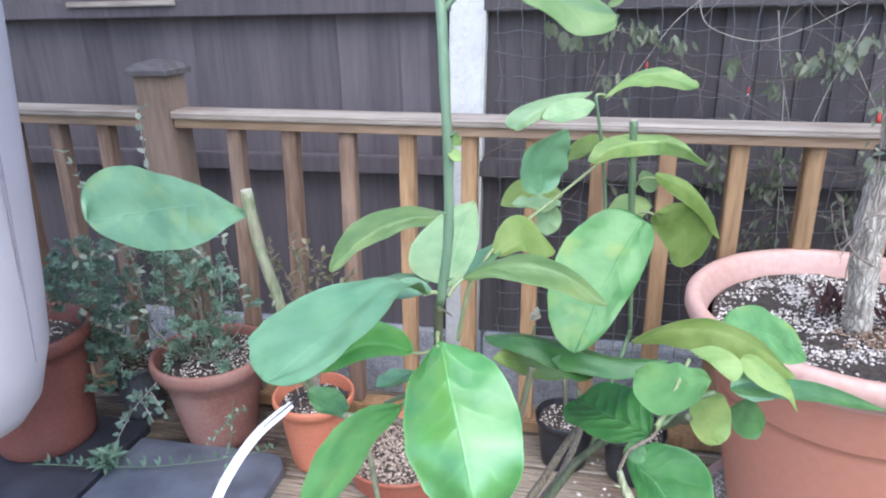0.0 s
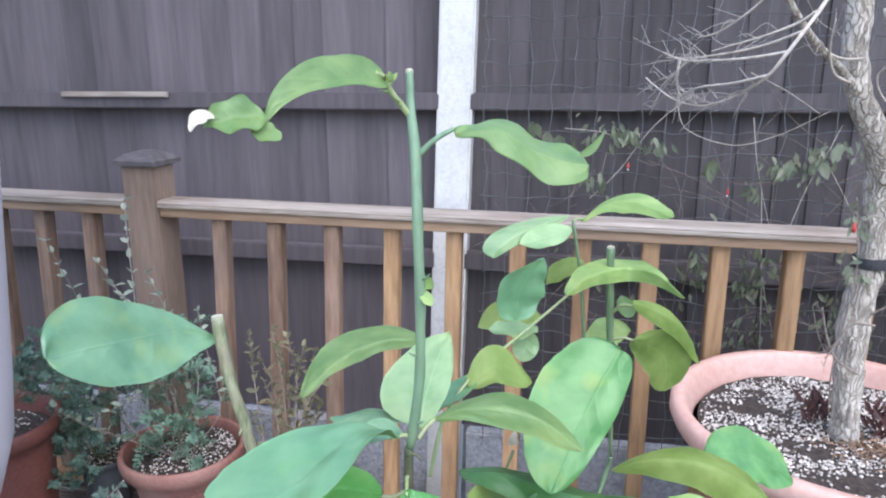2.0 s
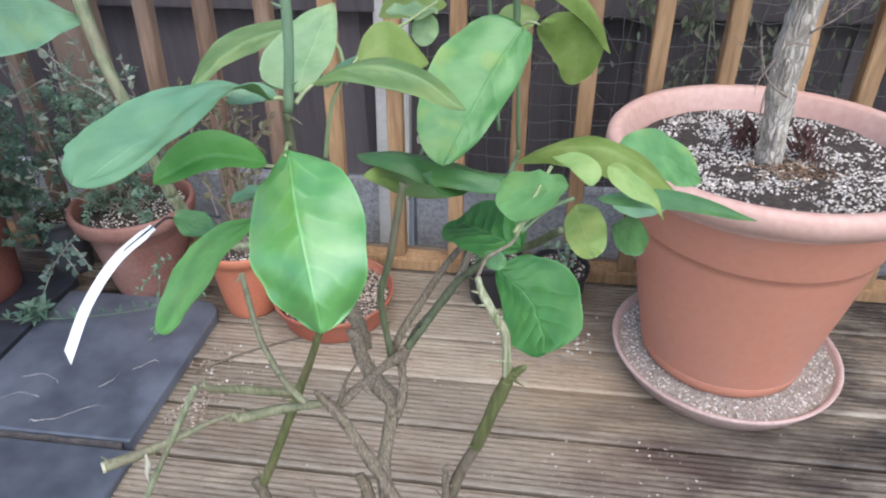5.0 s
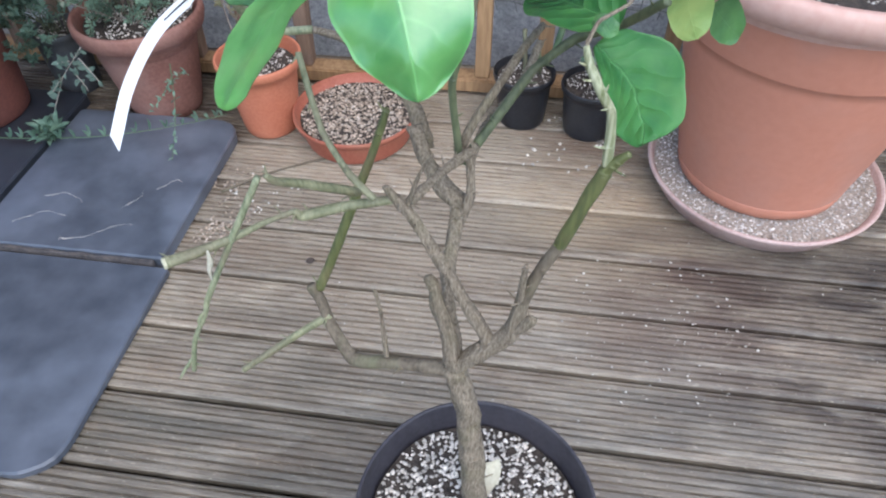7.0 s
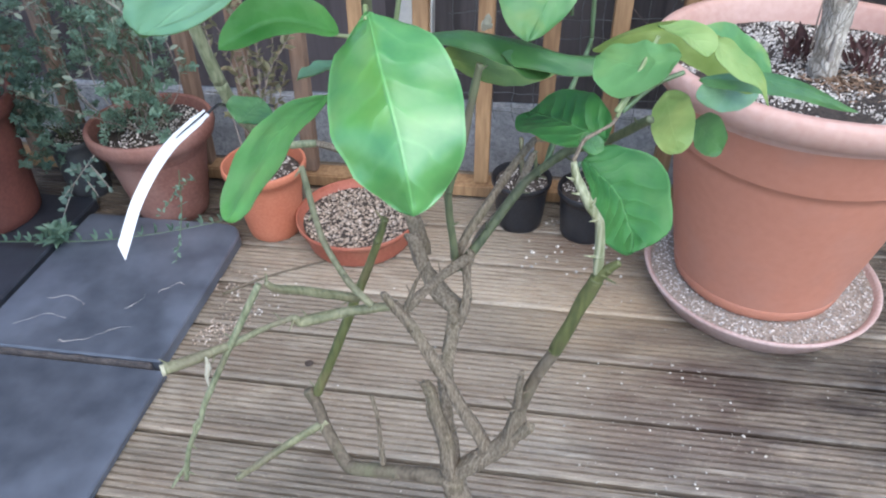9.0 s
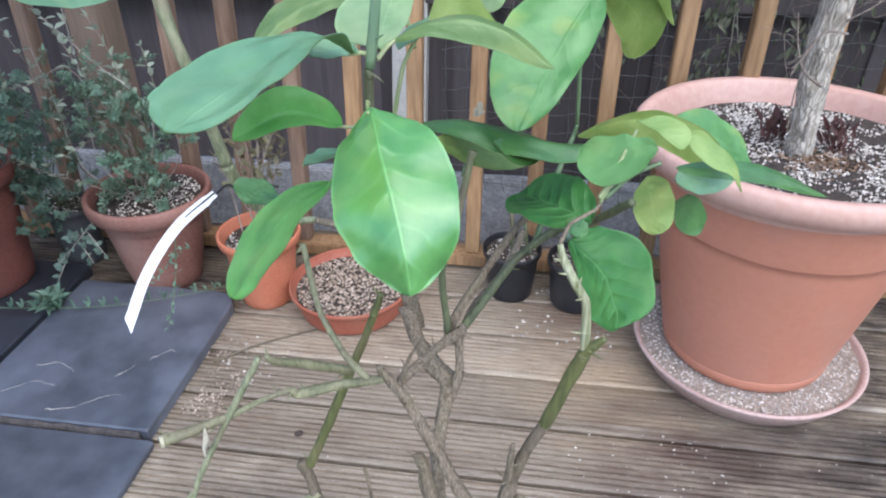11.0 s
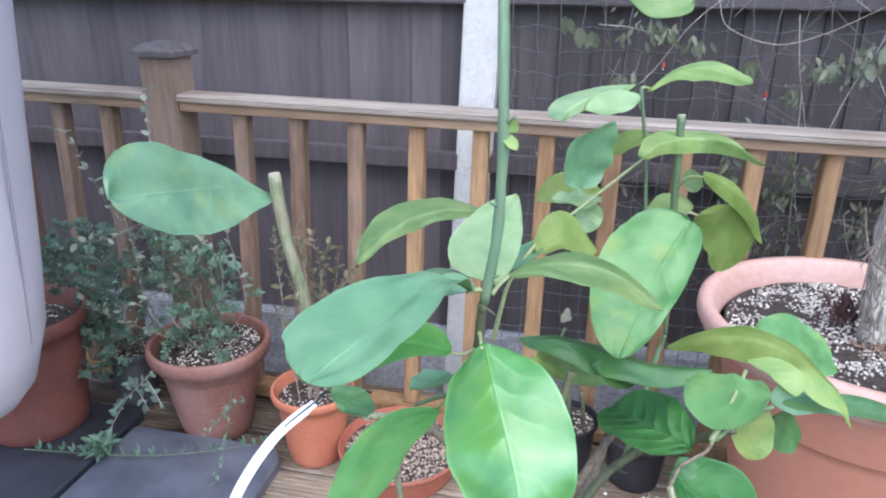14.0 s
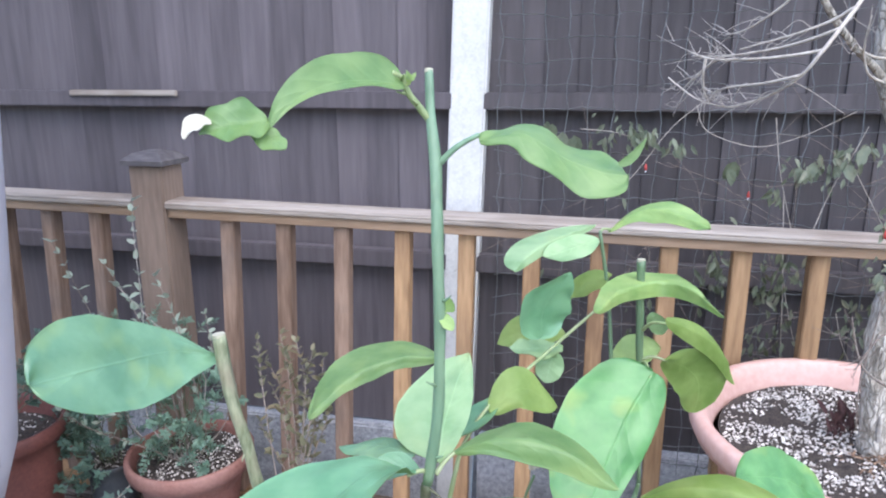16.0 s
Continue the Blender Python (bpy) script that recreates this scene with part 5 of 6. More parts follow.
# the big terracotta pot and its bare tree
BX, BY = 0.376, 1.490
big_pot, big_level, big_top = filled_pot("plant_pot", "very large terracotta pot with a rolled rim, standing in a saucer", (BX, BY, 0.055), 0.327, 0.544, 0.178, terracotta, 0.9136, 4300, 0.0048, "", 0.044, 0.06, 0.115)
saucer = thing("pot_saucer", "round terracotta saucer filled with sandy grit", "saucer", (0.386, 1.494, 0.0))
SX, SY = 0.386, 1.494
part("dish", lathe([(0.215, 0.0), (0.226, 0.004), (0.252, 0.045), (0.2605, 0.058), (0.263, 0.064), (0.258, 0.0675), (0.2505, 0.062), (0.235, 0.03)], (SX, SY, 0.001), 64), dusty_clay, saucer, smooth=True)
bm, top = soil_disc(SX, SY, 0.055, 0.246, 0.003)
part("grit", bm, grit_bed, saucer, "pale sandy grit")
tagged(part("gravel", crumbs(bmesh.new(), (SX, SY, 0.244), 3600, 0.002, 0.0048, top, True), pale_grit, saucer), kind="stuff")

part("foot", lathe([(0.1745, 0.004), (0.1815, 0.008), (0.1845, 0.02), (0.1875, 0.034), (0.1862, 0.038)], (BX, BY, 0.055), 64, 0.01), terracotta, big_pot, "foot band", smooth=True)
tree = thing("bare_tree", "bare tree with pale flaky bark in a terracotta pot", "tree", (BX, BY, big_level))
part("trunk", tube([(0.372, 1.475, big_level - 0.03), (0.367, 1.475, 0.610), (0.361, 1.475, 0.690), (0.357, 1.475, 0.790), (0.366, 1.475, 0.880), (0.369, 1.473, 0.930), (0.366, 1.468, 1.000), (0.361, 1.458, 1.060), (0.356, 1.448, 1.095)], 0, 0, 32, 12, 0.16, None, 0.05, [0.0245, 0.0235, 0.0255, 0.0275, 0.0255, 0.0235, 0.025, 0.0265, 0.025]), tree_bark, tree, smooth=True)
part("tie", lathe([(0.0300, -0.009), (0.0306, 0.0), (0.0300, 0.011), (0.02, 0.011), (0.02, -0.009)], (0.369, 1.474, 0.906), 24), black_tape, tree, "black tie round the trunk")
part("limb", tube([(0.358, 1.450, 1.075), (0.334, 1.430, 1.129), (0.308, 1.420, 1.171), (0.293, 1.415, 1.199), (0.277, 1.410, 1.244), (0.272, 1.410, 1.287), (0.271, 1.410, 1.338), (0.270, 1.410, 1.404)], 0.0225, 0.019, 18, 8, 0.2, None, 0.05), tree_bark, tree, smooth=True)
part("limb", tube([(0.361, 1.450, 1.056), (0.362, 1.440, 1.100), (0.374, 1.430, 1.132), (0.389, 1.420, 1.161), (0.405, 1.410, 1.206), (0.422, 1.400, 1.265), (0.428, 1.390, 1.345)], 0.022, 0.015, 18, 8, 0.2, None, 0.05), tree_bark, tree, smooth=True)
part("limb", tube([(0.284, 1.400, 1.210), (0.266, 1.390, 1.226), (0.231, 1.360, 1.254), (0.192, 1.330, 1.281), (0.143, 1.300, 1.333), (0.104, 1.280, 1.400)], 0.0068, 0.0045, 10, 6, 0.2), tree_bark, tree, smooth=True)
part("limb", tube([(0.358, 1.410, 1.125), (0.355, 1.400, 1.176), (0.341, 1.390, 1.225), (0.316, 1.370, 1.271), (0.288, 1.350, 1.332)], 0.0065, 0.0045, 10, 6, 0.2), tree_bark, tree, smooth=True)
part("burr", tube([(0.36, 1.43, 0.60), (0.352, 1.42, 0.63), (0.347, 1.41, 0.655)], 0.006, 0.002, 6, 4, 0.4), dry_twig, tree)
def bare_twig(pts, thick=0.0023, fine=7, low=False):
    """A drooping thin twig with finer dry side twigs."""
    t = part("twig", tube(pts, thick, 0.0010, 6, 7, 0.3), vine_twig if low else pale_twig, tree, smooth=True)
    bm = bmesh.new()
    line = curve(pts, 8)
    for k in range(fine):
        i = random.randrange(len(line) // 3, len(line) - 1)
        a = line[i]
        d = (line[i] - line[i - 1]).normalized() + Vector((rnd(-0.5, 0.2), rnd(-0.5, 0.5), rnd(-0.6, 0.8)))
        d.normalize()
        n = rnd(0.02, 0.085)
        tube([a, a + d * n * 0.5 + Vector((0, 0, rnd(-0.01, 0.01))), a + d * n + Vector((0, 0, rnd(-0.02, 0.02)))], 0.0008, 0.0004, 4, 3, 0, bm)
        if k % 2:
            q = a + d * n * 0.5
            f = (d + Vector((rnd(-0.8, 0.8), rnd(-0.5, 0.5), rnd(-0.8, 0.8)))).normalized() * n * rnd(0.3, 0.7)
            tube([q, q + f * 0.5 + Vector((0, 0, rnd(-0.006, 0.006))), q + f], 0.0007, 0.0003, 4, 3, 0, bm)
    tagged(part("fine_twig", bm, vine_twig if low else dry_twig, t), kind="stuff")


bare_twig([(0.249, 1.360, 1.442), (0.203, 1.280, 1.376), (0.161, 1.200, 1.334), (0.135, 1.170, 1.303), (0.105, 1.150, 1.263), (0.086, 1.160, 1.233), (0.066, 1.200, 1.211), (0.045, 1.250, 1.196), (0.024, 1.300, 1.188), (-0.004, 1.360, 1.195), (-0.024, 1.400, 1.209), (-0.048, 1.440, 1.231)], 0.0032, 16)
bare_twig([(0.107, 1.150, 1.264), (0.066, 1.180, 1.257), (0.027, 1.220, 1.255), (-0.010, 1.270, 1.257), (-0.038, 1.300, 1.270)])
bare_twig([(0.124, 1.160, 1.290), (0.095, 1.190, 1.277), (0.059, 1.230, 1.267), (0.012, 1.280, 1.261), (-0.028, 1.320, 1.262)])
bare_twig([(0.143, 1.180, 1.316), (0.125, 1.200, 1.302), (0.094, 1.220, 1.289), (0.062, 1.250, 1.279), (0.032, 1.280, 1.270)])
bare_twig([(0.084, 1.160, 1.233), (0.050, 1.200, 1.223), (0.015, 1.250, 1.217), (-0.005, 1.280, 1.206)])
bare_twig([(0.012, 1.280, 1.261), (-0.003, 1.290, 1.252), (-0.021, 1.310, 1.232), (-0.033, 1.330, 1.217)])
bare_twig([(-0.013, 1.280, 1.259), (-0.015, 1.280, 1.238), (-0.010, 1.300, 1.214), (0.003, 1.320, 1.194)])
bare_twig([(0.124, 1.300, 1.373), (0.095, 1.320, 1.335), (0.055, 1.360, 1.303), (0.030, 1.400, 1.296)])
bare_twig([(0.269, 1.390, 1.222), (0.233, 1.360, 1.235), (0.216, 1.340, 1.261), (0.208, 1.320, 1.284), (0.205, 1.300, 1.315)], 0.0023, 4)
bare_twig([(0.290, 1.400, 1.261), (0.244, 1.360, 1.259), (0.212, 1.340, 1.269), (0.193, 1.320, 1.285)], 0.0023, 4)
bare_twig([(0.362, 1.400, 1.170), (0.329, 1.385, 1.186), (0.303, 1.370, 1.210), (0.294, 1.360, 1.234), (0.302, 1.350, 1.245), (0.333, 1.340, 1.266)], 0.0023, 4)
bare_twig([(0.371, 1.420, 0.804), (0.325, 1.400, 0.809), (0.298, 1.390, 0.768), (0.283, 1.380, 0.750)], 0.0023, 4, True)
bare_twig([(0.353, 1.420, 0.709), (0.309, 1.400, 0.743), (0.285, 1.390, 0.789), (0.268, 1.380, 0.845)], 0.0023, 4, True)
bare_twig([(0.362, 1.420, 0.825), (0.392, 1.410, 0.850), (0.420, 1.400, 0.883)], 0.0023, 4, True)
red_shoot = surface("dark red shoot", (0.045, 0.019, 0.017), (0.1, 0.04, 0.034), 40, 200)
for cx, cy in ((0.447, 1.490), (0.328, 1.520)):
    bm = bmesh.new()
    for k in range(36):
        b = Vector((cx + rnd(-0.024, 0.024), cy + rnd(-0.02, 0.02), big_level + rnd(0.0, 0.05)))
        leaflet(bm, b, Vector((rnd(-0.7, 0.7), rnd(-0.6, 0.6), 1)), Vector((rnd(-0.5, 0.5), -1, 0.3)), rnd(0.016, 0.042), 0.14)
    for k in range(4):
        tube([(cx + rnd(-0.01, 0.01), cy, big_level - 0.005), (cx + rnd(-0.02, 0.02), cy + rnd(-0.015, 0.015), big_level + rnd(0.05, 0.085))], 0.0016, 0.0008, 5, 3, 0, bm)
    tagged(part("basal_growth", bm, red_shoot, tree, "dark red withered shoots at the trunk foot"), kind="stuff")
bm = bmesh.new()
for cz, n in ((0.905, 16), (0.985, 9), (1.0, 6)):
    for k in range(n):
        leaflet(bm, Vector((0.330 + rnd(-0.02, 0.016), 1.442 + rnd(-0.012, 0.008), cz + rnd(-0.02, 0.02))), Vector((rnd(-0.8, 0.5), rnd(-0.5, 0.1), rnd(-0.9, 0.5))), Vector((rnd(-0.5, 0.5), -1, 0.4)), rnd(0.012, 0.026), 0.26)
shoot = thing("climber", "short leafy climber shoot with a red flower clinging to the trunk", "climbing plant", (0.33, 1.44, 0.62))
part("stem", tube([(0.336, 1.470, 0.60), (0.322, 1.448, 0.70), (0.332, 1.444, 0.82), (0.337, 1.444, 0.905), (0.326, 1.440, 0.985), (0.318, 1.438, 1.03)], 0.0014, 0.0009, 6, 6, 0.3), vine_twig, shoot, smooth=True)
tagged(part("foliage", bm, vine_pale, shoot), kind="stuff")
part("flower", lathe([(0.0015, -0.008), (0.0042, -0.004), (0.0036, 0.002), (0.002, 0.007), (0.001, 0.01)], (0.319, 1.432, 0.976), 10), red_petal, shoot, "hanging red flower", smooth=True)

bm = bmesh.new()
for k in range(260):
    b = Vector((0.405 + random.gauss(0, 0.04), 1.435 + random.gauss(0, 0.022), 0))
    b.z = big_top(b.x, b.y) + rnd(0.001, 0.005)
    leaflet(bm, b, Vector((rnd(), rnd(), rnd(-0.15, 0.25))), Vector((rnd(-0.3, 0.3), rnd(-0.3, 0.3), 1)), rnd(0.008, 0.026), 0.12)
tagged(part("dry_litter", bm, surface("dry brown litter", (0.13, 0.075, 0.045), (0.33, 0.22, 0.14), 60, 200, 0.9, grains=True, vary=0.4), big_pot, "brown dry litter round the trunk"), kind="stuff")

# smaller pots
pot_a, level_a, top_a = filled_pot("plant_pot", "dusty terracotta pot with a leafy herb", (-1.163, 1.633, 0.001), 0.163, 0.282, 0.092, old_terracotta, 0.92, 620, 0.005, lip=0.022, lip_h=0.05)
pot_b, level_b, top_b = filled_pot("plant_pot", "red-brown terracotta pot at the deck's end", (-1.632, 1.50, 0.031), 0.172, 0.345, 0.125, red_terracotta, 0.86, 300, 0.005, lip=0.022, lip_h=0.05)
pot_c, level_c, top_c = filled_pot("plant_pot", "small bright orange clay pot with perlite soil", (-0.845, 1.582, 0.001), 0.108, 0.21, 0.07, orange_clay, 0.86, 260, 0.005, lip=0.012, lip_h=0.03)
bowl, level_d, top_d = filled_pot("plant_pan", "shallow red clay pan of gritty seed compost", (-0.605, 1.572, 0.001), 0.162, 0.082, 0.135, pan_clay, 0.74, 1700, 0.0062, lip=0.008, lip_h=0.016, earth=soil_dark, top_label="pale gritty compost", bits=grit, even=True)
pot_e, level_e, top_e = filled_pot("plant_pot", "small black plastic pot by the balustrade", (-0.188, 1.695, 0.001), 0.08, 0.145, 0.06, black_plastic, 0.9, 130, 0.005, "black plastic pots", 0.006, 0.02)
pot_f, level_f, top_f = filled_pot("plant_pot", "small black plastic pot beside the big pot", (-0.012, 1.672, 0.001), 0.082, 0.14, 0.064, black_plastic, 0.9, 130, 0.005, "black plastic pots", 0.006, 0.02)
pot_g, level_g, top_g = filled_pot("plant_pot", "small dark grey plastic pot between the terracotta pots", (-1.455, 1.69, 0.001), 0.072, 0.185, 0.055, grey_plastic, 0.92, 110, 0.005, "potted plants", 0.006, 0.02)


def herb(name, label, at, level, shoots, size, every, leaf_mat, wide=0.33, stem_mat=None, thick=0.002):
    """A plant of many thin leafy shoots, each given by its end and its bend."""
    p = thing(name, label, "herb", (at[0], at[1], level))
    s, l = bmesh.new(), bmesh.new()
    for e in shoots:
        a = Vector((at[0] + rnd(-0.03, 0.03), at[1] + rnd(-0.03, 0.03), level - 0.01))
        e = Vector(e)
        m = a.lerp(e, 0.5) + Vector((rnd(-0.03, 0.03), rnd(-0.03, 0.03), abs(e.z - a.z) * 0.12 + 0.04))
        leafy(s, l, [a, m, e], thick, size, every, wide)
    tagged(part("stem", s, stem_mat or vine_twig, p), kind="stuff")
    tagged(part("foliage", l, leaf_mat, p), kind="stuff")
    return p


def around(c, n, rx, ry, z0, z1):
    return [(c[0] + rnd(-rx, rx), min(c[1] + rnd(-ry, ry), 1.775), rnd(z0, z1)) for _ in range(n)]


def sprig(stems, leaves, a, b, size, wide):
    """A short shoot with leaves in pairs that turn round it."""
    line = curve([a, a.lerp(b, 0.5) + Vector((rnd(-0.006, 0.006), rnd(-0.006, 0.006), 0.006)), b], 5)
    tube(line, 0.0009, 0.0005, 4, 1, 0, stems)
    turn = rnd(0, 3)
    for k, (p, q) in enumerate(zip(line[1:], line[2:])):
        along = (q - p).normalized()
        out = along.orthogonal().normalized()
        out.rotate(Matrix.Rotation(turn + 1.6 * k, 3, along))
        n = size * rnd(0.75, 1.15) * (1.0 - 0.35 * k / len(line))
        for sign in (1, -1):
            leaflet(leaves, q, along * 0.6 + out * sign, along - out * (0.4 * sign) + Vector((0, 0, 0.6)), n, wide)
    leaflet(leaves, b, b - a, Vector((rnd(), rnd(), 1)), size * 0.8, wide)


def sprig_herb(label, at, level, clumps, leaf_mat, count, size, wide, reach):
    """A herb of thin main shoots, each ending in a clump of leafy sprigs."""
    p = thing("herb", label, "herb", (at[0], at[1], level))
    s, l = bmesh.new(), bmesh.new()
    for c in clumps:
        c = Vector(c)
        a = Vector((at[0] + rnd(-0.04, 0.04), at[1] + rnd(-0.03, 0.03), level - 0.01))
        way = [a, a.lerp(c, 0.5) + Vector((rnd(-0.02, 0.02), rnd(-0.02, 0.02), 0.03)), c]
        tube(way, 0.0018, 0.001, 5, 5, 0, s)
        for _ in range(count):
            o = c + Vector((random.gauss(0, reach * 0.55), random.gauss(0, reach * 0.4), random.gauss(-0.01, reach * 0.4)))
            e = o + Vector((rnd(-1, 1), rnd(-0.7, 0.7), rnd(-0.25, 1.0))).normalized() * rnd(0.03, 0.06)
            o.y, e.y = min(o.y, 1.76), min(e.y, 1.77)
            sprig(s, l, o, e, size, wide)
    tagged(part("stem", s, deep_twig, p), kind="stuff")
    tagged(part("foliage", l, leaf_mat, p), kind="stuff")
    return p


sprig_herb("bushy blue-green herb with small leaves in a terracotta pot", (-1.163, 1.633), level_a, [(-1.276, 1.600, 0.579), (-1.207, 1.570, 0.573), (-1.168, 1.600, 0.529), (-1.062, 1.570, 0.558), (-1.136, 1.620, 0.461), (-1.219, 1.580, 0.445), (-1.157, 1.550, 0.399), (-1.106, 1.580, 0.376), (-1.056, 1.620, 0.421), (-1.166, 1.660, 0.566), (-1.283, 1.640, 0.484), (-1.092, 1.560, 0.324), (-1.230, 1.580, 0.305)], herb_leaf, 11, 0.0175, 0.24, 0.055)
sprig_herb("dense dark green trailing herb in a small pot", (-1.455, 1.69), level_g, [(-1.448, 1.620, 0.516), (-1.371, 1.600, 0.494), (-1.510, 1.620, 0.477), (-1.370, 1.600, 0.397), (-1.499, 1.620, 0.359), (-1.436, 1.580, 0.325), (-1.526, 1.600, 0.248), (-1.427, 1.560, 0.261), (-1.394, 1.600, 0.294), (-1.494, 1.560, 0.185), (-1.438, 1.660, 0.387), (-1.572, 1.640, 0.276)], herb_dark, 12, 0.019, 0.26, 0.068)
sprig_herb("green herb in a red-brown pot", (-1.632, 1.50), level_b, [(-1.431, 1.520, 0.577), (-1.424, 1.500, 0.486), (-1.483, 1.500, 0.546), (-1.505, 1.500, 0.473)], herb_dark, 14, 0.017, 0.3, 0.07)
grey_sprig = thing("silver_sprig", "silver-leaved sprig hanging over a small grey pot", "herb", (-1.38, 1.6, 0.2))
s, l = bmesh.new(), bmesh.new()
for a, b in (((-1.227, 1.470, 0.266), (-1.294, 1.450, 0.193)), ((-1.312, 1.470, 0.179), (-1.390, 1.450, 0.049)), ((-1.248, 1.470, 0.236), (-1.201, 1.450, 0.181)), ((-1.276, 1.470, 0.191), (-1.242, 1.450, 0.156)), ((-1.312, 1.470, 0.179), (-1.344, 1.450, 0.144)), ((-1.274, 1.470, 0.225), (-1.300, 1.450, 0.226))):
    a, b = Vector(a), Vector(b)
    tube([a, a.lerp(b, 0.5) + Vector((0.004, -0.004, 0.004)), b], 0.0013, 0.0009, 5, 4, 0, s)
    for k in range(9):
        leaflet(l, a.lerp(b, 0.1 + 0.1 * k), Vector((rnd(), rnd(-0.8, 0.2), rnd(-0.5, 0.8))), Vector((rnd(-0.4, 0.4), -1, 0.6)), rnd(0.015, 0.027), 0.3)
part("stem", s, pale_twig, grey_sprig)
tagged(part("foliage", l, silver_leaf, grey_sprig), kind="stuff")
shoots = thing("tall_shoots", "tall thin shoots with sparse pale leaves beside the newel post", "herb", (-1.2, 1.6, level_a))


def tall_shoot(pts, material=vine_twig):
    st, lv = bmesh.new(), bmesh.new()
    leafy(st, lv, [(-1.165 + rnd(-0.04, 0.04), 1.6, level_a - 0.01)] + pts, 0.0018, 0.025, 0.022, 0.3, 0.9, 0.3)
    stalk = part("stem", st, material, shoots)
    tagged(part("foliage", lv, grey_leaf, stalk), kind="stuff")


tall_shoot([(-1.291, 1.600, 0.325), (-1.312, 1.580, 0.423), (-1.326, 1.570, 0.582), (-1.377, 1.560, 0.726), (-1.424, 1.550, 0.847)])
tall_shoot([(-1.254, 1.600, 0.370), (-1.240, 1.600, 0.562), (-1.235, 1.600, 0.722), (-1.236, 1.600, 0.871), (-1.230, 1.600, 0.945)], dry_twig)
tall_shoot([(-1.033, 1.600, 0.390), (-1.033, 1.600, 0.501), (-1.052, 1.600, 0.582), (-1.064, 1.600, 0.675)])
tall_shoot([(-1.124, 1.620, 0.438), (-1.149, 1.620, 0.546), (-1.165, 1.620, 0.646)])
tall_shoot([(-1.175, 1.600, 0.490), (-1.315, 1.580, 0.591), (-1.453, 1.560, 0.554), (-1.534, 1.550, 0.526)])
tall_shoot([(-1.136, 1.580, 0.374), (-1.148, 1.580, 0.575), (-1.214, 1.580, 0.630), (-1.240, 1.580, 0.650)])
tall_shoot([(-1.091, 1.600, 0.359), (-1.145, 1.600, 0.647), (-1.199, 1.600, 0.776)])
tall_shoot([(-1.163, 1.580, 0.457), (-1.244, 1.580, 0.678), (-1.320, 1.580, 0.805)])
tall_shoot([(-1.306, 1.600, 0.356), (-1.285, 1.550, 0.540), (-1.289, 1.530, 0.681)], dry_twig)
tall_shoot([(-1.078, 1.600, 0.500), (-1.164, 1.550, 0.655), (-1.229, 1.500, 0.775)], dry_twig)
tall_shoot([(-1.245, 1.600, 0.599), (-1.335, 1.540, 0.589), (-1.426, 1.500, 0.579)])
tall_shoot([(-1.166, 1.600, 0.470), (-1.257, 1.550, 0.432), (-1.359, 1.520, 0.381)])
tall_shoot([(-1.271, 1.550, 0.331), (-1.362, 1.520, 0.376), (-1.437, 1.500, 0.433)])
herb("small_shrub", "small shrub with bronze leaves in an orange pot", (-0.843, 1.578), level_c, [(-0.93, 1.6, 0.62), (-0.88, 1.62, 0.63), (-0.83, 1.6, 0.62), (-0.77, 1.62, 0.58), (-0.72, 1.6, 0.55), (-0.90, 1.6, 0.5), (-0.80, 1.57, 0.5), (-0.75, 1.6, 0.46), (-0.93, 1.58, 0.42), (-0.86, 1.62, 0.56), (-0.79, 1.6, 0.6), (-0.91, 1.6, 0.57), (-0.74, 1.6, 0.52)], 0.027, 0.012, shrub_leaf, 0.27)
stubs = thing("cut_stems", "two short cut stems standing in a black pot", "cutting", (-0.188, 1.695, level_e))
for a, b, r in (((-0.187, 1.690, 0.145), (-0.196, 1.690, 0.261), 0.006), ((-0.149, 1.690, 0.142), (-0.159, 1.690, 0.226), 0.005)):
    part("stem", tube([a, b], r, r * 0.9, 8, 4, 0.2), deep_twig, stubs, smooth=True)
herb("seedling", "small green seedlings in a black pot", (-0.012, 1.672), level_f, around((-0.012, 1.672), 7, 0.06, 0.05, 0.15, 0.22), 0.02, 0.018, herb_leaf)

trail = thing("trailing_stem", "long trailing stem with small upright leaves lying on slate", "trailing plant", (-1.2, 1.45, 0.035))
s, l = bmesh.new(), bmesh.new()
run = [(-1.56, 1.36, 0.05), (-1.46, 1.375, 0.048), (-1.36, 1.39, 0.046), (-1.24, 1.415, 0.045), (-1.12, 1.45, 0.05), (-1.0, 1.5, 0.055), (-0.94, 1.53, 0.06)]
tube(run, 0.0016, 0.0008, 5, 6, 0, s)
line = curve(run, 10)
for k in range(4, len(line), 3):
    for side in (-1, 1):
        leaflet(l, line[k], Vector((rnd(-0.35, 0.35), side * rnd(0.1, 0.5), 1)), Vector((1, 0, 0.2)), rnd(0.018, 0.034), 0.2)
for pts in ([(-1.008, 1.46, 0.244), (-1.018, 1.44, 0.144), (-1.02, 1.40, 0.085), (-1.015, 1.345, 0.045)], [(-1.013, 1.46, 0.212), (-1.043, 1.43, 0.165), (-1.079, 1.42, 0.133)], [(-1.018, 1.46, 0.196), (-0.963, 1.43, 0.243), (-0.945, 1.42, 0.243)]):
    leafy(s, l, pts, 0.0013, 0.017, 0.013, 0.22, 0.9, 0.05)
for k in range(60):
    leaflet(l, Vector((-1.375 + rnd(-0.02, 0.02), 1.412 + rnd(-0.02, 0.02), 0.045)), Vector((rnd(), rnd(), rnd(0.1, 0.9))), Vector((0, 0, 1)), rnd(0.03, 0.06), 0.16)
part("stem", s, green, trail)
tagged(part("foliage", l, herb_leaf, trail), kind="stuff")

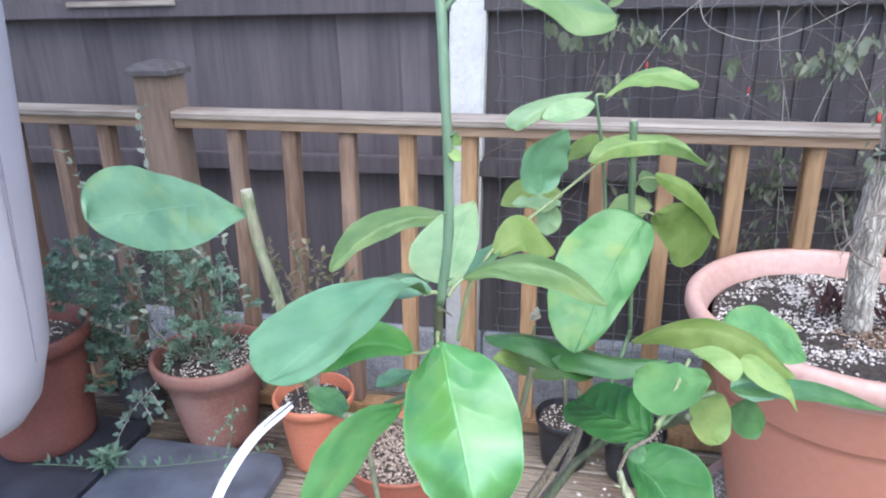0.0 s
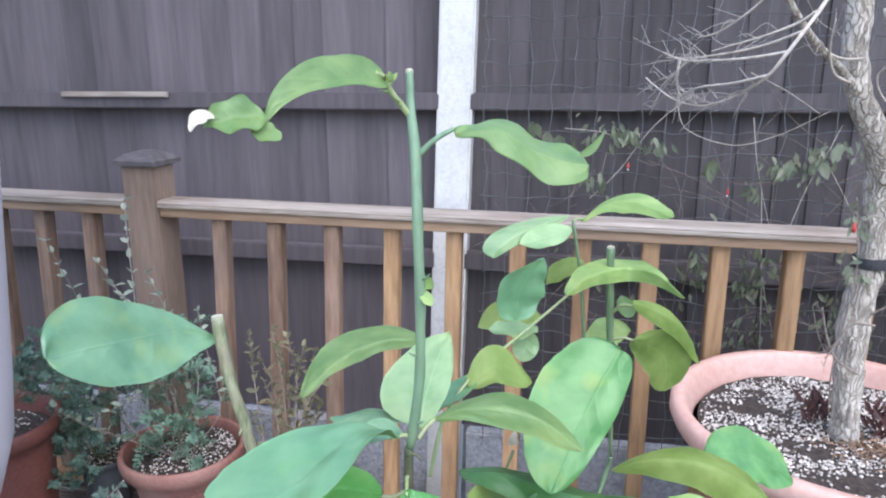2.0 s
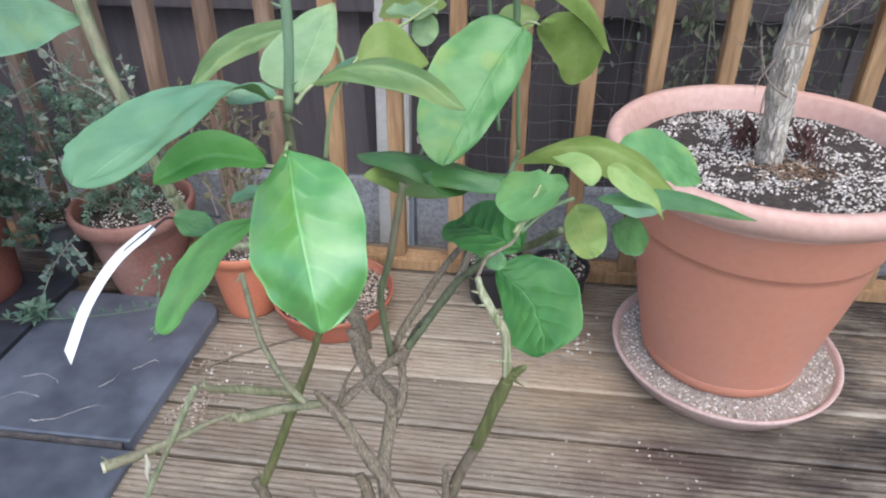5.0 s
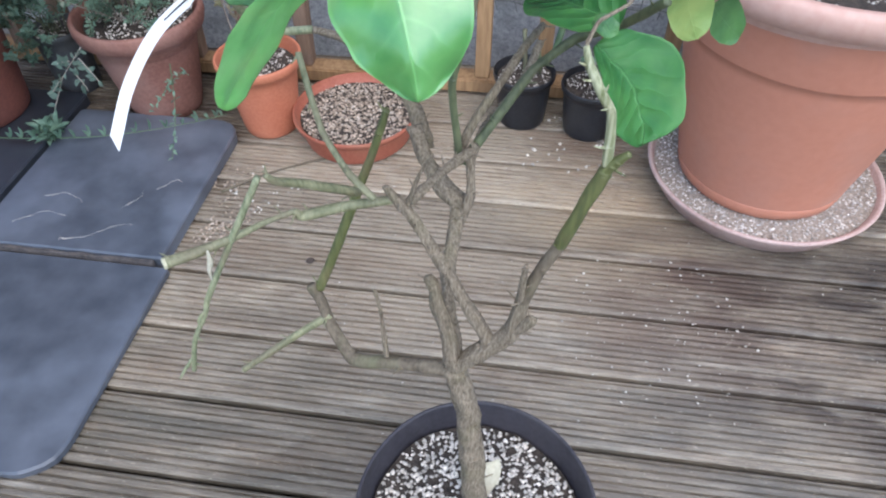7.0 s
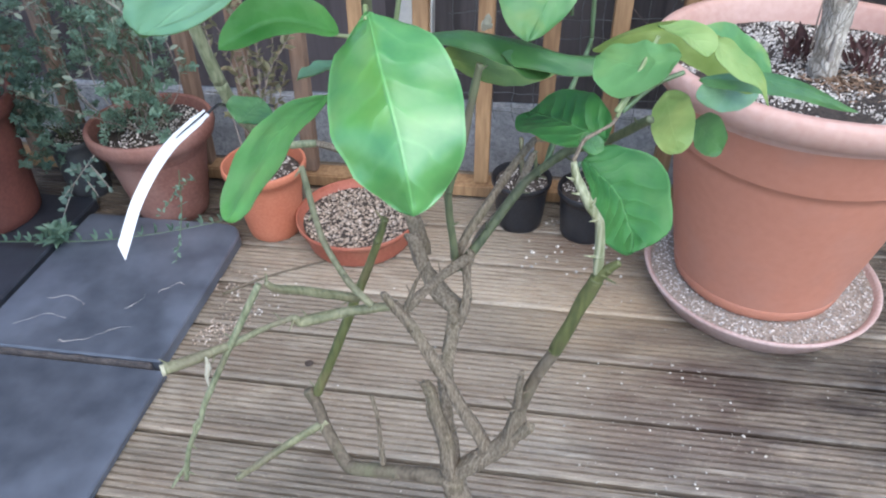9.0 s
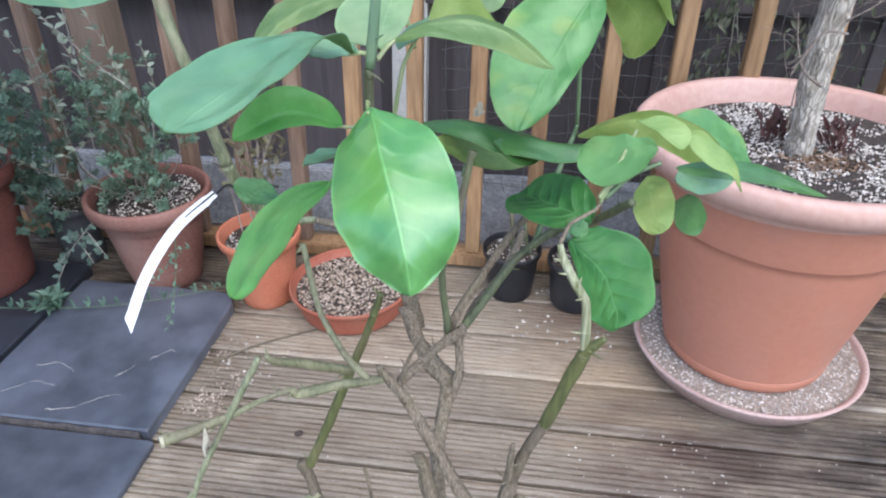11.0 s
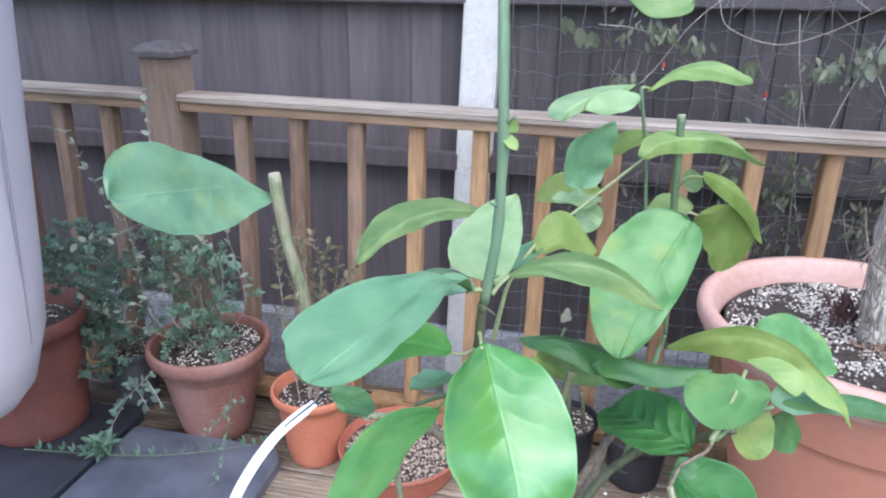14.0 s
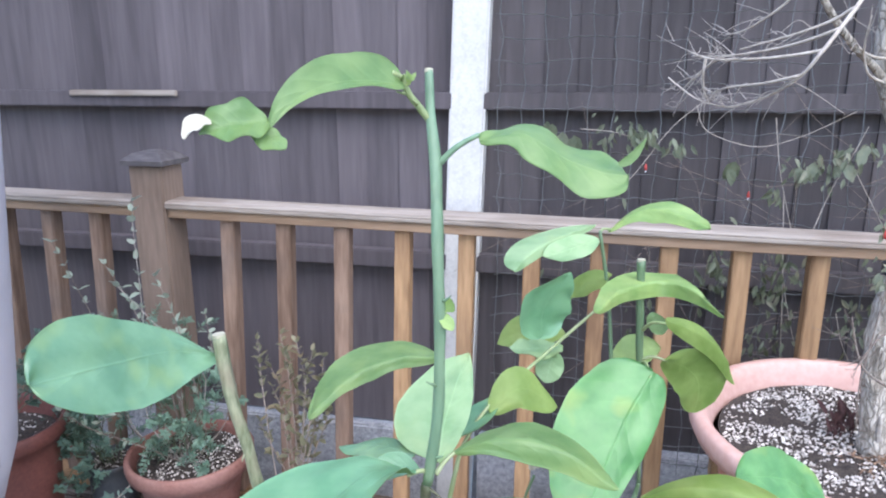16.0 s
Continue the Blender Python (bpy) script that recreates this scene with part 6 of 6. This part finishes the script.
# covered parasol
CX, CY = -1.45, 1.066
cover = thing("covered_parasol", "closed garden parasol in a pale lilac fabric cover", "parasol", (CX, CY, 0))
COVER = ((0.372, 0.07), (0.378, 0.13), (0.402, 0.183), (0.445, 0.217), (0.53, 0.243), (0.662, 0.254), (0.877, 0.270), (1.190, 0.290), (1.523, 0.302), (1.847, 0.290), (2.062, 0.2), (2.148, 0.043))
bm = bmesh.new()
rings = []
for z, r in COVER:
    ring = []
    for i in range(56):
        a = 2 * math.pi * i / 56
        q = r * (1 + 0.02 * math.sin(5 * a + z * 3) + 0.02 * noise.noise((math.cos(a) * 3, math.sin(a) * 3, z * 4)))
        ring.append(bm.verts.new((CX + q * math.cos(a), CY + q * math.sin(a), z + 0.02 * noise.noise((math.cos(a), math.sin(a), z)))))
    rings.append(ring)
for a, b in zip(rings, rings[1:]):
    for i in range(56):
        bm.faces.new((a[i], a[(i + 1) % 56], b[(i + 1) % 56], b[i]))
bm.faces.new(rings[-1])
bm.faces.new(rings[0][::-1])
part("cover", bm, cloth, cover, smooth=True)
ang = radians(12)
part("piping", tube([(CX + (r + 0.002) * math.cos(ang), CY + (r + 0.002) * math.sin(ang), z) for z, r in COVER[4:10]], 0.0022, 0.0022, 6, 4), piping, cover, "dark piping along the seam", smooth=True)
part("pole", lathe([(0.02, 0.0), (0.02, 0.6)], (CX, CY, 0.05), 20), black_plastic, cover)
part("base", lathe([(0.05, 0.0), (0.052, 0.02), (0.045, 0.03), (0.03, 0.04), (0.024, 0.1)], (CX, CY, 0.031), 40), black_plastic, cover)
part("cord", tube([(CX + 0.13, CY - 0.02, 0.36), (CX + 0.135, CY - 0.02, 0.2), (CX + 0.13, CY - 0.03, 0.1), (CX + 0.08, CY - 0.12, 0.036)], 0.003, 0.003, 6, 6), black_tape, cover, "black cord hanging from the hem", smooth=True)

# slate slabs
def slab(x0, x1, y0, y1, z0, z1, cuts, label, stone=slate):
    bm = bmesh.new()
    out = []
    for (cx, cy, a0), r in zip(((x1, y0, -90), (x1, y1, 0), (x0, y1, 90), (x0, y0, 180)), cuts):
        ox, oy = (x1 - r if cx == x1 else x0 + r), (y1 - r if cy == y1 else y0 + r)
        for k in range(7):
            a = radians(a0 + 15 * k)
            out.append((ox + r * math.cos(a), oy + r * math.sin(a)))
    side = [(x + 0.003 * noise.noise((x * 20, y * 20, 0)), y + 0.003 * noise.noise((x * 20, y * 20, 7))) for x, y in out]
    mx, my = (x0 + x1) / 2, (y0 + y1) / 2
    rows = []
    for k, z in ((1.0, z0), (1.0, z1 - 0.004), (0.985, z1)):
        rows.append([bm.verts.new((mx + (x - mx) * k, my + (y - my) * k, z)) for x, y in side])
    n = len(side)
    for a, b in zip(rows, rows[1:]):
        for i in range(n):
            bm.faces.new((a[i], a[(i + 1) % n], b[(i + 1) % n], b[i]))
    bm.faces.new(rows[-1])
    bm.faces.new(rows[0][::-1])
    return tagged(part("slate_slab", bm, stone), label, "paving slab", "slate slabs")


thick_slab = slab(-1.365, -0.912, 1.045, 1.54, 0.001, 0.032, (0.004, 0.06, 0.01, 0.006), "thick blue-grey slate slab with a chipped front edge")

slab(-1.362, -0.896, 0.556, 1.034, 0.001, 0.018, (0.075, 0.006, 0.01, 0.01), "thin blue-grey slate slab with rounded corners")
slab(-1.9, -1.385, 0.86, 1.62, 0.001, 0.03, (0.01, 0.02, 0.01, 0.01), "dark slate slab under the covered parasol, its shade painted in", shaded_slate)
bm = box(-1.362, -0.93, 1.0365, 1.0446, 0.001, 0.027, 0.002)
bmesh.ops.subdivide_edges(bm, edges=[e for e in bm.edges if abs(e.verts[0].co.x - e.verts[1].co.x) > 0.3], cuts=40)
for v in bm.verts:
    v.co += Vector((0, 0.004 * noise.noise((v.co.x * 22, 0, v.co.z * 60)), 0.006 * noise.noise((v.co.x * 17, 3, 0)) if v.co.z > 0.01 else 0))
part("edge_chip", bm, slate_edge, thick_slab, "rough brown front edge")
scratch = thing("chalk_marks", "thin white scratches on the slate slab", "scratch", (-1.1, 1.1, 0.032))
for pts in ([(-1.16, 1.075, 0.0322), (-1.12, 1.083, 0.0322), (-1.09, 1.10, 0.0322), (-1.05, 1.13, 0.0322), (-1.02, 1.135, 0.0322)], [(-1.30, 1.11, 0.0322), (-1.24, 1.15, 0.0322), (-1.19, 1.14, 0.0322)], [(-1.02, 1.25, 0.0322), (-0.99, 1.29, 0.0322), (-0.97, 1.29, 0.0322)],
            [(-1.27, 1.20, 0.0322), (-1.22, 1.215, 0.0322), (-1.17, 1.19, 0.0322)], [(-1.165, 1.072, 0.0322), (-1.15, 1.074, 0.0322), (-1.135, 1.078, 0.0322)], [(-1.07, 1.19, 0.0322), (-1.05, 1.215, 0.0322), (-1.045, 1.24, 0.0322)]):
    line = [p + Vector((rnd(-0.003, 0.003), rnd(-0.003, 0.003), -0.0003)) for p in curve(pts, 4)]
    bm = tube(line, 0.0005, 0.0003, 5, 3, 2.2)
    part("mark", bm, perlite, scratch)

# crumbs on the deck
tagged(part("spilled_perlite", crumbs(crumbs(crumbs(bmesh.new(), (-0.83, 1.235, 0.055), 190, 0.002, 0.005, lambda x, y: 0.001), (-0.845, 1.15, 0.045), 150, 0.0015, 0.005, lambda x, y: 0.001), (-0.86, 1.35, 0.06), 80, 0.0015, 0.005, lambda x, y: 0.001), grit), "spilled grit and perlite beside the slate slab", "grit", kind="stuff")
bm = bmesh.new()
crumbs(bm, (0.05, 1.15, 0.6), 170, 0.0012, 0.0032, lambda x, y: 0.001)
crumbs(bm, (0.13, 1.02, 0.2), 90, 0.0015, 0.0045, lambda x, y: 0.001)
crumbs(bm, (-0.05, 1.58, 0.16), 60, 0.003, 0.008, lambda x, y: 0.001)
crumbs(bm, (-0.78, 1.33, 0.09), 40, 0.002, 0.006, lambda x, y: 0.001)
tagged(part("scattered_crumbs", bm, perlite), "white perlite crumbs scattered over the deck", "perlite", kind="stuff")
bm = blade(bmesh.new(), [(-0.171, 0.513, 0.285), (-0.174, 0.528, 0.305), (-0.156, 0.544, 0.325)], (-0.152, 0.525, 0.298), (-0.192, 0.529, 0.311), (0.8, 0.85), 0.3)
tagged(part("dead_leaf", bm, dead), "curled dry beige leaf on the compost", "dead leaf")

stick = part("dry_twig", tube([(-0.881, 1.295, 0.004), (-0.805, 1.367, 0.0035), (-0.715, 1.426, 0.004), (-0.644, 1.461, 0.006), (-0.612, 1.474, 0.01)], 0.0032, 0.0022, 8, 6, 0.4), smooth_bark, smooth=True)
tagged(stick, "thin dry brown twig lying across the deck boards", "twig")

# netting and climber on the fence
NET = 2.085
net = thing("garden_netting", "green wire netting of square mesh on the fence", "netting", (0.6, NET, 0.1), kind="structure")
bm = bmesh.new()
wob = lambda x, z: Vector((x + 0.012 * noise.noise((x * 5, z * 5, 0)) + 0.011 * noise.noise((x * 17, z * 17, 3)), NET + 0.02 * noise.noise((x * 2, z * 2, 5)), z + 0.012 * noise.noise((x * 5, z * 5, 9)) + 0.011 * noise.noise((x * 17, z * 17, 6))))
for i in range(37):
    x = -0.42 + 0.06 * i
    tube([wob(x, 0.1 + 0.03 * k) for k in range(58)], 0.0015, 0.0015, 3, 1, 0, bm)
for i in range(28):
    z = 0.13 + 0.06 * i
    tube([wob(-0.43 + 0.03 * k, z) for k in range(73)], 0.0015, 0.0015, 3, 1, 0, bm)
tagged(part("mesh_wires", bm, wire_green, net), kind="stuff")

vine = thing("climber", "straggling climber with sparse grey-green leaves and red flowers on netting", "climbing plant", (0.3, 2.05, -0.1))
s, l, g = bmesh.new(), bmesh.new(), bmesh.new()
for k in range(76):
    x = rnd(-0.35, 0.8)
    z = rnd(0.45, 1.05)
    a = Vector((x, 2.05 + rnd(-0.03, 0.01), z))
    e = a + Vector((rnd(-0.3, 0.3), rnd(-0.03, 0.0), rnd(-0.2, 0.3)))
    m = a.lerp(e, 0.5) + Vector((rnd(-0.05, 0.05), rnd(-0.03, 0), rnd(-0.06, 0.06)))
    tube([a, m, e], 0.001, 0.0005, 4, 6, 0, s)
strands = [[(0.083, 1.163), (0.115, 1.099), (0.230, 1.062), (0.337, 1.090), (0.451, 1.151)], [(0.272, 1.133), (0.295, 1.004), (0.337, 0.856)], [(-0.125, 0.912), (-0.053, 0.989), (0.029, 1.107), (0.123, 1.191)],
           [(0.255, 1.243), (0.340, 1.200), (0.425, 1.144)], [(0.389, 0.857), (0.419, 0.961), (0.461, 1.061), (0.481, 1.116)], [(0.468, 1.004), (0.519, 0.918), (0.554, 0.859)],
           [(0.329, 0.748), (0.354, 0.637), (0.398, 0.490)], [(0.469, 0.641), (0.492, 0.561), (0.531, 0.480)], [(0.31, 0.95), (0.35, 0.5), (0.37, -0.1)], [(-0.2, 1.1), (-0.1, 1.09), (0.0, 1.05)]]
w = bmesh.new()
for pts in strands:
    tube([(x, 2.035, z) for x, z in pts], 0.0012, 0.0007, 5, 8, 0.3, w)
tagged(part("bleached_stem", w, pale_twig, vine), kind="stuff")
CLUMPS = ((-0.072, 1.100, 40, 0.075, 0.03), (0.039, 1.056, 9, 0.03, 0.03), (0.172, 0.997, 4, 0.012, 0.02), (0.373, 1.011, 40, 0.06, 0.03), (0.288, 0.960, 10, 0.02, 0.03), (0.312, 0.720, 55, 0.045, 0.07), (0.33, 0.56, 24, 0.06, 0.1), (0.16, 0.74, 22, 0.05, 0.04), (0.56, 0.6, 30, 0.06, 0.12), (0.168, 0.752, 22, 0.03, 0.05), (0.288, 0.552, 18, 0.05, 0.05), (0.488, 1.061, 16, 0.04, 0.03), (-0.112, 0.958, 10, 0.03, 0.03), (0.436, 1.047, 16, 0.03, 0.02), (-0.3, 0.8, 10, 0.1, 0.1), (0.05, 0.6, 14, 0.15, 0.12), (0.25, 0.62, 16, 0.14, 0.16), (0.5, 0.66, 36, 0.14, 0.18), (0.75, 0.7, 44, 0.18, 0.22))
for cx, cz, n, rx, rz in CLUMPS:
    for _ in range(n):
        b = Vector((cx + random.gauss(0, rx * 0.6), 2.04 + rnd(-0.03, 0.01), cz + random.gauss(0, rz * 0.6)))
        leaflet(g if random.random() < (0.12 if n > 50 else 0.45) else l, b, Vector((rnd(-0.6, 0.6), rnd(-0.5, 0.2), rnd(-1.3, -0.3))), Vector((rnd(-0.8, 0.8), -1, 0.3)), rnd(0.014, 0.038), 0.2)
for k, p in enumerate([(-0.275, 2.030, 1.111), (-0.237, 2.030, 1.087), (-0.209, 2.030, 1.079), (-0.061, 2.030, 1.092), (-0.029, 2.030, 1.087), (0.046, 2.030, 1.055), (0.167, 2.030, 1.004), (0.179, 2.030, 1.023), (-0.093, 2.030, 0.957), (0.338, 2.030, 1.004), (0.382, 2.030, 1.019), (0.428, 2.030, 1.020), (0.484, 2.030, 1.061)]):
    for _ in range(2):
        leaflet(g if k > 8 else l, Vector(p) + Vector((rnd(-0.012, 0.012), 0, rnd(0, 0.012))), Vector((rnd(-0.5, 0.5), rnd(-0.4, 0), -1)), Vector((rnd(-0.4, 0.4), -1, 0.3)), rnd(0.035, 0.055), 0.3)
tagged(part("stem", s, vine_twig, vine), kind="stuff")
tagged(part("foliage", l, vine_leaf, vine), kind="stuff")
tagged(part("pale_foliage", g, vine_pale, vine), kind="stuff")
for x, z in ((0.224, 0.942), (-0.03, 1.005), (0.545, 0.872)):
    bm = lathe([(0.0015, -0.008), (0.004, -0.004), (0.0035, 0.002), (0.002, 0.007), (0.001, 0.01)], (x, 2.02, z), 10)
    fl = part("flower", bm, red_petal, vine, "hanging red flower", smooth=True)
    part("petal_tip", lathe([(0.001, -0.012), (0.0025, -0.0095), (0.0018, -0.0078)], (x, 2.02, z), 8), white_plastic, fl, "white petal tip")

# ---- deck boards ----
deck = thing("floor", "weathered grooved timber decking, damp in places", "decking", (0, 0, 0), kind="structure")
part("joist", box(-3.1, 2.2, 1.78, 1.87, -0.2, -0.031, 0.004), deck_wood, deck)
prof = [(0.004, -0.028), (0.0, -0.02), (0.0, -0.004), (0.004, 0.0)]
y = 0.012
for k in range(9):
    prof += [(y, 0.0), (y + 0.0012, -0.0065), (y + 0.005, -0.0065), (y + 0.0062, 0.0)]
    y += 0.0146
prof += [(0.1365, 0.0), (0.1405, -0.004), (0.1405, -0.02), (0.137, -0.028)]
boards = []
for k in range(4):
    # ridges worn down and split unevenly along the board
    verts, faces = [], []
    cuts = [-3.1, -2.2, -1.6] + [-1.2 + 0.0125 * i for i in range(161)] + [1.2, 1.6, 2.2]
    m = len(prof)
    for i, x in enumerate(cuts):
        for j, (py, pz) in enumerate(prof):
            side = noise.noise((x * 3.1, py * 40, k * 7)) * 0.0011 + noise.noise((x * 14, py * 90, k * 7 + 3)) * 0.0007
            worn = 0.0
            if pz == 0.0:
                worn = max(0.0, noise.noise((x * 9, py * 75, k * 5 + 1)) + 0.1) * 0.0013 + max(0.0, noise.noise((x * 30, py * 150, k * 5 + 2)) - 0.3) * 0.002
            elif pz == -0.0065:
                worn = -max(0.0, noise.noise((x * 5, py * 60, k * 5 + 4))) * 0.0018
            verts.append((x, py + (side if 3 < j < m - 4 else 0.0), pz - worn))
        if i:
            for j in range(m):
                faces.append(((i - 1) * m + j, (i - 1) * m + (j + 1) % m, i * m + (j + 1) % m, i * m + j))
    faces += [tuple(range(m)), tuple(range(len(verts) - 1, len(verts) - m - 1, -1))]
    me = bpy.data.meshes.new("board")
    me.from_pydata(verts, [], faces)
    me.materials.append(deck_wood)
    boards.append(me)
for k in range(-16, 13):
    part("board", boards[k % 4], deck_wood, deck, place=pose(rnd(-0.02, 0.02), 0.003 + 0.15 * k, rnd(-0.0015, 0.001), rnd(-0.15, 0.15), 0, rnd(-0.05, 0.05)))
part("knot", lathe([(0.0085, 0.0), (0.0095, 0.0012), (0.007, 0.0022), (0.0, 0.0024)], (-0.606, 1.109, 0.001), 14), surface("dark knot", (0.025, 0.018, 0.014), (0.07, 0.05, 0.036), 120, 400, 0.8, 1.0), deck, "dark loose knot in a board", smooth=True)
